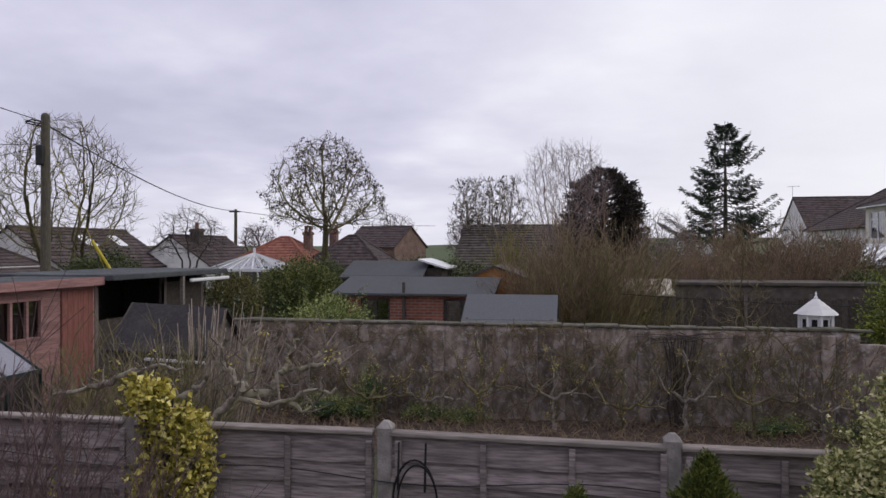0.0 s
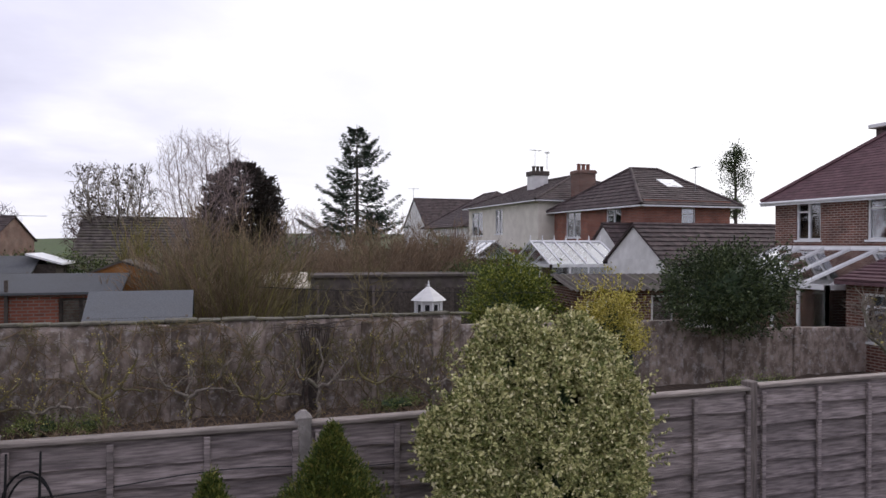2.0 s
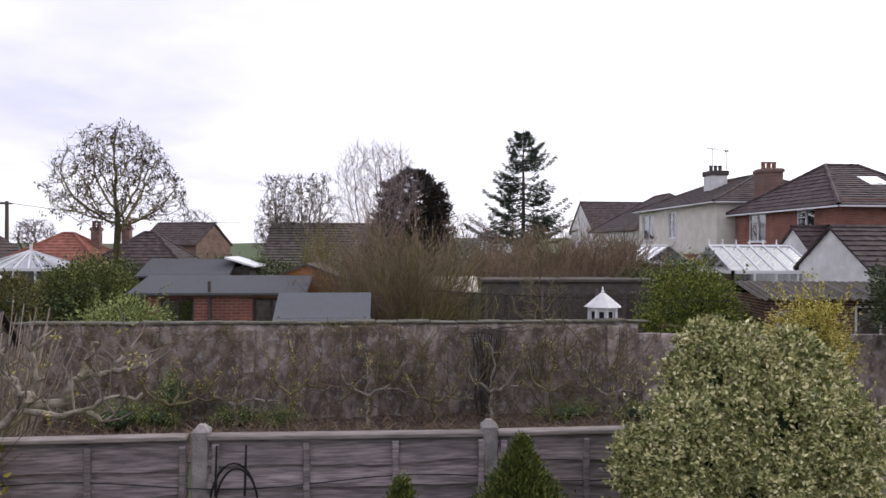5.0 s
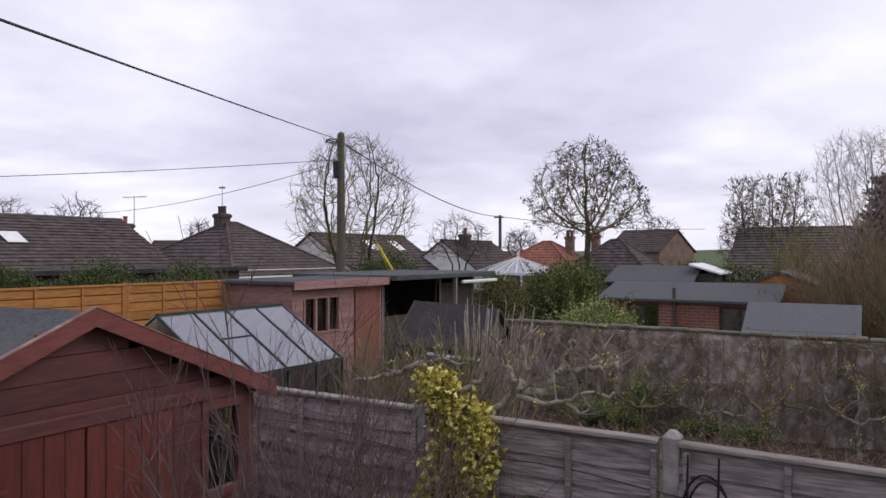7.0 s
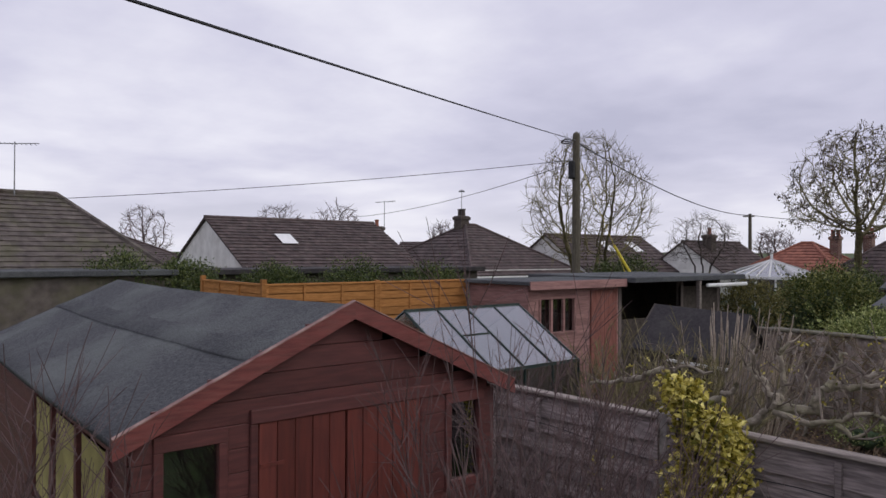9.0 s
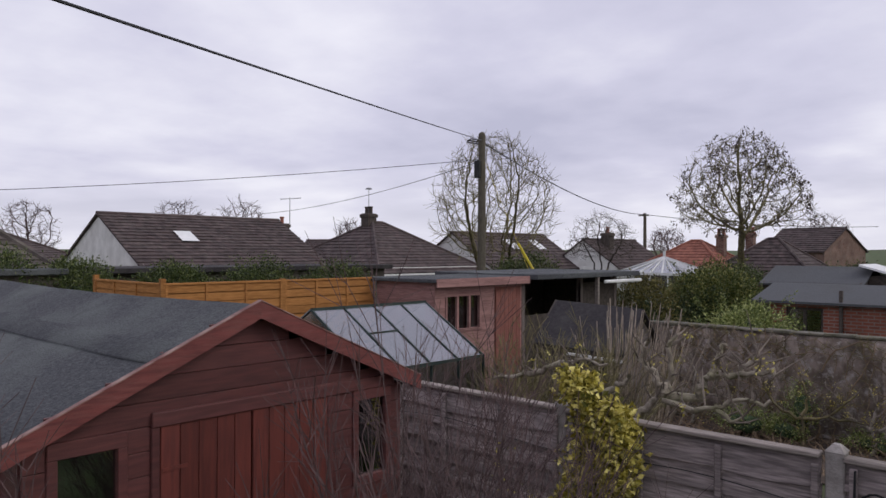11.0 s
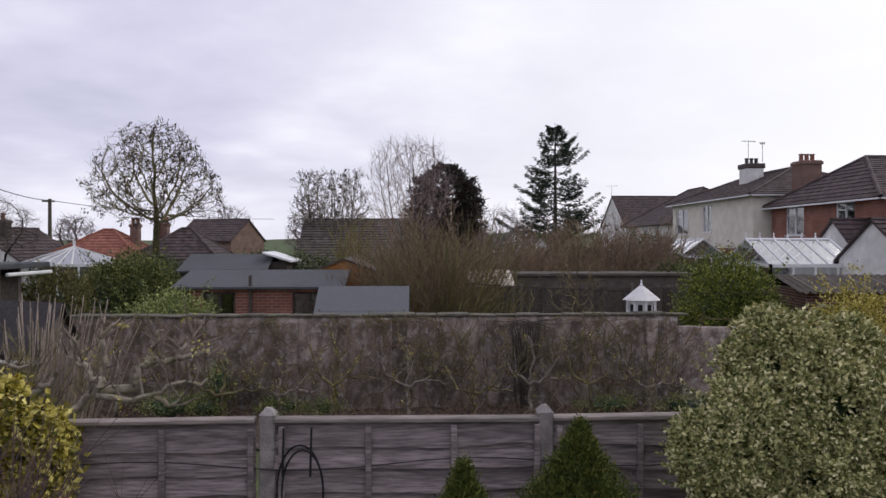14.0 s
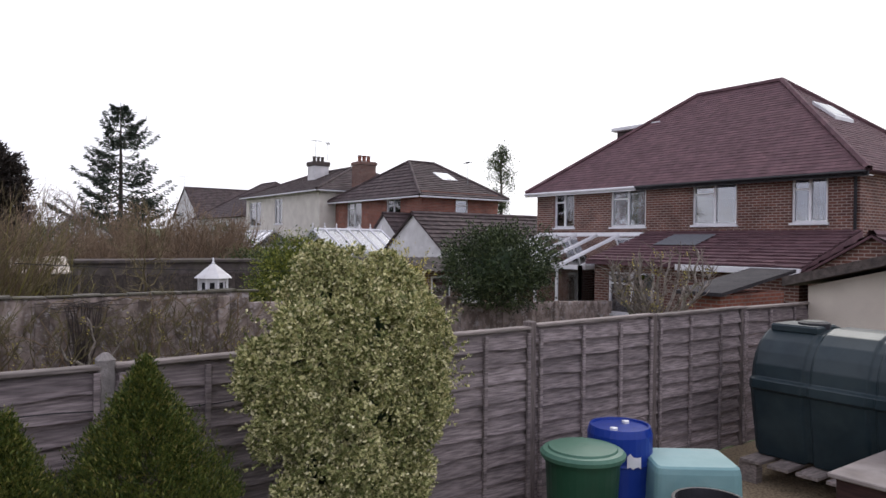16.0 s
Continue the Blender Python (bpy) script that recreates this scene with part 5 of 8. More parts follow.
# ---------- the red shed ----------
def red_shed():
    L, hw, e, top = 4.7, 1.2, 2.05, 2.59
    s = thing("garden_shed", pose(-4.43, 2.14, -0.015), "red-stained shiplap shed with worn bargeboards and grey felt roof", "shed")
    for side in (-1, 1):                                   # long walls, board by board
        y = side * hw
        for j in range(16):
            z = j * 0.127
            wide = [(-L, -0.02)]
            if side < 0 and 1.2 < z + 0.06 < 1.9:
                wide = [(-L, -2.35), (-0.28, -0.02)]
            for a, b in wide:
                part("board", bx(a, y - 0.012 if side < 0 else y - 0.01, z, b, y + 0.01 if side < 0 else y + 0.012, z + 0.124, bevel=0.003), M_red, s)
    for a in (-2.35, -1.68, -0.99, -0.3):
        part("window_post", bx(a - 0.03, -hw - 0.03, 1.15, a + 0.03, -hw + 0.02, 1.92), M_red, s)
    M_ochre = mat("yellowed_blind", (0.34, 0.30, 0.11), (0.22, 0.19, 0.07), scale=4, rand=0.05)
    for a in (-2.33, -1.66, -0.97):
        part("pane", bx(a + 0.03, -hw - 0.005, 1.2, a + 0.62, -hw + 0.0, 1.88), M_ochre, s, "yellowed plastic pane")
    # front gable boards with openings for two windows and the doors
    for j in range(21):
        z = j * 0.127
        half = hw if z + 0.12 < e else max(0.0, hw * (top - z - 0.06) / (top - e))
        if half < 0.08:
            continue
        cuts = [(-half, half)]
        if z < 1.98:
            cuts = [(-half, -0.58), (0.58, half)]
        if 1.36 < z + 0.03 < 1.98:
            cuts = [(-half, -1.06), (-0.74, -0.58), (0.58, 0.78), (1.08, half)]
        for a, b in cuts:
            a2, b2 = max(a, -half), min(b, half)
            if b2 > a2 + 0.02:
                part("board", bx(-0.01, a2, z, 0.012, b2, z + 0.124, bevel=0.003), M_red, s)
    M_deep = mat("deep_red_door_planks", (0.15, 0.038, 0.03), (0.10, 0.028, 0.024), scale=4, stretch=(1, 9, 1), rand=0.2, rough=0.55)
    for k in (0, 1):
        d = part("door", bx(-0.005, -0.55 + k * 0.555, 0.05, 0.012, -0.005 + k * 0.555, 2.03), M_deep, s, "deep red ledged door")
        for i in range(5):
            y = -0.55 + k * 0.555 + i * 0.109
            part("plank", bx(0.012, y + 0.002, 0.06, 0.022, y + 0.107, 2.025, bevel=0.003), M_deep, d)
        part("hinge", bx(0.022, -0.54 if k == 0 else 0.36, 1.78, 0.028, -0.4 if k == 0 else 0.54, 1.8), M_deep, d)
    part("lintel", bx(0.0, -0.6, 2.02, 0.035, 1.12, 2.1, bevel=0.006), M_red, s)
    for yy in (-0.6, 0.545):
        part("door_post", bx(0.0, yy, 0.0, 0.03, yy + 0.045, 2.02, bevel=0.005), M_red, s)
    for y0, y1 in ((-1.10, -0.72), (0.76, 1.10)):
        for r in ((y0, 1.38, y1, 1.44), (y0, 1.95, y1, 2.032), (y0, 1.44, y0 + 0.05, 1.95), (y1 - 0.05, 1.44, y1, 1.95)):
            part("window_frame", bx(-0.02, r[0], r[1], 0.026, r[2], r[3], bevel=0.004), M_red, s)
        part("pane", bx(-0.012, y0 + 0.05, 1.44, -0.006, y1 - 0.05, 1.95), M_glass, s)
        bm = bmesh.new()
        for a, b, h in ((0.04, 0.1, 1.62), (0.1, 0.2, 1.5), (0.2, 0.3, 1.66)) if y0 < 0 else ((0.06, 0.2, 1.9), (0.2, 0.29, 1.7)):
            bx(-0.06, y0 + a, 1.4, -0.05, y0 + b, h, bm)
        part("blind", bm, M_ochre, s, "yellowed sheet behind the pane")
    part("back_wall", bx(-L, -hw, 0, -L + 0.03, hw, e), M_red, s)
    part("floor", bx(-L, -hw, 0, 0, hw, 0.05), M_dark, s)
    # felted roof, sagging between the ends
    sl = (top - e) / hw
    for side in (-1, 1):
        sh = Sheet()
        nx, ny = 28, 10
        for layer in (0, 1):
            for i in range(nx + 1):
                for j in range(ny + 1):
                    x = -L - 0.08 + (L + 0.16) * i / nx
                    v = j / ny * (hw + 0.1)
                    sag = -0.045 * math.sin(3.14 * i / nx) * (1 - 0.3 * j / ny) + 0.012 * noise.noise((x * 1.4, v * 1.7, side))
                    sh.v.append((x, side * v, top + 0.05 - sl * v + sag * 0.6 - (0.035 if layer else 0)))
        w, off = ny + 1, (nx + 1) * (ny + 1)
        for i in range(nx):
            for j in range(ny):
                a = i * w + j
                sh.f.append((a, a + w, a + w + 1, a + 1))
                sh.f.append((off + a, off + a + 1, off + a + w + 1, off + a + w))
            a = i * w + ny
            sh.f.append((a, a + w, off + a + w, off + a))
        for j in range(ny):
            for a in (j, nx * w + j):
                sh.f.append((a, a + 1, off + a + 1, off + a))
        smooth(part("roof", sh.make("roof"), M_felt, s))
        # lapped felt joint and bargeboard with its worn upper edge
        lap = Sheet()
        for i in range(25):                                # a lapped joint, lifting a little along its edge
            x = -L - 0.05 + (L + 0.1) * i / 24
            v = 0.62 + 0.02 * noise.noise((x * 0.8, side, 2))
            sag = (-0.045 * math.sin(3.14 * i / 24) * (1 - 0.3 * v / 1.3)) * 0.6
            for dv, dz in ((-0.3, 0.012), (0.0, 0.014 + 0.006 * noise.noise((x * 3, 0, 5))), (0.002, 0.002)):
                lap.v.append((x, side * (v + dv), top + 0.05 - sl * (v + dv) + sag + dz - (0.02 if dv < -0.1 else 0.0)))
        for i in range(24):
            for k in (0, 1):
                a = i * 3 + k
                lap.f.append((a, a + 3, a + 4, a + 1))
        smooth(part("felt_lap", lap.make("felt_lap"), M_felt, s))
        c = side * (hw + 0.11)
        zc = top + 0.07 - sl * (hw + 0.11)
        part("bargeboard", solid([(0.083, 0, top + 0.07), (0.083, 0, top - 0.03), (0.083, c, zc - 0.1), (0.083, c, zc), (0.113, 0, top + 0.07), (0.113, 0, top - 0.03), (0.113, c, zc - 0.1), (0.113, c, zc)],
                                 [(0, 1, 2, 3), (7, 6, 5, 4), (0, 4, 5, 1), (1, 5, 6, 2), (2, 6, 7, 3), (3, 7, 4, 0)]), M_redtrim, s)
        part("worn_edge", solid([(0.08, 0, top + 0.071), (0.118, 0, top + 0.071), (0.118, c, zc + 0.001), (0.08, c, zc + 0.001), (0.08, 0, top + 0.077), (0.118, 0, top + 0.077), (0.118, c, zc + 0.007), (0.08, c, zc + 0.007)],
                                [(3, 2, 1, 0), (4, 5, 6, 7), (0, 1, 5, 4), (1, 2, 6, 5), (2, 3, 7, 6), (3, 0, 4, 7)]), M_worn, s, "paint worn to bare wood")
    return s


red_shed()

# ---------- poles and wires ----------
def wire(name, a, b, sag, r, label):
    a, b = Vector(a), Vector(b)
    sh = Sheet()
    pts = [a.lerp(b, i / 24) - Vector((0, 0, sag * 4 * (i / 24) * (1 - i / 24))) for i in range(25)]
    sh.tube(pts, [r] * 25, 5)
    return tagged(part(name, sh.make(name), M_black), label, "cable")


def poles():
    p = thing("utility_pole", pose(-14.9, 16.85, -0.3, 0, 0, 0), "tall weathered wooden utility pole with brackets", "pole")
    part("shaft", lathe([(0.155, 0), (0.13, 3.5), (0.112, 6.9), (0.10, 6.95), (0.03, 7.0)], 14), M_pole, p)
    for i in range(3):
        sh = Sheet()
        sh.tube([Vector((0, 0, 6.72 - 0.05 * i)), Vector((-0.3 - 0.08 * i, -0.16, 6.8 - 0.05 * i)), Vector((-0.42, -0.2, 6.74))], [0.02, 0.02, 0.03], 5)
        part("bracket", sh.make("bracket"), M_black, p)
    part("junction_box", bx(-0.14, -0.24, 5.55, 0.06, -0.1, 6.1, bevel=0.03), M_black, p, "dark cable box on the pole")
    q = thing("utility_pole", pose(-23.4, 44.5, -0.3), "distant slim wooden utility pole", "pole")
    part("shaft", lathe([(0.14, 0), (0.1, 5.95)], 10), M_pole, q)
    part("crossarm", bx(-0.45, -0.05, 5.75, 0.3, 0.05, 5.85), M_pole, q)
    q = thing("utility_pole", pose(-29.0, 80.0, -0.3), "far wooden pole behind the roofs", "pole")
    part("shaft", lathe([(0.14, 0), (0.1, 5.1)], 8), M_pole, q)
    wire("overhead_cable", (-14.9, 16.85, 6.44), (-3.0, -1.5, 3.86), 0.02, 0.0105, "thick black overhead service cable")
    wire("overhead_cable", (-14.9, 16.85, 6.4), (-23.4, 44.5, 5.55), 0.55, 0.022, "sagging black overhead cable between poles")
    wire("overhead_cable", (-23.4, 44.5, 5.55), (-13.0, 62.0, 5.0), 0.3, 0.02, "thin black overhead cable")
    wire("telephone_wire", (-14.9, 16.85, 5.85), (-22.6, 4.2, 4.42), 0.12, 0.009, "thin dark telephone wire")
    wire("telephone_wire", (-14.9, 16.85, 5.8), (-33.0, 20.3, 4.9), 0.3, 0.011, "thin dark telephone wire")
    wire("clothes_line", (0.2, 13.6, 2.1), (6.6, 13.9, 1.86), 0.05, 0.006, "thin pale washing line")
    M_yel = mat("yellow_plastic", (0.62, 0.50, 0.04), (0.5, 0.4, 0.03), rand=0, rough=0.4)
    sh = Sheet()
    sh.tube([Vector((-13.45, 16.8, 3.2)), Vector((-12.95, 17.1, 2.2))], [0.04, 0.04], 6)
    sh.tube([Vector((-14.9, 16.85, 6.0)), Vector((-12.2, 17.5, -0.3))], [0.006, 0.006], 4)
    g = part("stay_guard", sh.make("stay_guard"), M_yel)
    tagged(g, "yellow plastic guard on the pole's stay wire", "stay wire")


poles()
aerial(-30.0, 20.2, 4.6, 1.0, 30)
aerial(-29.6, 25.0, 5.1, 1.3, -40)
aerial(20.0, 42.8, 8.2, 1.1, 20)
aerial(20.6, 42.2, 8.2, 0.9, 60)
aerial(22.3, 29.2, 5.9, 0.95, 70)
aerial(19.2, 70.0, 7.5, 1.2, 0)
aerial(-23.5, 3.2, 4.8, 1.2, 70)

# ---------- far roofs between the trees ----------
def small_house(x, y, w, dpt, eave, top, axis, m_roof, m_wall, label, hip=False, turn=0, win=True, chim=None, lights=0):
    h = thing("bungalow", pose(x, y, -0.3, 0, 0, turn), label, "house")
    holes = {"s": [(w * 0.2, w * 0.2 + 1.3, 1.0, min(eave - 0.15, 2.1)), (w * 0.6, w * 0.6 + 1.3, 1.0, min(eave - 0.15, 2.1))]} if win else {}
    shell(h, -w / 2, -dpt / 2, w / 2, dpt / 2, 0, eave, m_wall, holes)
    for a, b, c, d in holes.get("s", ()):
        casement(h, (-w / 2 + 0.22 + a, -dpt / 2, c), (1, 0, 0), (0, -1, 0), b - a, d - c, 2)
    if hip:
        r = max(0.3, (w - dpt) / 2)
        hip_roof(h, -w / 2, -dpt / 2, w / 2, dpt / 2, eave, top, (-r, 0), (r, 0), m_roof, over=0.35)
    else:
        gable_roof(h, -w / 2, -dpt / 2, w / 2, dpt / 2, eave, top, axis, m_roof)
        if axis == "x":
            gable_fill(h, "x", -w / 2, -dpt / 2, dpt / 2, eave, top - 0.05, m_wall)
            gable_fill(h, "x", w / 2 - 0.22, -dpt / 2, dpt / 2, eave, top - 0.05, m_wall)
        else:
            gable_fill(h, "y", -dpt / 2, -w / 2, w / 2, eave, top - 0.05, m_wall)
    if chim:
        chimney(h, chim[0], chim[1], eave, top + 0.4, 0.5, M_brick, 2)
    for i in range(lights):
        u = -1.0 + i * 1.9
        sl = (top - eave) / (dpt / 2)
        part("roof_light", solid([(u, -dpt * 0.33, top - sl * dpt * 0.33 + 0.08), (u + 0.8, -dpt * 0.33, top - sl * dpt * 0.33 + 0.08), (u + 0.8, -dpt * 0.17, top - sl * dpt * 0.17 + 0.08), (u, -dpt * 0.17, top - sl * dpt * 0.17 + 0.08)], [(0, 1, 2, 3)]), M_upvc, h)
    return h


small_house(-19.6, 44.0, 5.0, 4.8, 2.5, 4.0, "x", M_tileorange, M_brick2, "bungalow with a bright red tiled roof", hip=True, chim=(1.5, 0.3))
small_house(-15.2, 45.0, 5.6, 5.4, 2.1, 4.1, "x", M_tile, M_brick, "brick bungalow with a dark plum hipped roof", hip=True, chim=(-1.5, 0.4))
small_house(-17.3, 61.0, 5.0, 6.0, 3.5, 5.2, "x", M_tile, M_brick, "brick house with brown gabled roof", turn=-14)
small_house(-3.8, 46.5, 8.2, 9.0, 1.9, 4.75, "x", M_slate, M_white, "long low house with a mossy brown roof", win=False)
small_house(10.0, 71.0, 5.5, 6.0, 2.8, 4.9, "y", M_feltgrey, M_white, "far house with a blue-grey slate roof")
small_house(-37.0, 31.0, 8.0, 7.0, 2.2, 4.0, "x", M_tile, M_white, "white bungalow with a brown tiled roof", turn=30, chim=(2, 0))
small_house(-47.0, 12.0, 9.0, 8.0, 2.2, 4.2, "x", M_tile, M_brick2, "brown-roofed bungalow beyond the lane", turn=40, hip=True)

# ---------- our garden, by the tank ----------
def bins():
    def tub(name, x, y, prof, m, label, cat, lid=None, lidm=None, turn=0):
        t = thing(name, pose(x, y, 0, 0, 0, turn), label, cat)
        smooth_ob = part("body", lathe(prof, 32), m, t)
        if lid:
            part("lid", lathe(lid, 32), lidm or m, t)
        return t

    M_gbin = mat("dark_green_plastic", (0.022, 0.075, 0.042), (0.015, 0.055, 0.03), rough=0.4, scale=3, rand=0, stain=(0.05, 0.09, 0.06), bump=0.05)
    M_glid = mat("faded_green_plastic", (0.085, 0.19, 0.13), (0.06, 0.15, 0.10), rough=0.45, scale=3, rand=0, bump=0.05)
    M_blue = mat("blue_plastic", (0.012, 0.045, 0.30), (0.01, 0.035, 0.24), rough=0.33, scale=3, rand=0, bump=0.05, stain=(0.05, 0.09, 0.3), stain_amount=0.25)
    M_teal = mat("pale_teal_plastic", (0.22, 0.38, 0.38), (0.17, 0.32, 0.32), rough=0.45, scale=3, rand=0, bump=0.05, stain=(0.3, 0.42, 0.4), stain_scale=2)
    M_bin = mat("charcoal_plastic", (0.035, 0.033, 0.038), (0.02, 0.02, 0.022), rough=0.5, scale=3, rand=0)
    tub("compost_bin", 3.43, 3.62, [(0.27, 0), (0.31, 0.74), (0.325, 0.74), (0.325, 0.78)], M_gbin, "dark green plastic bin with a faded lid", "bin", [(0.35, 0.77), (0.355, 0.80), (0.33, 0.825), (0.29, 0.83), (0.28, 0.845), (0.05, 0.86)], M_glid)
    b = tub("water_drum", 4.02, 3.72, [(0.27, 0), (0.285, 0.03), (0.285, 0.28), (0.296, 0.3), (0.285, 0.32), (0.285, 0.6), (0.296, 0.62), (0.285, 0.64), (0.285, 0.86), (0.27, 0.91), (0.265, 0.925), (0.25, 0.925), (0.245, 0.905)], M_blue, "blue plastic drum with a torn white label", "drum")
    for sx in (-1, 1):
        part("bung", lathe([(0.035, 0.905), (0.035, 0.925), (0.01, 0.93)], 10), M_upvc, b).location = (0.14 * sx, 0.05 * sx, 0)
    lab = bmesh.new()
    rows = []
    for i in range(6):
        a = radians(232 + i * 5)
        rows.append([lab.verts.new((0.2985 * math.cos(a), 0.2985 * math.sin(a), z + 0.012 * math.sin(i * 2.2))) for z in (0.62, 0.72 + 0.02 * math.sin(i * 1.3))])
    for p, q in zip(rows, rows[1:]):
        lab.faces.new((p[0], q[0], q[1], p[1]))
    part("label_patch", lab, M_upvc, b, "torn white label")
    t = thing("storage_tub", pose(4.33, 3.22, 0, 0, 0, -38), "pale teal upturned plastic tub", "tub")
    prof = [(0.39, 0.33, 0.0), (0.36, 0.30, 0.64), (0.35, 0.29, 0.685), (0.33, 0.27, 0.70)]
    bm = bmesh.new()
    rings = []
    for hx, hy, z in prof:
        ring = []
        for k in range(24):
            a = 6.2832 * k / 24
            c, s_ = math.cos(a), math.sin(a)
            ring.append(bm.verts.new((hx * math.copysign(abs(c) ** 0.2, c), hy * math.copysign(abs(s_) ** 0.2, s_), z)))
        rings.append(ring)
    for a, b2 in zip(rings, rings[1:]):
        for k in range(24):
            bm.faces.new((a[k], a[(k + 1) % 24], b2[(k + 1) % 24], b2[k]))
    bm.faces.new(rings[-1])
    part("body", bm, M_teal, t)
    tub("round_bin", 3.72, 2.62, [(0.22, 0), (0.26, 0.6), (0.275, 0.6), (0.275, 0.64), (0.25, 0.64), (0.24, 0.5), (0.2, 0.05)], M_bin, "open charcoal plastic bucket bin", "bin")
    # oil tank
    k = thing("oil_tank", pose(6.86, 2.5, 0.27), "dark green ribbed plastic heating-oil tank on a pallet", "tank")
    M_tank = mat("dark_teal_tank_plastic", (0.016, 0.03, 0.036), (0.01, 0.02, 0.024), rough=0.42, scale=3, rand=0, stain=(0.06, 0.08, 0.08), stain_amount=0.4, bump=0.05)
    outline = [(-0.52, 0.0), (0.52, 0.0), (0.64, 0.72), (0.68, 0.74), (0.68, 0.84), (0.62, 0.86), (0.61, 1.0), (0.56, 1.13), (0.47, 1.25), (0.33, 1.35), (0.16, 1.40), (-0.16, 1.40), (-0.33, 1.35), (-0.47, 1.25), (-0.56, 1.13), (-0.61, 1.0), (-0.62, 0.86), (-0.68, 0.84), (-0.68, 0.74), (-0.64, 0.72)]
    bm = bmesh.new()
    secs = []
    ys = [-1.28, -1.22, -0.62, -0.6, -0.54, -0.52, 0.0, 0.02, 0.08, 0.1, 0.62, 0.64, 0.7, 0.72, 1.22, 1.28]
    for i, y in enumerate(ys):
        f = 0.93 if i in (0, len(ys) - 1) else (0.965 if i in (3, 4, 7, 8, 11, 12) else 1.0)
        secs.append([bm.verts.new((px * f, y, 0.72 + (pz - 0.72) * f)) for px, pz in outline])
    for a, b2 in zip(secs, secs[1:]):
        for j in range(len(outline)):
            bm.faces.new((a[j], a[(j + 1) % len(outline)], b2[(j + 1) % len(outline)], b2[j]))
    bm.faces.new(secs[0][::-1])
    bm.faces.new(secs[-1])
    bmesh.ops.bevel(bm, geom=bm.edges[:], offset=0.008, segments=1, affect="EDGES")
    part("body", bm, M_tank, k)
    part("filler_cap", lathe([(0.16, 1.38), (0.16, 1.44), (0.12, 1.46), (0.02, 1.47)], 16), M_bin, k).location = (-0.1, 0.85, 0)
    part("gauge_cover", bx(-0.36, 0.7, 1.33, 0.1, 1.2, 1.42, bevel=0.02), M_tank, k)
    pal = thing("pallet", pose(6.9, 2.5, 0), "grey weathered timber pallet under the tank", "pallet")
    for i in range(9):
        part("deck_board", bx(-0.85, -1.35 + i * 0.3, 0.225, 0.75, -1.35 + i * 0.3 + 0.22, 0.262, bevel=0.004), M_rail, pal)
    for x in (-0.82, -0.05, 0.62):
        for y in (-1.3, -0.1, 1.1):
            part("block", bx(x, y, 0, x + 0.12, y + 0.2, 0.225), M_rail, pal)
    c = thing("coal_bunker", pose(5.55, 1.75, 0, 0, 0, 0), "low dark brown bunker with a pale stained lid", "bunker")
    part("body", bx(-0.45, -0.6, 0, 0.75, 0.6, 0.62, bevel=0.01), mat("dark_brown_boards", (0.06, 0.03, 0.026), (0.035, 0.018, 0.016), rand=0, stretch=(1, 1, 6)), c)
    part("lid", bx(-0.5, -0.65, 0.62, 0.8, 0.65, 0.66, bevel=0.008), mat("pale_stained_board", (0.36, 0.32, 0.29), (0.24, 0.21, 0.19), scale=4, stain=(0.18, 0.15, 0.13), rand=0), c)
    g = thing("garage", pose(0, 0, 0), "cream rendered garage with a dark felt-edged roof", "garage")
    part("wall", prism([(4.5, -0.05), (-0.6, -0.05), (-0.6, 1.98), (1.95, 2.62), (4.5, 1.98)], "x", 8.95, 13.5), M_cream, g)
    for a, b2 in ((4.75, 1.95), (-0.85, 1.95)):
        za, zb = 1.97, 2.68
        part("roof", solid([(8.7, a, za), (13.7, a, za), (13.7, b2, zb), (8.7, b2, zb), (8.7, a, za + 0.13), (13.7, a, za + 0.13), (13.7, b2, zb + 0.13), (8.7, b2, zb + 0.13)],
                           [(3, 2, 1, 0), (4, 5, 6, 7), (0, 1, 5, 4), (1, 2, 6, 5), (2, 3, 7, 6), (3, 0, 4, 7)]), M_barkdark, g)


bins()


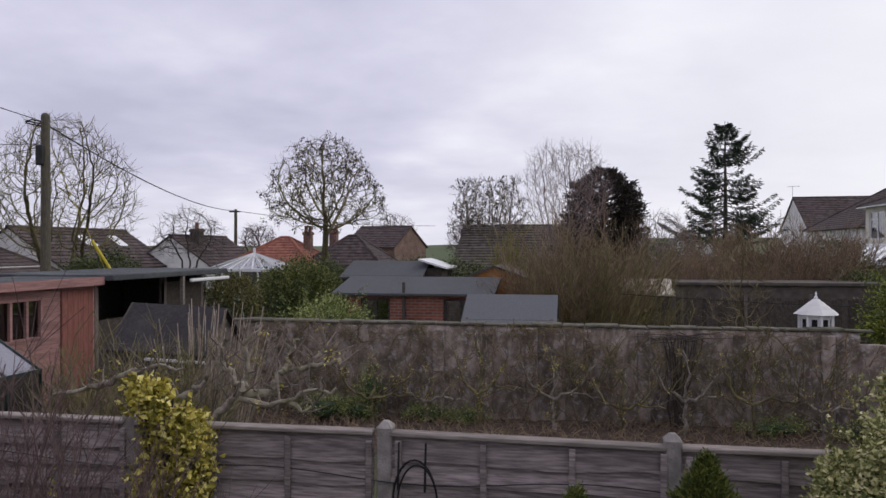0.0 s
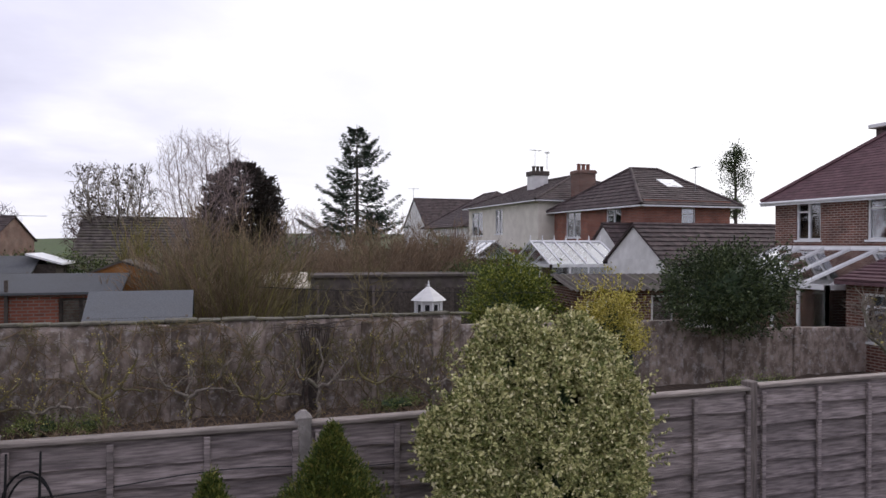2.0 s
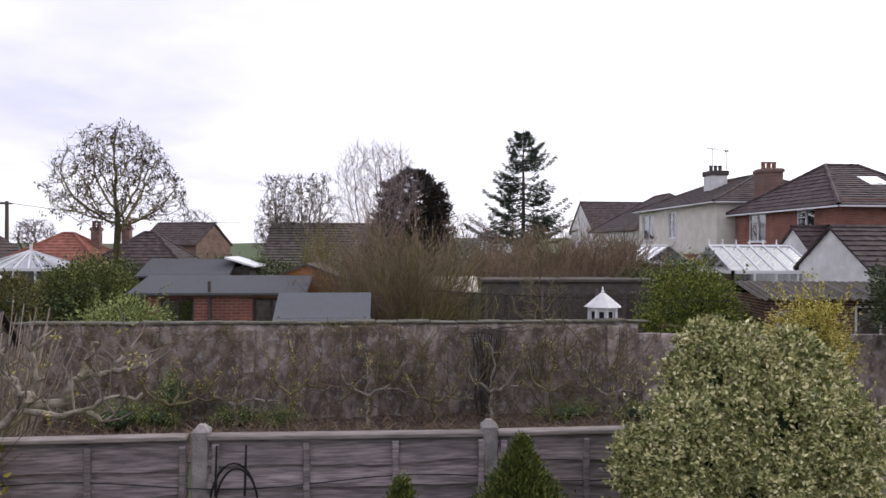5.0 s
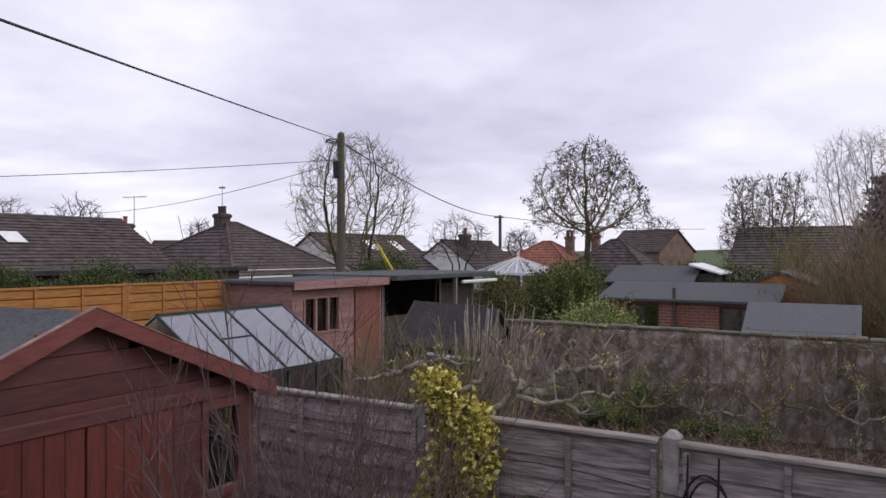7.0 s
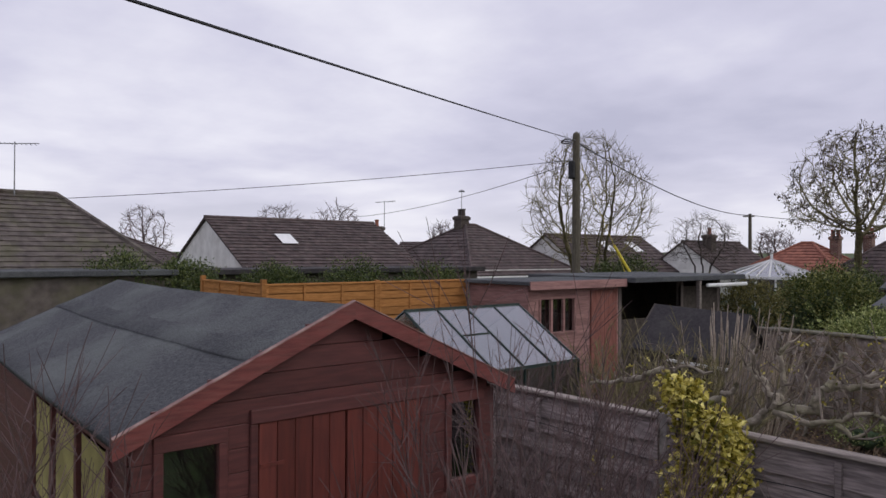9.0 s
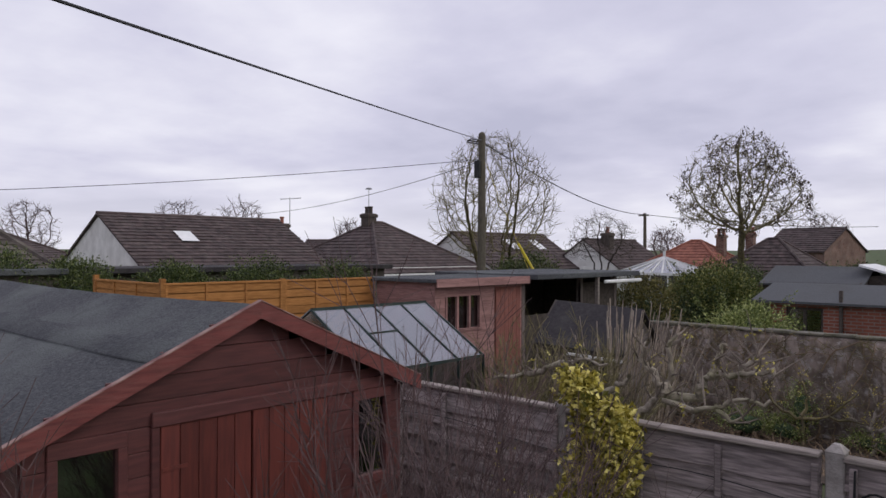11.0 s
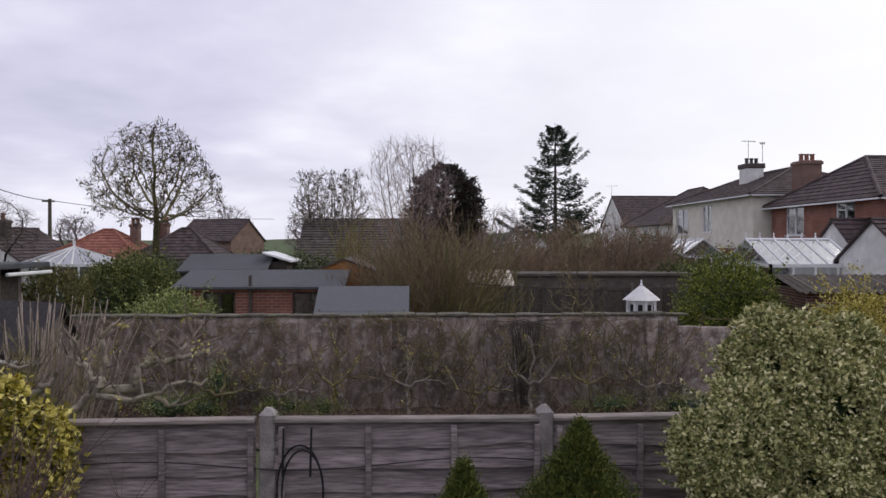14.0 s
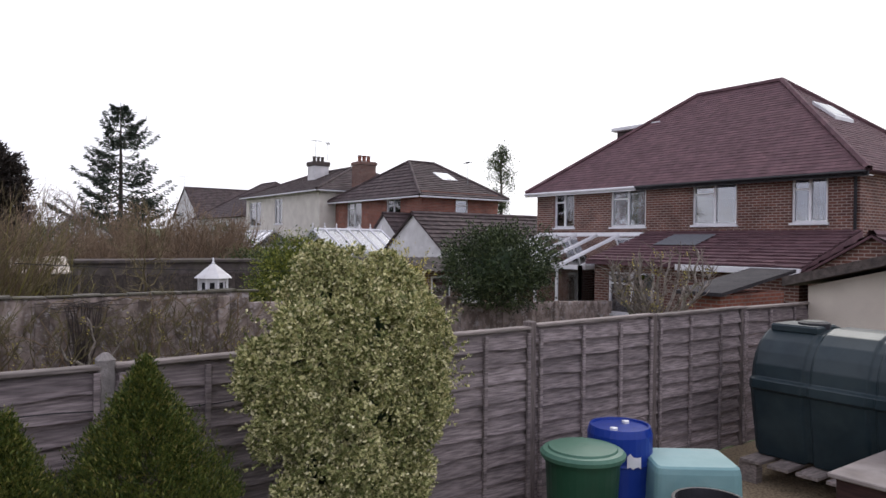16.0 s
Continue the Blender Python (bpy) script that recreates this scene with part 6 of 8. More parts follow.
def fence_bits():
    """Old hose loops and cable strung along the fence."""
    h = thing("hose_coil", pose(-1.7, 4.44, 1.28), "black hose looped over the fence post", "hose")
    for k, (w, ht, dx) in enumerate(((0.15, 0.3, 0.0), (0.135, 0.27, 0.02))):
        sh = Sheet()
        pts = [Vector((dx - w, -0.02 * k, -0.5))] + [Vector((dx + w * math.cos(3.1416 - 3.1416 * i / 14), -0.02 - 0.012 * k, ht * math.sin(3.1416 * i / 14))) for i in range(15)] + [Vector((dx + w, -0.02 * k, -0.5))]
        sh.tube(pts, [0.0068] * len(pts), 6)
        part("loop", sh.make("loop"), M_dark, h)
    for k, dx in enumerate((-0.11, 0.07)):
        sh = Sheet()
        sh.tube([Vector((dx, -0.04, 0.1)), Vector((dx + 0.01, -0.05, 0.42))], [0.009, 0.007], 5)
        part("stake", sh.make("stake"), M_black, h)
    rng = random.Random(12)
    sh = Sheet()
    pts = [Vector((-5.6 + i * 0.25, 4.48, 1.43 + 0.035 * math.sin(i * 0.7))) for i in range(29)]
    sh.tube(pts, [0.005] * len(pts), 4)
    tagged(part("fence_cable", sh.make("fence_cable"), M_black), "thin black cable strung along the fence", "cable")
    bed = Sheet()
    nx, ny = 90, 14
    for i in range(nx + 1):
        for j in range(ny + 1):
            x, y = -9.5 + 27 * i / nx, 10.4 + 2.6 * j / ny
            bed.v.append((x, y, ground_z(x, y) + 0.035 + 0.05 * noise.noise((x * 2.2, y * 2.2, 1)) + 0.02 * noise.noise((x * 7, y * 7, 2))))
    for i in range(nx):
        for j in range(ny):
            a = i * (ny + 1) + j
            bed.f.append((a, a + ny + 1, a + ny + 2, a + 1))
    tagged(part("flower_bed", bed.make("flower_bed"), M_soil), "bare brown soil bed at the foot of the wall", "soil", kind="structure")
    gr = Sheet()
    for i in range(16):
        for j in range(16):
            x, y = 2.6 + 6.2 * i / 15, -1.5 + 6.0 * j / 15
            gr.v.append((x, y, ground_z(x, y) + 0.02))
    for i in range(15):
        for j in range(15):
            a = i * 16 + j
            gr.f.append((a, a + 16, a + 17, a + 1))
    m = mat("yellowish_gravel", (0.34, 0.27, 0.17), (0.16, 0.12, 0.075), scale=38, bump=1.0, bump_scale=45, rand=0)
    tagged(part("gravel", gr.make("gravel"), m), "yellowish gravel with fallen leaves", "gravel", kind="structure")


fence_bits()

# ---------- plants ----------
def crown_tree(x, y, z, label, seed, trunk_top, envelope, count, step=0.3, bark=None, tip=0.012, lift=0.12, stems=1, spread=0.4, leaf=None, twig=0.35, name="tree", power=2.35, thick=1.0):
    """A bare tree whose branches grow towards points scattered through its crown; envelope(u) gives the crown's radius and height for u from 0 to 1."""
    rs = np.random.default_rng(seed)
    goals = []
    while len(goals) < count:
        u, a, k = rs.random(), rs.random() * 6.2832, math.sqrt(rs.random())
        r, h = envelope(u)
        if rs.random() > (r / 3.6) ** 1.2 + 0.12:
            continue
        k = k ** 0.7
        dent = 1 + 0.16 * noise.noise((math.cos(a) * 1.6, math.sin(a) * 1.6, u * 3 + seed))
        goals.append((math.cos(a) * r * k * dent, math.sin(a) * r * k * dent, h))
    goals = np.array(goals)
    nodes, parent = [], []
    for s in range(stems):
        a = 6.2832 * s / stems + rs.normal(0, 0.3)
        n = max(2, int(trunk_top / step))
        last = -1
        for i in range(n + 1):
            f = i / n
            out = (spread * f ** 1.3 if stems > 1 else 0.0)
            nodes.append((math.cos(a) * (0.08 + out) * (stems > 1) + rs.normal(0, 0.02), math.sin(a) * (0.08 + out) * (stems > 1) + rs.normal(0, 0.02), trunk_top * f))
            parent.append(last)
            last = len(nodes) - 1
    alive = np.ones(len(goals), bool)
    near_d, near_i = np.full(len(goals), 1e9), np.zeros(len(goals), int)
    fresh = 0
    for _ in range(90):
        pts = np.array(nodes)
        for i in range(fresh, len(nodes)):
            d = np.linalg.norm(goals - pts[i], axis=1)
            better = d < near_d
            near_d[better], near_i[better] = d[better], i
        fresh = len(nodes)
        alive &= near_d > step * 0.85
        if not alive.any() or len(nodes) > 5200:
            break
        pull = {}
        for g in np.nonzero(alive)[0]:
            v = goals[g] - pts[near_i[g]]
            pull.setdefault(int(near_i[g]), []).append(v / np.linalg.norm(v))
        for i, vs in pull.items():
            d = np.sum(vs, axis=0) / len(vs) + rs.normal(0, 0.11, 3)
            d[2] += lift
            d /= max(1e-6, np.linalg.norm(d))
            nodes.append(tuple(pts[i] + d * step))
            parent.append(i)
    m = len(nodes)
    kids = [[] for _ in range(m)]
    for i, p in enumerate(parent):
        if p >= 0:
            kids[p].append(i)
    rad = [0.0] * m
    for i in range(m - 1, -1, -1):
        rad[i] = tip if not kids[i] else sum(rad[k] ** power for k in kids[i]) ** (1 / power)
    th = thing(name, pose(x, y, z), label, "tree")
    parts = {"trunk": Sheet(), "limb": Sheet(), "crown": Sheet()}
    rng = random.Random(seed)
    big = max(rad)
    tips = []
    for i in range(m):
        if parent[i] >= 0 and (len(kids[parent[i]]) < 2 or kids[parent[i]][0] == i) and parent[parent[i]] >= 0:
            continue
        run, j = ([parent[i]] if parent[i] >= 0 else []), i
        while True:
            run.append(j)
            if not kids[j]:
                break
            j = kids[j][0]
        if len(run) < 2:
            continue
        pv = [Vector(nodes[k]) for k in run]
        rr = [min(rad[k], rad[run[1]] * 1.05) * thick for k in run]
        where = "trunk" if rr[0] > big * 0.6 * thick else ("limb" if rr[0] > tip * 3.2 * thick else "crown")
        parts[where].tube(pv, rr, 7 if where == "trunk" else (5 if where == "limb" else 3))
    for i in range(m):
        if rad[i] > tip * 2.2 or parent[i] < 0:
            continue
        p = Vector(nodes[i])
        d0 = (p - Vector(nodes[parent[i]])).normalized()
        for _ in range(2 if kids[i] else 3):
            d = (d0 + Vector((rng.gauss(0, 0.5), rng.gauss(0, 0.5), rng.gauss(lift, 0.35)))).normalized()
            L = twig * rng.uniform(0.5, 1.3)
            q = p + d * L * 0.55
            e = q + (d + Vector((rng.gauss(0, 0.3), rng.gauss(0, 0.3), 0.25))).normalized() * L * 0.45
            parts["crown"].tube([p, q, e], [tip * 0.75, tip * 0.6, tip * 0.4], 3)
            tips.append(e)
    for nm, sh in parts.items():
        if sh.v:
            tagged(part(nm, sh.make(nm), bark or M_barkgrey, th), kind="stuff" if nm == "crown" else "")
    if leaf:
        material, size, share, nm = leaf
        ls = Sheet()
        for e in tips:
            if rng.random() > share:
                continue
            for _ in range(9):
                ls.leaf(e + Vector((rng.gauss(0, size * 0.5), rng.gauss(0, size * 0.5), rng.gauss(-size * 0.5, size * 0.6))), Vector((rng.gauss(0, 0.6), rng.gauss(0, 0.6), -1)), size * rng.uniform(0.6, 1.1), 0.45, rng)
        tagged(part(nm, ls.make(nm), material, th), kind="stuff")
    return th


def vari_mat(name, stops):
    """A leaf whose tone is picked leaf by leaf."""
    m = bpy.data.materials.new(name)
    m.use_nodes = True
    n, l = m.node_tree.nodes, m.node_tree.links
    geo = n.new("ShaderNodeNewGeometry")
    cr = n.new("ShaderNodeValToRGB")
    cr.color_ramp.elements[0].position, cr.color_ramp.elements[0].color = stops[0][0], (*stops[0][1], 1)
    cr.color_ramp.elements[1].position, cr.color_ramp.elements[1].color = stops[-1][0], (*stops[-1][1], 1)
    for p, c in stops[1:-1]:
        cr.color_ramp.elements.new(p).color = (*c, 1)
    l.new(geo.outputs["Random Per Island"], cr.inputs[0])
    tc = n.new("ShaderNodeTexCoord")
    ns = n.new("ShaderNodeTexNoise")
    ns.inputs["Scale"].default_value = 60
    l.new(tc.outputs["Object"], ns.inputs["Vector"])
    mr = n.new("ShaderNodeMapRange")
    mr.inputs[3].default_value, mr.inputs[4].default_value = 0.7, 1.3
    l.new(ns.outputs["Fac"], mr.inputs[0])
    hs = n.new("ShaderNodeHueSaturation")
    l.new(mr.outputs[0], hs.inputs["Value"])
    l.new(cr.outputs[0], hs.inputs["Color"])
    b = n["Principled BSDF"]
    l.new(hs.outputs[0], b.inputs["Base Color"])
    b.inputs["Roughness"].default_value = 0.5
    b.inputs["Specular IOR Level"].default_value = 0.3
    return m


M_vari = vari_mat("variegated_leaves", [(0.0, (0.09, 0.11, 0.03)), (0.3, (0.22, 0.235, 0.08)), (0.58, (0.41, 0.40, 0.17)), (0.82, (0.64, 0.59, 0.30)), (1.0, (0.80, 0.73, 0.46))])
M_vyellow = vari_mat("gold_edged_leaves", [(0.0, (0.09, 0.10, 0.02)), (0.25, (0.32, 0.27, 0.035)), (0.6, (0.54, 0.46, 0.10)), (1.0, (0.70, 0.62, 0.22))])
M_ivy = vari_mat("ivy_leaves", [(0.0, (0.018, 0.03, 0.014)), (0.5, (0.05, 0.072, 0.028)), (1.0, (0.12, 0.15, 0.06))])
M_laurel = vari_mat("laurel_leaves", [(0.0, (0.03, 0.048, 0.014)), (0.45, (0.085, 0.108, 0.026)), (0.8, (0.175, 0.185, 0.048)), (1.0, (0.29, 0.28, 0.09))])
M_lime = vari_mat("lime_leaves", [(0.0, (0.06, 0.095, 0.025)), (0.4, (0.17, 0.21, 0.055)), (0.8, (0.34, 0.38, 0.13)), (1.0, (0.48, 0.49, 0.22))])
M_thu = vari_mat("thuja_sprays", [(0.0, (0.03, 0.05, 0.013)), (0.45, (0.085, 0.115, 0.024)), (0.8, (0.16, 0.178, 0.038)), (1.0, (0.25, 0.21, 0.06))])
M_spr = vari_mat("spruce_sprays", [(0.0, (0.010, 0.018, 0.012)), (0.6, (0.03, 0.05, 0.03)), (1.0, (0.075, 0.10, 0.06))])
M_bright = vari_mat("bright_laurel_leaves", [(0.0, (0.04, 0.062, 0.014)), (0.45, (0.12, 0.155, 0.024)), (0.8, (0.24, 0.265, 0.042)), (1.0, (0.42, 0.41, 0.08))])
M_olivehedge = vari_mat("olive_yellow_leaves", [(0.0, (0.05, 0.05, 0.018)), (0.5, (0.13, 0.12, 0.035)), (1.0, (0.24, 0.21, 0.07))])
M_hedge = vari_mat("hedge_leaves", [(0.0, (0.02, 0.035, 0.012)), (0.5, (0.06, 0.085, 0.022)), (1.0, (0.14, 0.16, 0.05))])


def bush(x, y, z, rx, ry, rz, count, size, material, label, seed, bumps=0.25, freq=1.6, name="shrub", low=-0.75, sprigs=0, wide=0.5, droop=0.0, flat=1.0, category="shrub"):
    """A leafy shrub: stems, and leaves in clumps over an uneven shell."""
    rng = random.Random(seed)
    th = thing(name, pose(x, y, z), label, category)
    st = Sheet()
    for i in range(9):
        a = rng.uniform(0, 6.283)
        e = Vector((math.cos(a) * rx * 0.6, math.sin(a) * ry * 0.6, rz * rng.uniform(0.7, 1.5)))
        st.tube([Vector((0.05 * math.cos(a), 0.05 * math.sin(a), 0)), e * 0.5 + Vector((0, 0, 0.1 * rz)), e], [0.03 * rz, 0.02 * rz, 0.008 * rz], 5)
    tagged(part("stem", st.make("stem"), M_barkdark, th), kind="stuff")
    # solid dark core, stops see-through and stands in for shade between the leaves
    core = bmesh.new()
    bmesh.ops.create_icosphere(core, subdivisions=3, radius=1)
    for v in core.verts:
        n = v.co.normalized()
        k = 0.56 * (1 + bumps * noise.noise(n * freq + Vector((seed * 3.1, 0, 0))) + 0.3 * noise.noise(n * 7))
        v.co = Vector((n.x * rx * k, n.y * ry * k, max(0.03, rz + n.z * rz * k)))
    part("inner_foliage", core, M_coreshade, th)
    sh = Sheet()
    clumps = max(30, count // 26)
    for c in range(clumps):
        u = rng.uniform(low, 1.0)
        a = rng.uniform(0, 6.283)
        h = math.sqrt(max(0.0, 1 - u * u))
        n = Vector((h * math.cos(a), h * math.sin(a), u))
        k = 1 + bumps * noise.noise(n * freq + Vector((seed * 3.1, 0, 0))) + 0.5 * bumps * noise.noise(n * freq * 3 + Vector((0, seed, 0)))
        k *= rng.choice((1.0, 1.0, 0.97, 0.9, 0.78, 0.62))
        cen = Vector((n.x * rx * k, n.y * ry * k, rz + n.z * rz * k))
        if cen.z < 0.02:
            continue
        spread = size * rng.uniform(1.1, 2.2)
        for _ in range(count // clumps):
            o = Vector((rng.gauss(0, spread), rng.gauss(0, spread), rng.gauss(0, spread * 0.8)))
            d = n + Vector((rng.gauss(0, 0.7), rng.gauss(0, 0.7), rng.gauss(0.15 - droop, 0.6)))
            sh.leaf(cen + o, d, size * rng.uniform(0.6, 1.25), wide, rng)
    for _ in range(sprigs):
        a = rng.uniform(0, 6.283)
        n = Vector((math.cos(a) * 0.8, math.sin(a) * 0.8, rng.uniform(0.1, 0.9)))
        p = Vector((n.x * rx, n.y * ry, rz + n.z * rz))
        d = (n + Vector((0, 0, 0.5))).normalized()
        for i in range(14):
            q = p + d * (i * size * 0.6) + Vector((rng.gauss(0, size * 0.25), rng.gauss(0, size * 0.25), rng.gauss(0, size * 0.25)))
            for _ in range(2):
                sh.leaf(q, d + Vector((rng.gauss(0, 0.8), rng.gauss(0, 0.8), rng.gauss(0, 0.8))), size * rng.uniform(0.6, 1.1), wide, rng)
    tagged(part("foliage", sh.make("foliage"), material, th), kind="stuff")
    return th


def spruce(x, y, z, height, radius, label, seed, clear=0.25, name="spruce_tree"):
    rng = random.Random(seed)
    th = thing(name, pose(x, y, z), label, "tree")
    tr = Sheet()
    tr.tube([Vector((0, 0, 0)), Vector((0.03, 0, height * 0.5)), Vector((0, 0, height))], [height * 0.016, height * 0.011, 0.015], 8)
    limbs, sh = Sheet(), Sheet()
    h = clear * height
    while h < height * 0.985:
        k = (h / height - clear) / (1 - clear)
        reach = radius * (1 - k) ** 0.74 * (0.88 + 0.12 * math.sin(k * 34)) + 0.1
        for b in range(rng.randint(6, 9)):
            a = rng.uniform(0, 6.283)
            L = reach * rng.uniform(0.55, 1.1)
            up = 0.25 if k > 0.6 else rng.uniform(-0.18, 0.1)
            pts = [Vector((0, 0, h))]
            for i in range(1, 6):
                f = i / 5
                pts.append(Vector((math.cos(a) * L * f, math.sin(a) * L * f, h + L * (up * f + 0.22 * f * f) - 0.12 * L * math.sin(f * 3.14))))
            limbs.tube(pts, [0.028 * (1 - 0.17 * i) for i in range(6)], 4)
            n = int(24 + 105 * L / radius)
            for _ in range(n):
                f = rng.uniform(0.2, 1.0) ** 0.8
                i = min(4, int(f * 5))
                q = pts[i].lerp(pts[i + 1], f * 5 - i)
                side = Vector((-math.sin(a), math.cos(a), 0)) * rng.choice((-1, 1))
                w = L * 0.26 * (1.15 - f)
                q = q + side * rng.uniform(0, w) + Vector((0, 0, rng.gauss(-0.05, 0.05)))
                d = Vector((math.cos(a), math.sin(a), 0)) * 0.8 + side * 0.8 + Vector((0, 0, rng.gauss(-0.25, 0.3)))
                sh.leaf(q, d, rng.uniform(0.14, 0.34), 0.24, rng)
        h += height * rng.uniform(0.022, 0.038)
    part("trunk", tr.make("trunk"), M_barkdark, th)
    part("limb", limbs.make("limb"), M_barkdark, th)
    tagged(part("needle_mass", sh.make("needle_mass"), M_spr, th), kind="stuff")
    return th


def thuja(x, y, z, height, radius, seed, label):
    rng = random.Random(seed)
    th = thing("conifer_shrub", pose(x, y, z), label, "shrub")
    st = Sheet()
    st.tube([Vector((0, 0, 0)), Vector((0, 0, height * 0.8))], [0.04, 0.01], 6)
    part("trunk", st.make("trunk"), M_barkdark, th)
    sh = Sheet()
    for c in range(1500):
        k = rng.random() ** 0.8
        h = height * (0.04 + 0.94 * k)
        r = radius * min(1.5, ((1 - k) * height / 0.6) ** 1.15) * rng.choice((1.05, 1.0, 0.9, 0.78, 0.66))
        a = rng.uniform(0, 6.283)
        r *= 1 + 0.42 * noise.noise((math.cos(a) * 2.5, math.sin(a) * 2.5 + seed, h * 4.5))
        n = Vector((math.cos(a), math.sin(a), 0))
        base = n * (r * 0.82) + Vector((0, 0, h - 0.06))
        fan = min(1.0, 0.12 + (1 - k) * 4)
        for _ in range(48):
            t = rng.uniform(0, 1)
            q = base + Vector((n.x * 0.08 * t * fan, n.y * 0.08 * t * fan, 0.14 * t)) + Vector((rng.gauss(0, 0.018), rng.gauss(0, 0.018), rng.gauss(0, 0.02)))
            sh.leaf(q, n * 0.7 + Vector((rng.gauss(0, 0.5), rng.gauss(0, 0.5), 1.1)), rng.uniform(0.014, 0.034), 0.4, rng)
    tagged(part("spray_mass", sh.make("spray_mass"), M_thu, th), kind="stuff")
    return th


def coppice(x, y, z, height, radius, stems, label, seed, m, lean=0.32, twigs=5, rmin=0.006, name="shrub", base=0.4, thick=0.02, second=None, wob=0.05):
    """Many straight shoots from one stool, forking into fine twigs; the twigs may have a colour of their own."""
    rng = random.Random(seed)
    th = thing(name, pose(x, y, z), label, "shrub")
    low, fine = Sheet(), Sheet()
    for s in range(stems):
        a, k = rng.uniform(0, 6.283), rng.random() ** 0.6
        p = Vector((math.cos(a) * base * k, math.sin(a) * base * k, 0))
        d = Vector((math.cos(a) * lean * k, math.sin(a) * lean * k, 1)).normalized()
        H = height * rng.uniform(0.6, 1.05) * (1 - 0.25 * k)
        pts = [p]
        for i in range(6):
            d = (d + Vector((rng.gauss(0, wob), rng.gauss(0, wob), 0.02))).normalized()
            pts.append(pts[-1] + d * H / 6)
        r0 = thick * rng.uniform(0.6, 1.2)
        low.tube(pts, [max(rmin, r0 * (1 - 0.14 * i)) for i in range(7)], 4)
        for t in range(twigs):
            f = rng.uniform(0.3, 0.97)
            i = min(5, int(f * 6))
            q = pts[i].lerp(pts[i + 1], f * 6 - i)
            td = (d + Vector((rng.gauss(0, 0.42), rng.gauss(0, 0.42), rng.gauss(0.1, 0.25)))).normalized()
            L = H * rng.uniform(0.12, 0.3)
            mid_p = q + td * L * 0.5 + Vector((rng.gauss(0, 0.02), rng.gauss(0, 0.02), 0.02))
            end = mid_p + (td + Vector((rng.gauss(0, 0.25), rng.gauss(0, 0.25), 0.12))) * L * 0.5
            fine.tube([q, mid_p, end], [rmin, rmin * 0.85, rmin * 0.6], 3)
            for _ in range(2):
                g = (td + Vector((rng.gauss(0, 0.5), rng.gauss(0, 0.5), rng.gauss(0.1, 0.3)))).normalized()
                fine.tube([mid_p, mid_p + g * L * 0.4], [rmin * 0.75, rmin * 0.5], 3)
    tagged(part("shoot_mass", low.make("shoot_mass"), m, th), kind="stuff")
    tagged(part("twig_mass", fine.make("twig_mass"), second or m, th), kind="stuff")
    return th


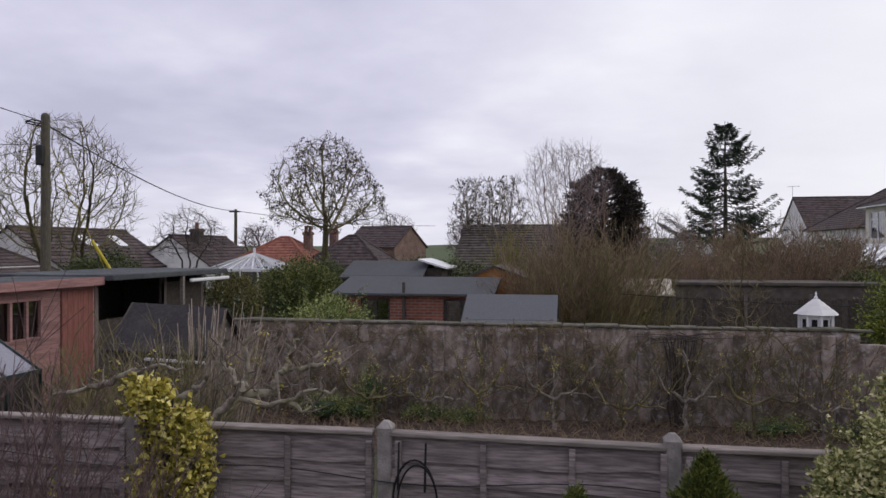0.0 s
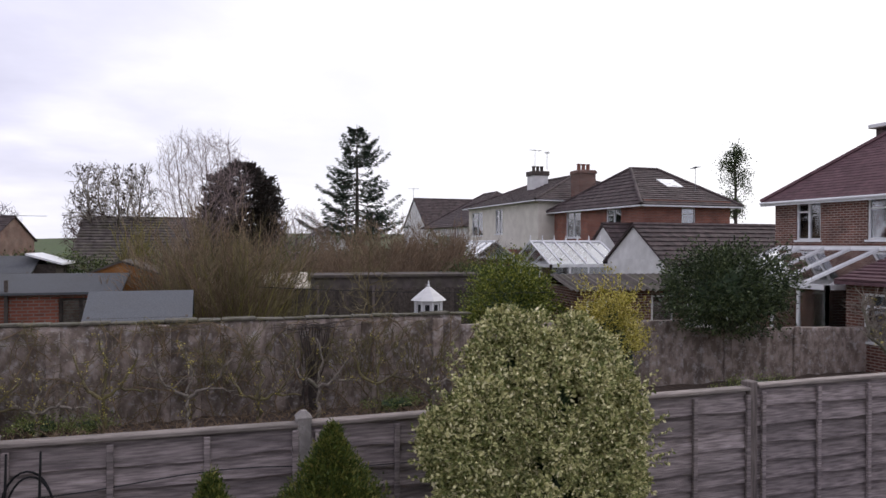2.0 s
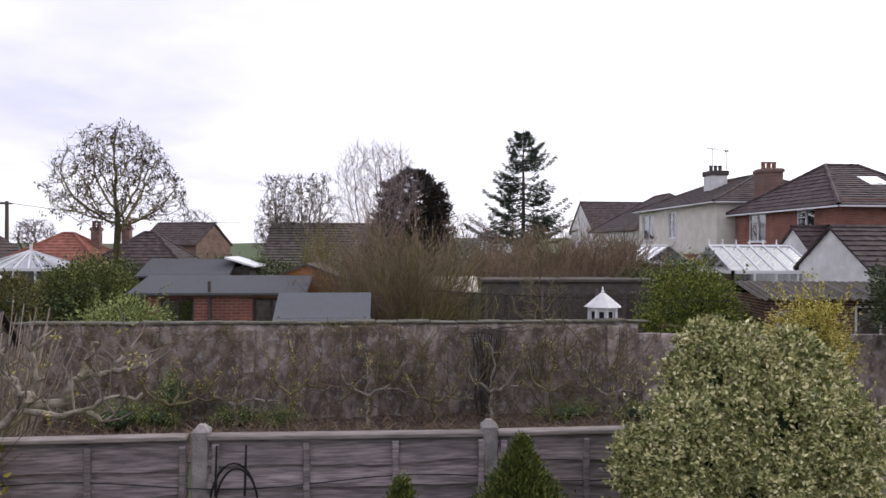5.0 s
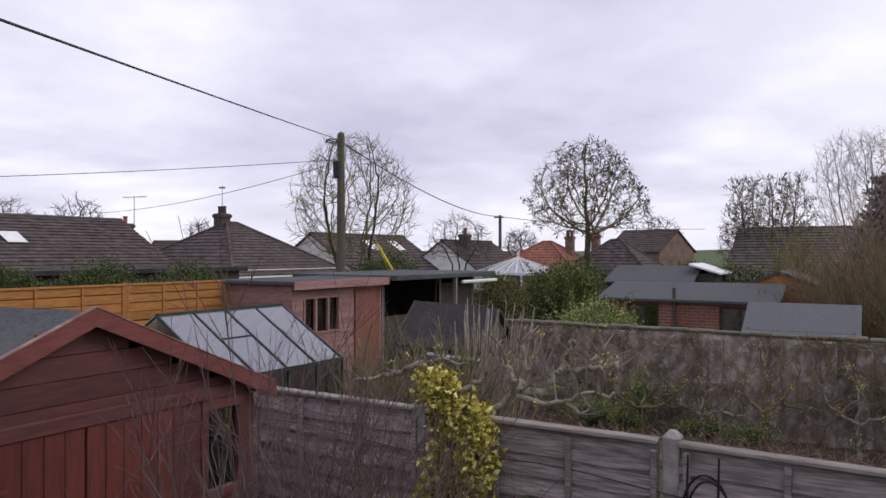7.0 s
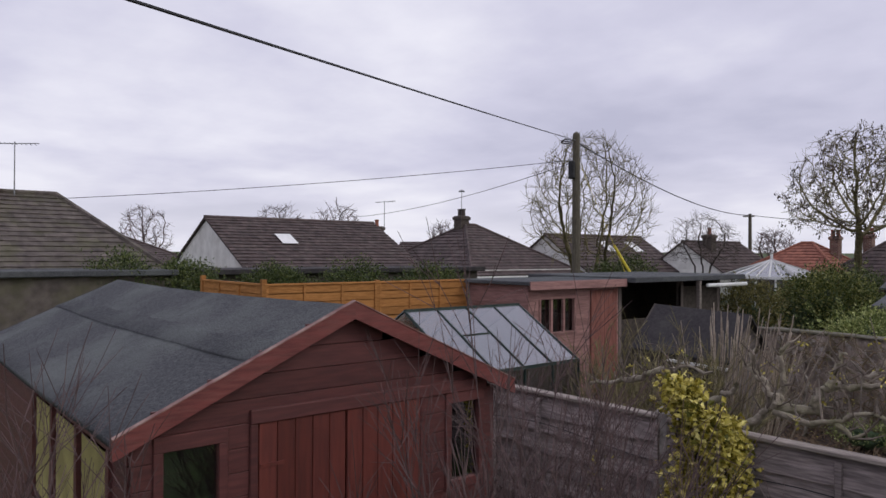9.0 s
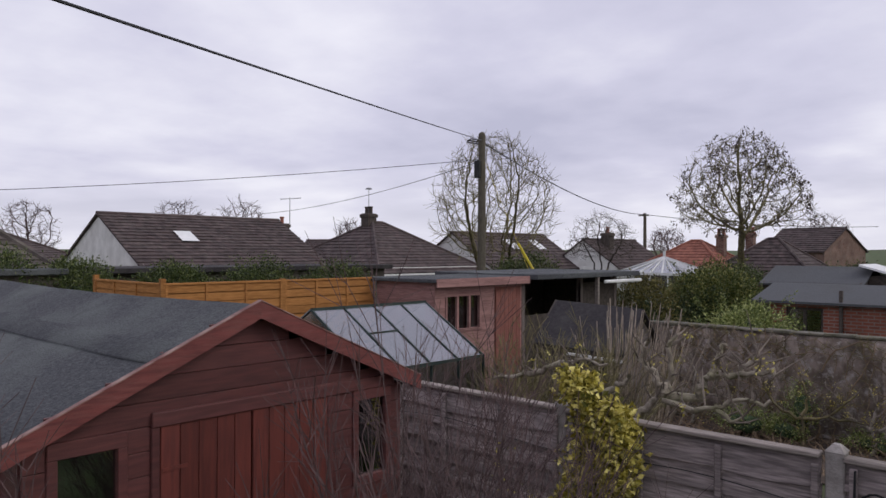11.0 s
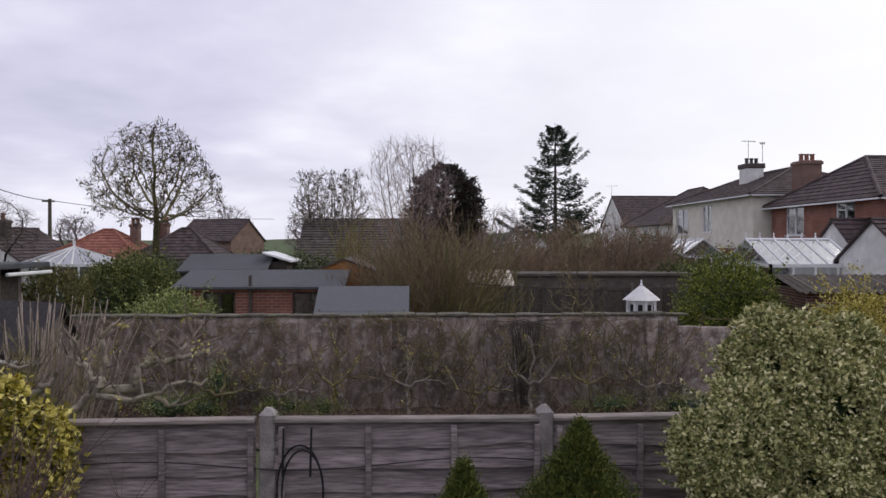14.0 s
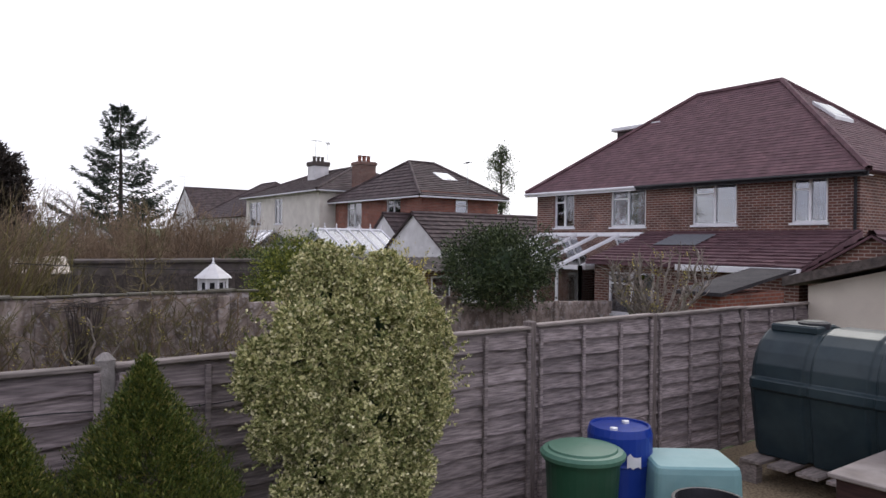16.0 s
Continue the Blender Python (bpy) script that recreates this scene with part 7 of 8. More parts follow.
def plant_trees():
    crown_tree(-14.45, 37.5, -0.2, "tall bare ash tree hung with dark brown seed clusters", 11, 3.5, lambda u: (3.55 * math.sqrt(max(0.0, 1 - max(0.0, u - 0.12) ** 1.7 / 0.8)) * min(1.0, 0.45 + u * 4), 4.2 + 5.3 * u),
               1150, step=0.3, bark=M_barkmoss, tip=0.0125, leaf=(M_seed, 0.18, 0.12, "seed_mass"), twig=0.4)
    crown_tree(-17.1, 20.2, -0.2, "bare many-stemmed tree with mossy olive bark", 23, 2.2, lambda u: (2.3 * math.sqrt(max(0.02, 1 - (u - 0.45) ** 2 * 3.0)), 2.9 + 4.4 * u),
               1100, step=0.25, bark=M_barkmoss, tip=0.0095, stems=4, spread=0.5, lift=0.2, twig=0.42)
    crown_tree(-1.05, 32.4, -0.2, "tall bare birch with a haze of fine pale twigs", 31, 2.4, lambda u: (1.9 * math.sqrt(max(0.02, 1 - (u - 0.55) ** 2 * 3.0)), 3.2 + 4.45 * u),
               1500, step=0.24, bark=M_barkbirch, tip=0.006, stems=4, spread=0.45, lift=0.35, twig=0.5, thick=0.9)
    crown_tree(-18.9, 31.0, -0.2, "small bare fruit tree with drooping twigs", 37, 2.6, lambda u: (1.75 * math.sqrt(max(0.02, 1 - (u - 0.3) ** 2 * 2.0)), 2.9 + 2.2 * u),
               420, step=0.22, bark=M_barkdark, tip=0.008, stems=3, spread=0.3, lift=-0.05, twig=0.4)
    spruce(8.1, 44.0, -0.3, 10.8, 3.75, "tall dark green spruce with open tiered branches", 5, clear=0.36)
    # dark domed conifer
    rng = random.Random(77)
    th = thing("conifer_tree", pose(0.75, 36.6, -0.2), "dark domed conifer with tufted branch ends", "tree")
    tr, tu = Sheet(), Sheet()
    tr.tube([Vector((0, 0, 0)), Vector((0, 0, 6.6))], [0.24, 0.07], 8)
    for tier in range(17):
        f = tier / 16
        h = 2.4 + 4.55 * f
        reach = 2.25 * math.sqrt(max(0.05, 1 - f ** 2.3)) * (0.95 + 0.09 * (tier % 2))
        for b in range(int(8 + 15 * reach / 2.2)):
            a = rng.uniform(0, 6.283)
            L = reach * rng.uniform(0.82, 1.06)
            s = Vector((0, 0, h - 0.15 * L))
            e = Vector((math.cos(a) * L, math.sin(a) * L, h + 0.14 * L + rng.gauss(0, 0.05)))
            tr.tube([s, s.lerp(e, 0.5) + Vector((0, 0, -0.08)), e], [0.05, 0.035, 0.02], 4)
            n = (e - s).normalized()
            for k in range(80):
                g = 0.45 + 0.58 * rng.random() ** 0.6
                wide = 0.04 + 0.14 * (g - 0.4)
                q = s.lerp(e, g) + Vector((rng.gauss(0, wide), rng.gauss(0, wide), rng.gauss(0.03, 0.07)))
                tu.leaf(q, n + Vector((rng.gauss(0, 0.5), rng.gauss(0, 0.5), rng.gauss(0.35, 0.5))), rng.uniform(0.12, 0.24), 0.36, rng)
    part("limb", tr.make("limb"), M_barkdark, th)
    tagged(part("tuft_mass", tu.make("tuft_mass"), M_puzzle, th), kind="stuff")
    # eucalyptus-like tree behind the brick houses
    th = thing("evergreen_tree", pose(38.4, 45.2, -0.2), "slender evergreen tree with loose leaf clumps", "tree")
    tr, lf = Sheet(), Sheet()
    tr.tube([Vector((0, 0, 0)), Vector((0.2, 0, 6)), Vector((0, 0, 10.6))], [0.2, 0.12, 0.03], 7)
    for i in range(46):
        h = rng.uniform(5.6, 10.9)
        k = 1 - abs(h - 8.0) / 4.2
        a = rng.uniform(0, 6.283)
        c = Vector((math.cos(a), math.sin(a), 0)) * rng.uniform(0.1, 1.45) * max(0.25, k) + Vector((0, 0, h))
        tr.tube([Vector((0.1, 0, h - 0.7)), c], [0.04, 0.015], 4)
        for _ in range(75):
            lf.leaf(c + Vector((rng.gauss(0, 0.24), rng.gauss(0, 0.24), rng.gauss(0, 0.3))), Vector((rng.gauss(0, 1), rng.gauss(0, 1), rng.gauss(-0.5, 1))), rng.uniform(0.12, 0.25), 0.4, rng)
    part("limb", tr.make("limb"), M_barkdark, th)
    tagged(part("foliage", lf.make("foliage"), M_ivy, th), kind="stuff")
    # pollard behind the long roof
    crown_tree(-6.3, 46.5, -0.2, "pollarded tree with upright shoots and clinging leaves", 51, 3.6, lambda u: (2.7 - 0.6 * u, 4.2 + 3.2 * u), 520, step=0.32, bark=M_barkgrey, tip=0.015, stems=5, spread=1.2, lift=0.55, twig=0.5, leaf=(M_seed, 0.17, 0.16, "clinging_leaves"), name="pollard_tree")
    coppice(-4.3, 40.2, -0.2, 4.6, 1.2, 70, "thicket of upright olive-green shoots", 52, M_olive, lean=0.12, twigs=4, rmin=0.012, base=0.8, thick=0.03)
    coppice(-0.25, 17.8, -0.25, 4.1, 2.2, 105, "large bare willow thicket, olive stems and russet twigs", 53, M_olive, lean=0.46, twigs=15, rmin=0.0055, base=1.0, thick=0.02, second=M_olivetwig, wob=0.1)
    coppice(-0.5, 18.6, -0.25, 4.2, 2.0, 130, "bare russet thicket of fine upright twigs", 59, M_russet, lean=0.5, twigs=18, rmin=0.0055, base=1.0, thick=0.018, wob=0.11)
    coppice(1.25, 19.0, -0.25, 3.0, 1.5, 24, "bare shrub with mossy stems", 54, M_olive, lean=0.7, twigs=14, rmin=0.006, base=0.7, thick=0.02, second=M_barkmoss, wob=0.11)
    coppice(-1.9, 19.4, -0.25, 3.1, 1.5, 70, "bare russet shrub of fine twigs behind the grey shed roof", 56, M_russet, lean=0.6, twigs=16, rmin=0.006, base=0.7, thick=0.016, wob=0.12)
    for i, (px, py, h) in enumerate(((5.2, 28.5, 3.9), (6.6, 29.2, 4.2), (8.1, 28.6, 4.3), (9.2, 29.6, 4.1), (3.6, 27.0, 3.4), (7.4, 27.0, 3.6), (4.4, 30.5, 3.9))):
        coppice(px, py, -0.25, h, 1.5, 75, "bare russet hedge of fine twigs", 60 + i, M_russet, lean=0.55, twigs=18, rmin=0.008, base=1.0, thick=0.02, wob=0.12)
    crown_tree(3.1, 31.0, -0.25, "bare tree of pale upright twigs behind the hut", 66, 1.6, lambda u: (1.2 * math.sqrt(max(0.02, 1 - (u - 0.4) ** 2 * 2.5)), 1.9 + 2.7 * u), 420, step=0.22, bark=M_barkbirch, tip=0.007, stems=3, lift=0.3, twig=0.4)
    crown_tree(2.55, 14.6, -0.25, "slim bare sapling beside the wall", 71, 1.5, lambda u: (0.75 - 0.45 * u, 1.5 + 1.9 * u), 130, step=0.16, bark=M_olivetwig, tip=0.006, lift=0.3, twig=0.3)
    for i, (px, py, h, w) in enumerate(((-63, 31, 8.0, 4.2), (-61, 36, 8.2, 4.5), (-42, 34, 5.6, 2.0), (-24, 90, 8, 5), (-15, 95, 7, 5), (-9.5, 62, 5.6, 3.2), (-75, 22, 8, 4), (2.6, 46, 5.8, 2.0), (12, 70, 6, 3), (-29, 60, 5.5, 3))):
        crown_tree(px, py, -0.3, "bare winter tree far behind the roofs", 80 + i, h * 0.36, lambda u, h=h, w=w: (w * 0.62 * math.sqrt(max(0.02, 1 - (u - 0.35) ** 2 * 2.1)), h * (0.38 + 0.6 * u)), 300, step=h * 0.045, bark=M_twigred, tip=0.02, twig=0.6)


plant_trees()


def variegated_shrub():
    """A lumpy evergreen: many leaf rosettes over overlapping lobes."""
    rng = random.Random(3)
    th = thing("variegated_shrub", pose(1.4, 3.88, 0) @ Matrix.Diagonal((0.9, 0.7, 0.92, 1)), "large rounded cream and green variegated evergreen shrub", "shrub")
    st = Sheet()
    lobes = [(0.0, 0.0, 2.0, 0.56), (-0.42, -0.05, 1.95, 0.36), (0.42, 0.0, 1.92, 0.36), (0.0, -0.1, 1.45, 0.6), (0.2, 0.1, 2.3, 0.3), (-0.2, 0.05, 2.25, 0.33), (0.1, 0, 0.9, 0.48), (-0.25, -0.15, 1.2, 0.4), (0.36, -0.05, 1.35, 0.36), (0.05, 0, 0.5, 0.45), (0.45, 0.1, 2.28, 0.2), (-0.5, 0, 1.55, 0.25), (0.55, 0, 1.62, 0.24)]
    big_lobes = list(lobes)
    for _ in range(150):                                 # small tufts standing off the large form
        x, y, z, r = rng.choice(big_lobes)
        n = Vector((rng.gauss(0, 1), rng.gauss(-0.25, 0.8), rng.gauss(0.1, 0.9))).normalized()
        c = Vector((x, y, z)) + n * r * rng.uniform(0.82, 1.02)
        if c.z > 0.2 and math.hypot(c.x, c.y) < 0.95:
            lobes.append((c.x, c.y, c.z, rng.uniform(0.08, 0.2)))
    lobes = [(x, y, z, r * 0.78 if r > 0.2 else r) for x, y, z, r in lobes]
    for x, y, z, r in big_lobes:
        st.tube([Vector((0.03, 0, 0)), Vector((x * 0.4, y * 0.4, z * 0.5)), Vector((x, y, z + r * 0.5))], [0.035, 0.022, 0.008], 5)
    tagged(part("stem", st.make("stem"), M_barkdark, th), kind="stuff")
    # dark balls within the lobes, coloured as the shrub's shaded inside
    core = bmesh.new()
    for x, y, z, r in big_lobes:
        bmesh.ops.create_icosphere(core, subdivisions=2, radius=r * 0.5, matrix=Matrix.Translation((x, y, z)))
    part("inner_foliage", core, M_coreshade, th)
    sh = Sheet()

    def inside(p, skip):
        return any(i != skip and (p - Vector(l[:3])).length < l[3] * 0.78 for i, l in enumerate(lobes[:13]))

    for i, (x, y, z, r) in enumerate(lobes):
        for _ in range(int(2500 * r * r / 0.25)):
            n = Vector((rng.gauss(0, 1), rng.gauss(0, 1), rng.gauss(0, 1))).normalized()
            k = 1 + 0.28 * noise.noise(n * 3.0 + Vector((i * 5.1, 0, 0))) + 0.1 * noise.noise(n * 8 + Vector((0, i, 0)))
            p = Vector((x, y, z)) + n * (r * k * rng.choice((1.0, 1.0, 1.0, 0.94, 0.86)))
            if p.z < 0.05 or inside(p, i) or noise.noise(p * 4.2) + 0.5 * noise.noise(p * 9) < -0.34:
                continue
            up = (n + Vector((0, 0, 0.35))).normalized()
            for j in range(7):
                d = up * 0.55 + Vector((rng.gauss(0, 0.7), rng.gauss(0, 0.7), rng.gauss(0, 0.55)))
                sh.leaf(p + Vector((rng.gauss(0, 0.014), rng.gauss(0, 0.014), rng.gauss(0, 0.014))), d, rng.uniform(0.024, 0.046), 0.62, rng)
    for _ in range(170):
        n = Vector((rng.gauss(0, 1.2), rng.gauss(-0.3, 0.6), rng.uniform(-0.9, 1.0))).normalized()
        p = Vector((n.x * 0.72, n.y * 0.5, 1.75 + n.z * 0.72))
        d = (n + Vector((0, 0, 0.4))).normalized()
        for k in range(rng.randint(5, 13)):
            q = p + d * (k * 0.028)
            for _ in range(3):
                sh.leaf(q, d * 0.5 + Vector((rng.gauss(0, 0.8), rng.gauss(0, 0.8), rng.gauss(0, 0.8))), rng.uniform(0.024, 0.042), 0.6, rng)
    tagged(part("foliage", sh.make("foliage"), M_vari, th), kind="stuff")


def plant_shrubs():
    variegated_shrub()
    thuja(0.04, 3.95, 0.0, 1.79, 0.37, 5, "conical dark green dwarf conifer with bronze tips")
    thuja(-0.66, 3.95, 0.0, 1.55, 0.25, 6, "small conical dark green dwarf conifer")
    bush(10.35, 12.65, 0.98, 1.42, 0.7, 0.92, 18000, 0.085, M_ivy, "dark ivy mound sprawling over the garden wall", 9, bumps=0.4, freq=1.7, low=-0.9, name="ivy", sprigs=10)
    bush(7.45, 18.0, -0.1, 1.3, 1.0, 1.27, 13000, 0.095, M_bright, "bright green laurel shrub behind the wall", 12, bumps=0.35, name="laurel_shrub", low=-0.5, sprigs=8)
    bush(-9.5, 21.5, -0.1, 1.25, 1.0, 1.28, 17000, 0.095, M_laurel, "broad olive-green evergreen shrub", 14, bumps=0.3, name="evergreen_shrub", low=-0.6, sprigs=12)
    bush(-10.2, 20.6, -0.2, 1.0, 0.8, 0.75, 7000, 0.1, M_ivy, "dark green evergreen shrub at its foot", 15, bumps=0.3, name="evergreen_shrub")
    bush(-5.95, 14.3, 0.5, 0.85, 0.7, 0.66, 9000, 0.065, M_lime, "lime-green shrub showing over the wall", 16, bumps=0.35, low=-0.6, name="lime_shrub", sprigs=16)
    for i, (px, py, rx, rz) in enumerate(((-20.2, 5.0, 1.3, 1.35), (-19.6, 6.6, 1.3, 1.3), (-20.5, 9.6, 1.5, 1.25), (-20.0, 12.0, 1.4, 1.3), (-17.4, 13.0, 1.2, 1.25), (-14.6, 18.9, 1.1, 1.4))):
        tagged(bush(px, py, -0.2, rx * 1.15, 1.0, rz * 1.09, 13000, 0.085, M_hedge, "clipped dark green hedge shrub", 20 + i, bumps=0.25, name="hedge_shrub", low=-0.4), group="garden hedges")
    for i, (px, py, rx, rz) in enumerate(((-4.8, 26.5, 1.6, 1.25), (-1.6, 27.0, 1.6, 1.2), (9.0, 25.5, 1.4, 1.2), (3.0, 33.0, 2.0, 1.6), (6.0, 35.0, 2.6, 1.7), (10.5, 34.0, 2.0, 1.8), (-7.5, 30.0, 1.6, 1.3), (-12, 30, 1.8, 1.3))):
        tagged(bush(px, py, -0.2, rx, 1.3, rz, 7000, 0.1, M_hedge, "dull green garden hedge", 40 + i, bumps=0.3, name="hedge_shrub", low=-0.4), group="garden hedges")
    bush(-9.6, 17.2, -0.2, 0.85, 0.6, 1.15, 7000, 0.08, M_olivehedge, "dull olive-yellow shrub by the store", 18, bumps=0.3, name="evergreen_shrub", low=-0.5, sprigs=14)
    # golden climber on the fence post
    th = thing("climber", pose(-3.42, 4.44, 0), "golden variegated climber smothering a fence post", "climbing plant")
    rng = random.Random(17)
    st, lf = Sheet(), Sheet()
    for s in range(10):
        p = Vector((rng.uniform(-0.12, 0.14), -0.02, 0))
        pts = [p]
        for i in range(9):
            p = p + Vector((rng.gauss(0.0, 0.05), rng.gauss(-0.006, 0.02), 0.215))
            pts.append(p.copy())
        st.tube(pts, [0.008] * 10, 4)
    for c in range(760):
        z = rng.uniform(0.1, 2.03)
        w = 0.29 * (1 - 0.45 * abs(z - 1.1)) * (0.55 if z > 1.85 else 1)
        cx, cy = max(-0.34, rng.uniform(-1, 1) * w * 0.95 + 0.06 * math.sin(z * 5) - (0.14 if z > 1.85 else 0.0)), rng.uniform(-0.17, 0.02)
        for _ in range(13):
            lf.leaf(Vector((cx + rng.gauss(0, 0.036), cy + rng.gauss(0, 0.035), z + rng.gauss(0, 0.036))), Vector((rng.gauss(0, 0.8), rng.gauss(-0.7, 0.6), rng.gauss(0.2, 0.7))), rng.uniform(0.035, 0.066), 0.68, rng)
    for c in range(26):                                   # stragglers along the boards
        cx, z = rng.uniform(-0.95, 0.55), rng.uniform(0.9, 1.75 if rng.random() < 0.3 else 1.45)
        for _ in range(7):
            lf.leaf(Vector((cx + rng.gauss(0, 0.04), -0.06 + rng.gauss(0, 0.03), z + rng.gauss(0, 0.04))), Vector((rng.gauss(0, 0.8), rng.gauss(-0.7, 0.5), rng.gauss(0.2, 0.7))), rng.uniform(0.03, 0.05), 0.6, rng)
    tagged(part("stem", st.make("stem"), M_barkdark, th), kind="stuff")
    tagged(part("foliage", lf.make("foliage"), M_vyellow, th), kind="stuff")
    # bare shrub in front of the shed
    coppice(-3.25, 2.35, 0.0, 2.75, 1.0, 50, "bare reddish-twigged shrub in front of the shed", 91, M_twigred, lean=0.34, twigs=15, rmin=0.0026, base=0.2, thick=0.0078, wob=0.07)
    coppice(-3.0, 2.75, 0.0, 2.3, 1.0, 34, "bare purplish twiggy shrub beside the fence", 92, M_twigred, lean=0.5, twigs=16, rmin=0.0024, base=0.15, thick=0.008, wob=0.09)
    coppice(-4.3, 0.45, 0.0, 2.9, 1.0, 16, "bare brown shrub leaning over the shed roof", 93, M_twigred, lean=0.4, twigs=18, rmin=0.0024, base=0.15, thick=0.008, wob=0.12)
    # twiggy shrubs beyond the fence
    for i, (px, py, h) in enumerate(((-5.2, 6.5, 2.15), (-5.8, 6.9, 2.2), (-6.4, 7.4, 2.0), (-5.4, 7.3, 2.2))):
        coppice(px, py, -0.15, h, 0.8, 46, "straggly bare shrub with yellow-green shoots", 100 + i, M_straggle, lean=0.36, twigs=14, rmin=0.005, base=0.4, thick=0.014, second=M_barkmoss, wob=0.16)
    # bundle of tall dry canes
    th = thing("cane_bundle", pose(-5.42, 8.5, -0.2), "leaning bundle of tall dry grey canes", "canes")
    for i in range(84):
        sh = Sheet()
        a = rng.uniform(-0.3, 0.3)
        p = Vector((a, rng.uniform(-0.15, 0.15), 0))
        d = Vector((a * 0.5 + rng.gauss(0.14, 0.11), rng.gauss(0, 0.06), 1)).normalized()
        L = rng.uniform(1.7, 2.55)
        sh.tube([p, p + d * L * 0.5 + Vector((rng.gauss(0, 0.025), 0, 0)), p + d * L], [0.015, 0.012, 0.007], 4)
        part("cane", sh.make("cane"), M_cane, th)


plant_shrubs()


def knobbly(x, y, z, limbs, label, seed, bark=None, r=0.06, twigs=4, moss=0.15):
    """A pruned old fruit tree: limbs given as short runs of points, with spurs on them."""
    rng = random.Random(seed)
    th = thing("fruit_tree", pose(x, y, z), label, "tree")
    main, fine, lf = Sheet(), Sheet(), Sheet()
    for limb in limbs:
        k0 = limb[0]
        pts = [Vector(p) for p in limb[1:]]
        fine_pts = []
        for a, b in zip(pts, pts[1:]):
            for i in range(4):
                fine_pts.append(a.lerp(b, i / 4) + Vector((rng.gauss(0, 0.018), rng.gauss(0, 0.018), rng.gauss(0, 0.018))))
        fine_pts.append(pts[-1])
        n = len(fine_pts)
        main.tube(fine_pts, [r * k0 * (1 - 0.6 * i / n) * rng.uniform(0.85, 1.25) for i in range(n)], 7)
        for i in range(2, n):
            for _ in range(rng.randint(0, twigs)):
                d = Vector((rng.gauss(0, 0.6), rng.gauss(0, 0.5), rng.uniform(0.1, 1.0))).normalized()
                L = rng.uniform(0.08, 0.32)
                m = fine_pts[i] + d * L * 0.6
                fine.tube([fine_pts[i], m, m + (d + Vector((rng.gauss(0, 0.5), rng.gauss(0, 0.4), 0.4))) * L * 0.4], [0.009, 0.007, 0.003], 4)
                if rng.random() < moss:
                    for _ in range(8):
                        lf.leaf(m + Vector((rng.gauss(0, 0.03), rng.gauss(0, 0.03), rng.gauss(0, 0.03))), Vector((rng.gauss(0, 1), rng.gauss(0, 1), rng.gauss(0, 1))), 0.035, 0.6, rng)
    smooth(part("limb", main.make("limb"), bark or M_barkgrey, th))
    tagged(part("spur_growth", fine.make("spur_growth"), M_straggle, th), kind="stuff")
    if lf.v:
        tagged(part("lichen", lf.make("lichen"), M_vyellow, th), kind="stuff")
    return th


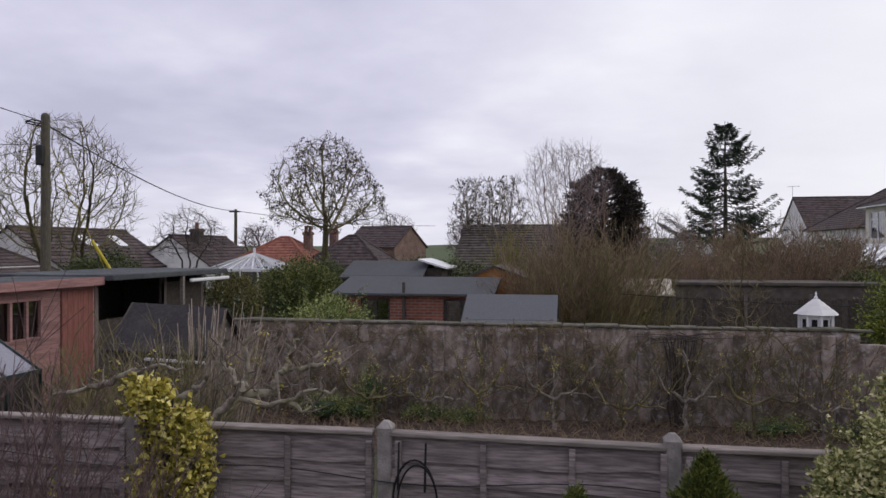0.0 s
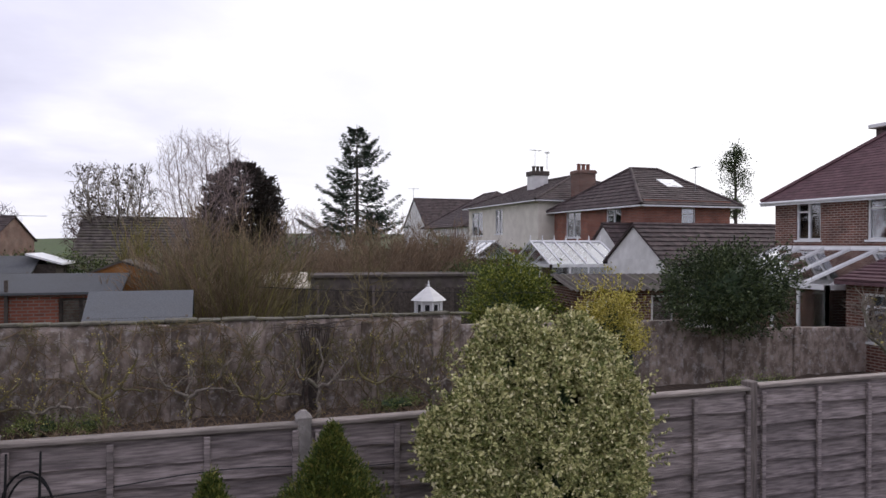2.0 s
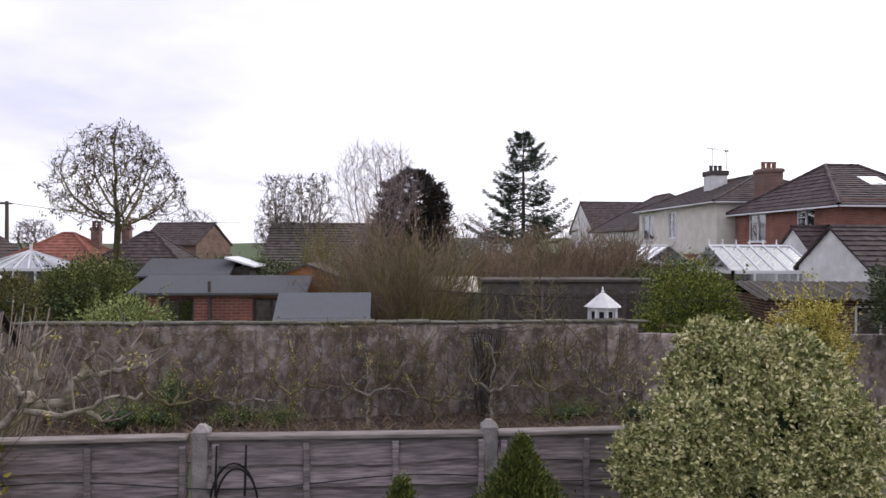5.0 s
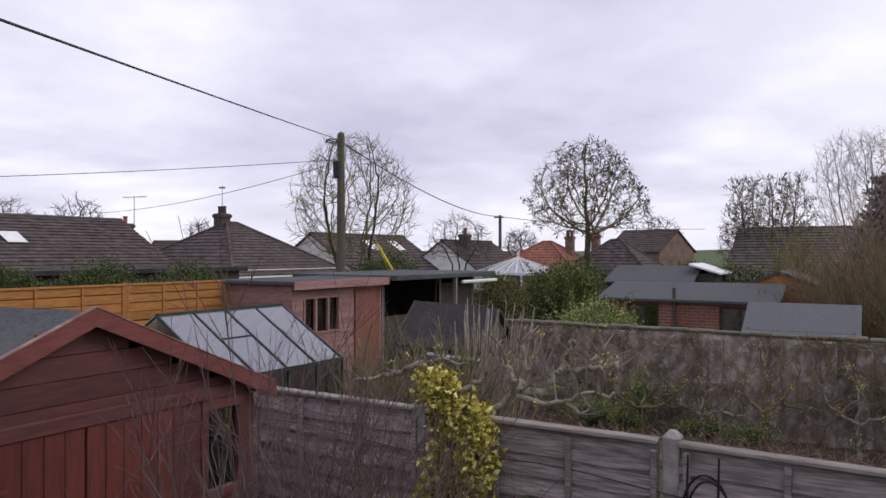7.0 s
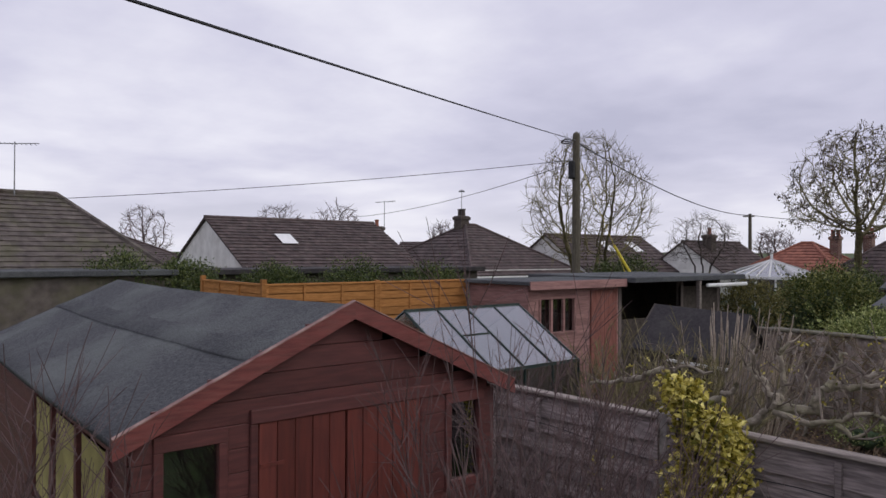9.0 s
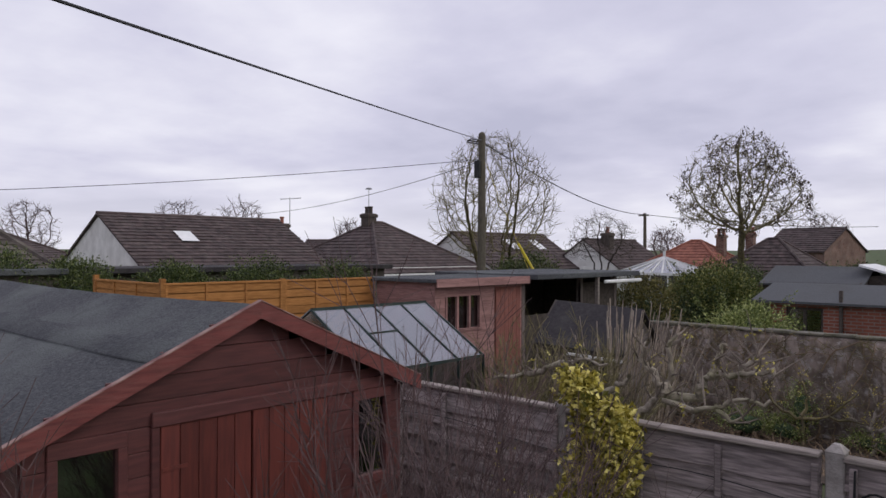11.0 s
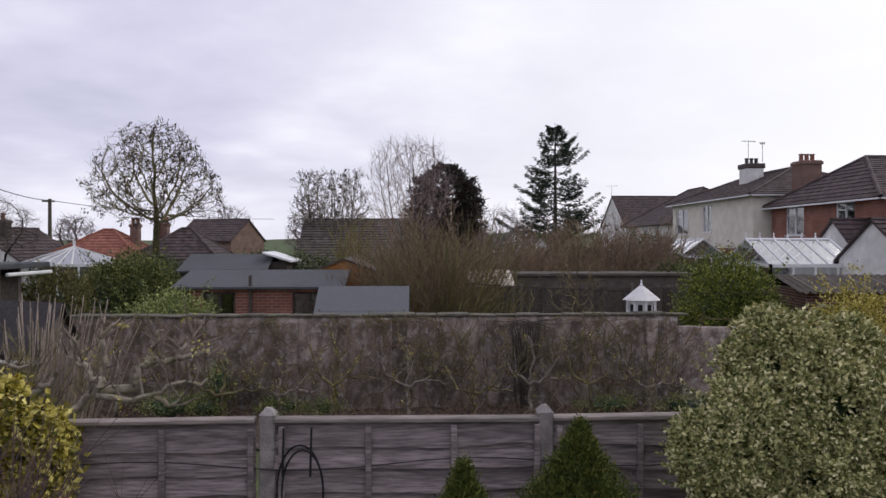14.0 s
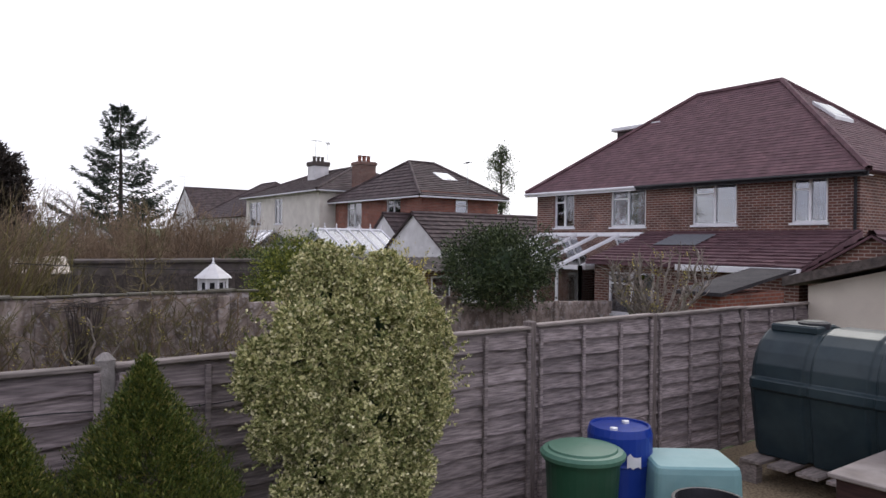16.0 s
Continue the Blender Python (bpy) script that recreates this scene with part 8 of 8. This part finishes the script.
def fruit_trees():
    knobbly(-3.55, 5.5, -0.1, [(1.5, (-0.25, 0, 0), (-0.3, 0, 1.0), (-0.15, 0, 1.64), (0.02, 0, 1.76), (0.08, 0, 1.88)),
                              (1.0, (0.08, 0, 1.86), (-0.02, 0.02, 2.0), (-0.12, 0, 2.12), (-0.06, 0, 2.28)),
                              (0.95, (0.08, 0.02, 1.86), (0.12, 0.05, 1.96), (0.1, 0.05, 2.22), (0.17, 0.05, 2.34)),
                              (1.1, (0.05, 0.05, 1.8), (0.29, 0.18, 1.83), (0.33, 0.2, 1.97), (0.47, 0.2, 2.04), (0.66, 0.2, 2.05), (0.87, 0.2, 2.1), (0.96, 0.22, 2.08)),
                              (0.7, (0.64, 0.2, 2.05), (0.72, 0.2, 2.16), (0.77, 0.2, 2.26)),
                              (0.7, (0.4, 0.2, 2.02), (0.46, 0.2, 2.17), (0.53, 0.2, 2.28)),
                              (0.8, (0.1, -0.05, 1.78), (0.38, -0.1, 1.77), (0.55, -0.1, 1.82), (0.8, -0.1, 1.91), (0.97, -0.1, 1.93)),
                              (0.55, (0.55, -0.1, 1.81), (0.68, -0.1, 1.74), (0.82, -0.1, 1.74)),
                              (1.2, (-0.3, 0, 1.1), (-0.62, 0.1, 1.7), (-0.43, 0.1, 1.82), (-0.29, 0.1, 1.94)),
                              (1.2, (-0.62, 0.1, 1.68), (-1.04, 0.1, 1.95), (-1.28, 0.1, 1.86), (-1.47, 0.1, 1.8), (-1.85, 0.1, 1.72)),
                              (0.7, (-1.04, 0.1, 1.95), (-0.8, 0.1, 2.0), (-0.5, 0.1, 2.02))],
            "gnarled old apple tree with pale lichened limbs", 201, M_applebark, r=0.034, twigs=2)
    rng = random.Random(9)
    for i, px in enumerate((-6.2, -4.3, -3.35, -2.35, -1.05, 0.1, 1.15, 2.2, 3.3)):
        h = rng.uniform(1.0, 1.5)
        w = rng.uniform(0.5, 0.8)
        limbs = [(1.0, (0, 0, 0), (0.04, 0, 0.25), (0.0, 0, h * 0.5)),
                 (0.7, (0.0, 0, h * 0.45), (-w * 0.5, 0, h * 0.6), (-w * 0.8, 0, h * 0.95)), (0.7, (0, 0, h * 0.45), (w * 0.5, 0, h * 0.55), (w, 0, h * 0.9)),
                 (0.6, (0, 0, h * 0.5), (0.08, 0, h * 0.8), (-0.03, 0, h * 1.1)), (0.5, (w * 0.5, 0, h * 0.55), (w * 1.2, 0, h * 0.5))]
        tagged(knobbly(px, 12.35 - 0.1 * (i % 2), -0.25, limbs, "small pruned fruit tree trained beside the wall", 210 + i, M_barkmoss if i % 2 else M_barkgrey, r=0.042, twigs=5, moss=0.3), group="trained fruit trees")
    th = thing("climber", pose(1.15, 12.8, -0.25), "old bare climber spreading along the wall top", "climbing plant")
    sh = Sheet()
    for s in range(16):
        p, pts = Vector((rng.gauss(0, 0.06), 0, 0)), []
        d = Vector((rng.gauss(0, 0.12), -0.02, 1))
        for i in range(12):
            pts.append(p.copy())
            if p.z > 1.55:
                d = Vector((rng.choice((-1, 1)) if i == 8 else d.x * 1.2 + rng.gauss(0, 0.3), -0.03, rng.gauss(0.02, 0.3)))
            p = p + d.normalized() * 0.21 + Vector((rng.gauss(0, 0.025), rng.gauss(0, 0.02), 0))
            p.y = min(p.y, 0.0)
        sh.tube(pts, [0.028 * (1 - 0.07 * i) * rng.uniform(0.5, 1) for i in range(12)], 5)
    tagged(part("stem", sh.make("stem"), M_barkdark, th), kind="stuff")
    # bare climbers clinging all along the wall, denser by the top
    th = thing("climber", pose(0, 12.93, -0.25), "tangle of bare brown climber stems clinging to the wall", "climbing plant")
    sh, fine = Sheet(), Sheet()
    for s in range(150):
        p = Vector((rng.uniform(-7.4, 4.4), rng.uniform(-0.1, -0.03), rng.choice((0.02, 0.02, 0.6, 1.2))))
        d = Vector((rng.gauss(0, 0.5), 0, 1.0))
        pts = []
        for i in range(rng.randint(7, 15)):
            pts.append(p.copy())
            d = (d + Vector((rng.gauss(0, 0.42), 0, rng.gauss(0.0, 0.3)))).normalized()
            if p.z > 1.72:
                d.z = -abs(d.z) * 0.5
            p = p + d * 0.14
            p.y = min(-0.025, max(-0.2, p.y + rng.gauss(0, 0.018)))
            for _ in range(2):
                t = Vector((rng.gauss(0, 1), rng.gauss(-0.35, 0.35), rng.gauss(0.3, 0.8))).normalized()
                fine.tube([p, p + t * rng.uniform(0.05, 0.2)], [0.006, 0.003], 3)
        r = rng.uniform(0.007, 0.017)
        sh.tube(pts, [r * (1 - 0.05 * i) for i in range(len(pts))], 4)
    tagged(part("stem", sh.make("stem"), M_russet, th), kind="stuff")
    tagged(part("twig_mass", fine.make("twig_mass"), M_barkmoss, th), kind="stuff")
    # dead stalks and litter on the bed
    th = thing("dead_stalks", pose(0, 0, 0), "brown dead stalks and litter over the bed", "plant litter", kind="stuff")
    sh = Sheet()
    for s in range(2600):
        x, y = rng.uniform(-8.5, 5.5), rng.uniform(10.6, 12.85)
        p = Vector((x, y, ground_z(x, y) + 0.03))
        d = Vector((rng.gauss(0, 0.5), rng.gauss(0, 0.4), rng.uniform(0.15, 1.0))).normalized()
        L = rng.uniform(0.08, 0.34)
        sh.tube([p, p + d * L * 0.6, p + d * L + Vector((rng.gauss(0, 0.04), 0, -0.03))], [0.008, 0.006, 0.003], 3)
    tagged(part("stalk_mass", sh.make("stalk_mass"), M_russet, th), kind="stuff")
    # dead twigs along the top of the wall
    for i, px in enumerate((2.0, 0.6, 3.0, -0.4)):
        coppice(px, 12.7, 0.5, 1.15, 0.8, 16, "bare climbing twigs over the wall", 230 + i, M_barkmoss, lean=0.9, twigs=8, rmin=0.005, base=0.5, thick=0.012, wob=0.16)
    # greens at the foot of the wall
    for i, (px, py, rx, rz, m) in enumerate(((-5.2, 12.2, 0.5, 0.26, M_lime), (-4.6, 12.4, 0.3, 0.2, M_lime), (-3.3, 12.5, 0.45, 0.16, M_lime), (-4.4, 12.6, 0.2, 0.5, M_lime), (-2.6, 12.55, 0.4, 0.12, M_lime), (2.6, 12.5, 0.6, 0.15, M_lime), (4.1, 12.3, 0.8, 0.17, M_lime), (-7.2, 11.9, 0.6, 0.3, M_lime), (6.2, 12.2, 0.9, 0.16, M_lime), (10.5, 12.0, 1.0, 0.14, M_lime))):
        bush(px, py, ground_z(px, py), rx, 0.3, rz, 900, 0.045, m, "low green weeds at the foot of the wall", 240 + i, name="weeds", low=-0.3, category="plant")
    stubs = [(1.3, (0, 0, 0), (0, 0, 1.2), (0.05, 0, 1.5))]
    for k in range(15):
        a, out = k * 2.4, rng.uniform(0.35, 1.3)
        c, w = math.cos(a) * out, math.sin(a) * out * 0.6
        stubs.append((rng.uniform(0.7, 1.0), (0.03, 0, 1.35), (c * 0.55, w * 0.6, 1.65 + 0.1 * rng.random()), (c, w, 2.0 + 0.25 * rng.random()), (c * 1.05 + rng.gauss(0, 0.08), w, 2.35 + 0.4 * rng.random())))
    knobbly(8.7, 6.9, -0.3, stubs, "heavily pruned fruit tree with knobbly stubs", 260, M_barkgrey, r=0.04, twigs=7, moss=0.1)
    th = bush(6.05, 10.6, -0.2, 0.62, 0.5, 1.24, 8000, 0.05, M_vyellow, "forsythia in yellow flower behind the fence", 270, name="forsythia", low=0.0, bumps=0.5, sprigs=30)
    # strap leaves by the fence
    th = thing("strap_leaved_plant", pose(-2.75, 4.2, 0), "clump of green strap-leaved garden plants by the fence", "plant")
    sh = Sheet()
    for i in range(240):
        p = Vector((rng.uniform(-0.7, 0.55), rng.uniform(-0.15, 0.12), 0))
        L = rng.uniform(0.7, 1.36)
        d = Vector((rng.gauss(0, 0.14), rng.gauss(-0.05, 0.1), 1))
        e = p + d * L
        s = Vector((0.013, 0.004, 0))
        b = len(sh.v)
        m = p.lerp(e, 0.6) + Vector((0, 0, 0.05))
        sh.v += [tuple(p - s), tuple(p + s), tuple(m + s), tuple(m - s), tuple(e + Vector((d.x * 0.1, 0, -0.05)))]
        sh.f += [(b, b + 1, b + 2, b + 3), (b + 3, b + 2, b + 4)]
    tagged(part("blades", sh.make("blades"), M_greenleaf, th), kind="stuff")


fruit_trees()
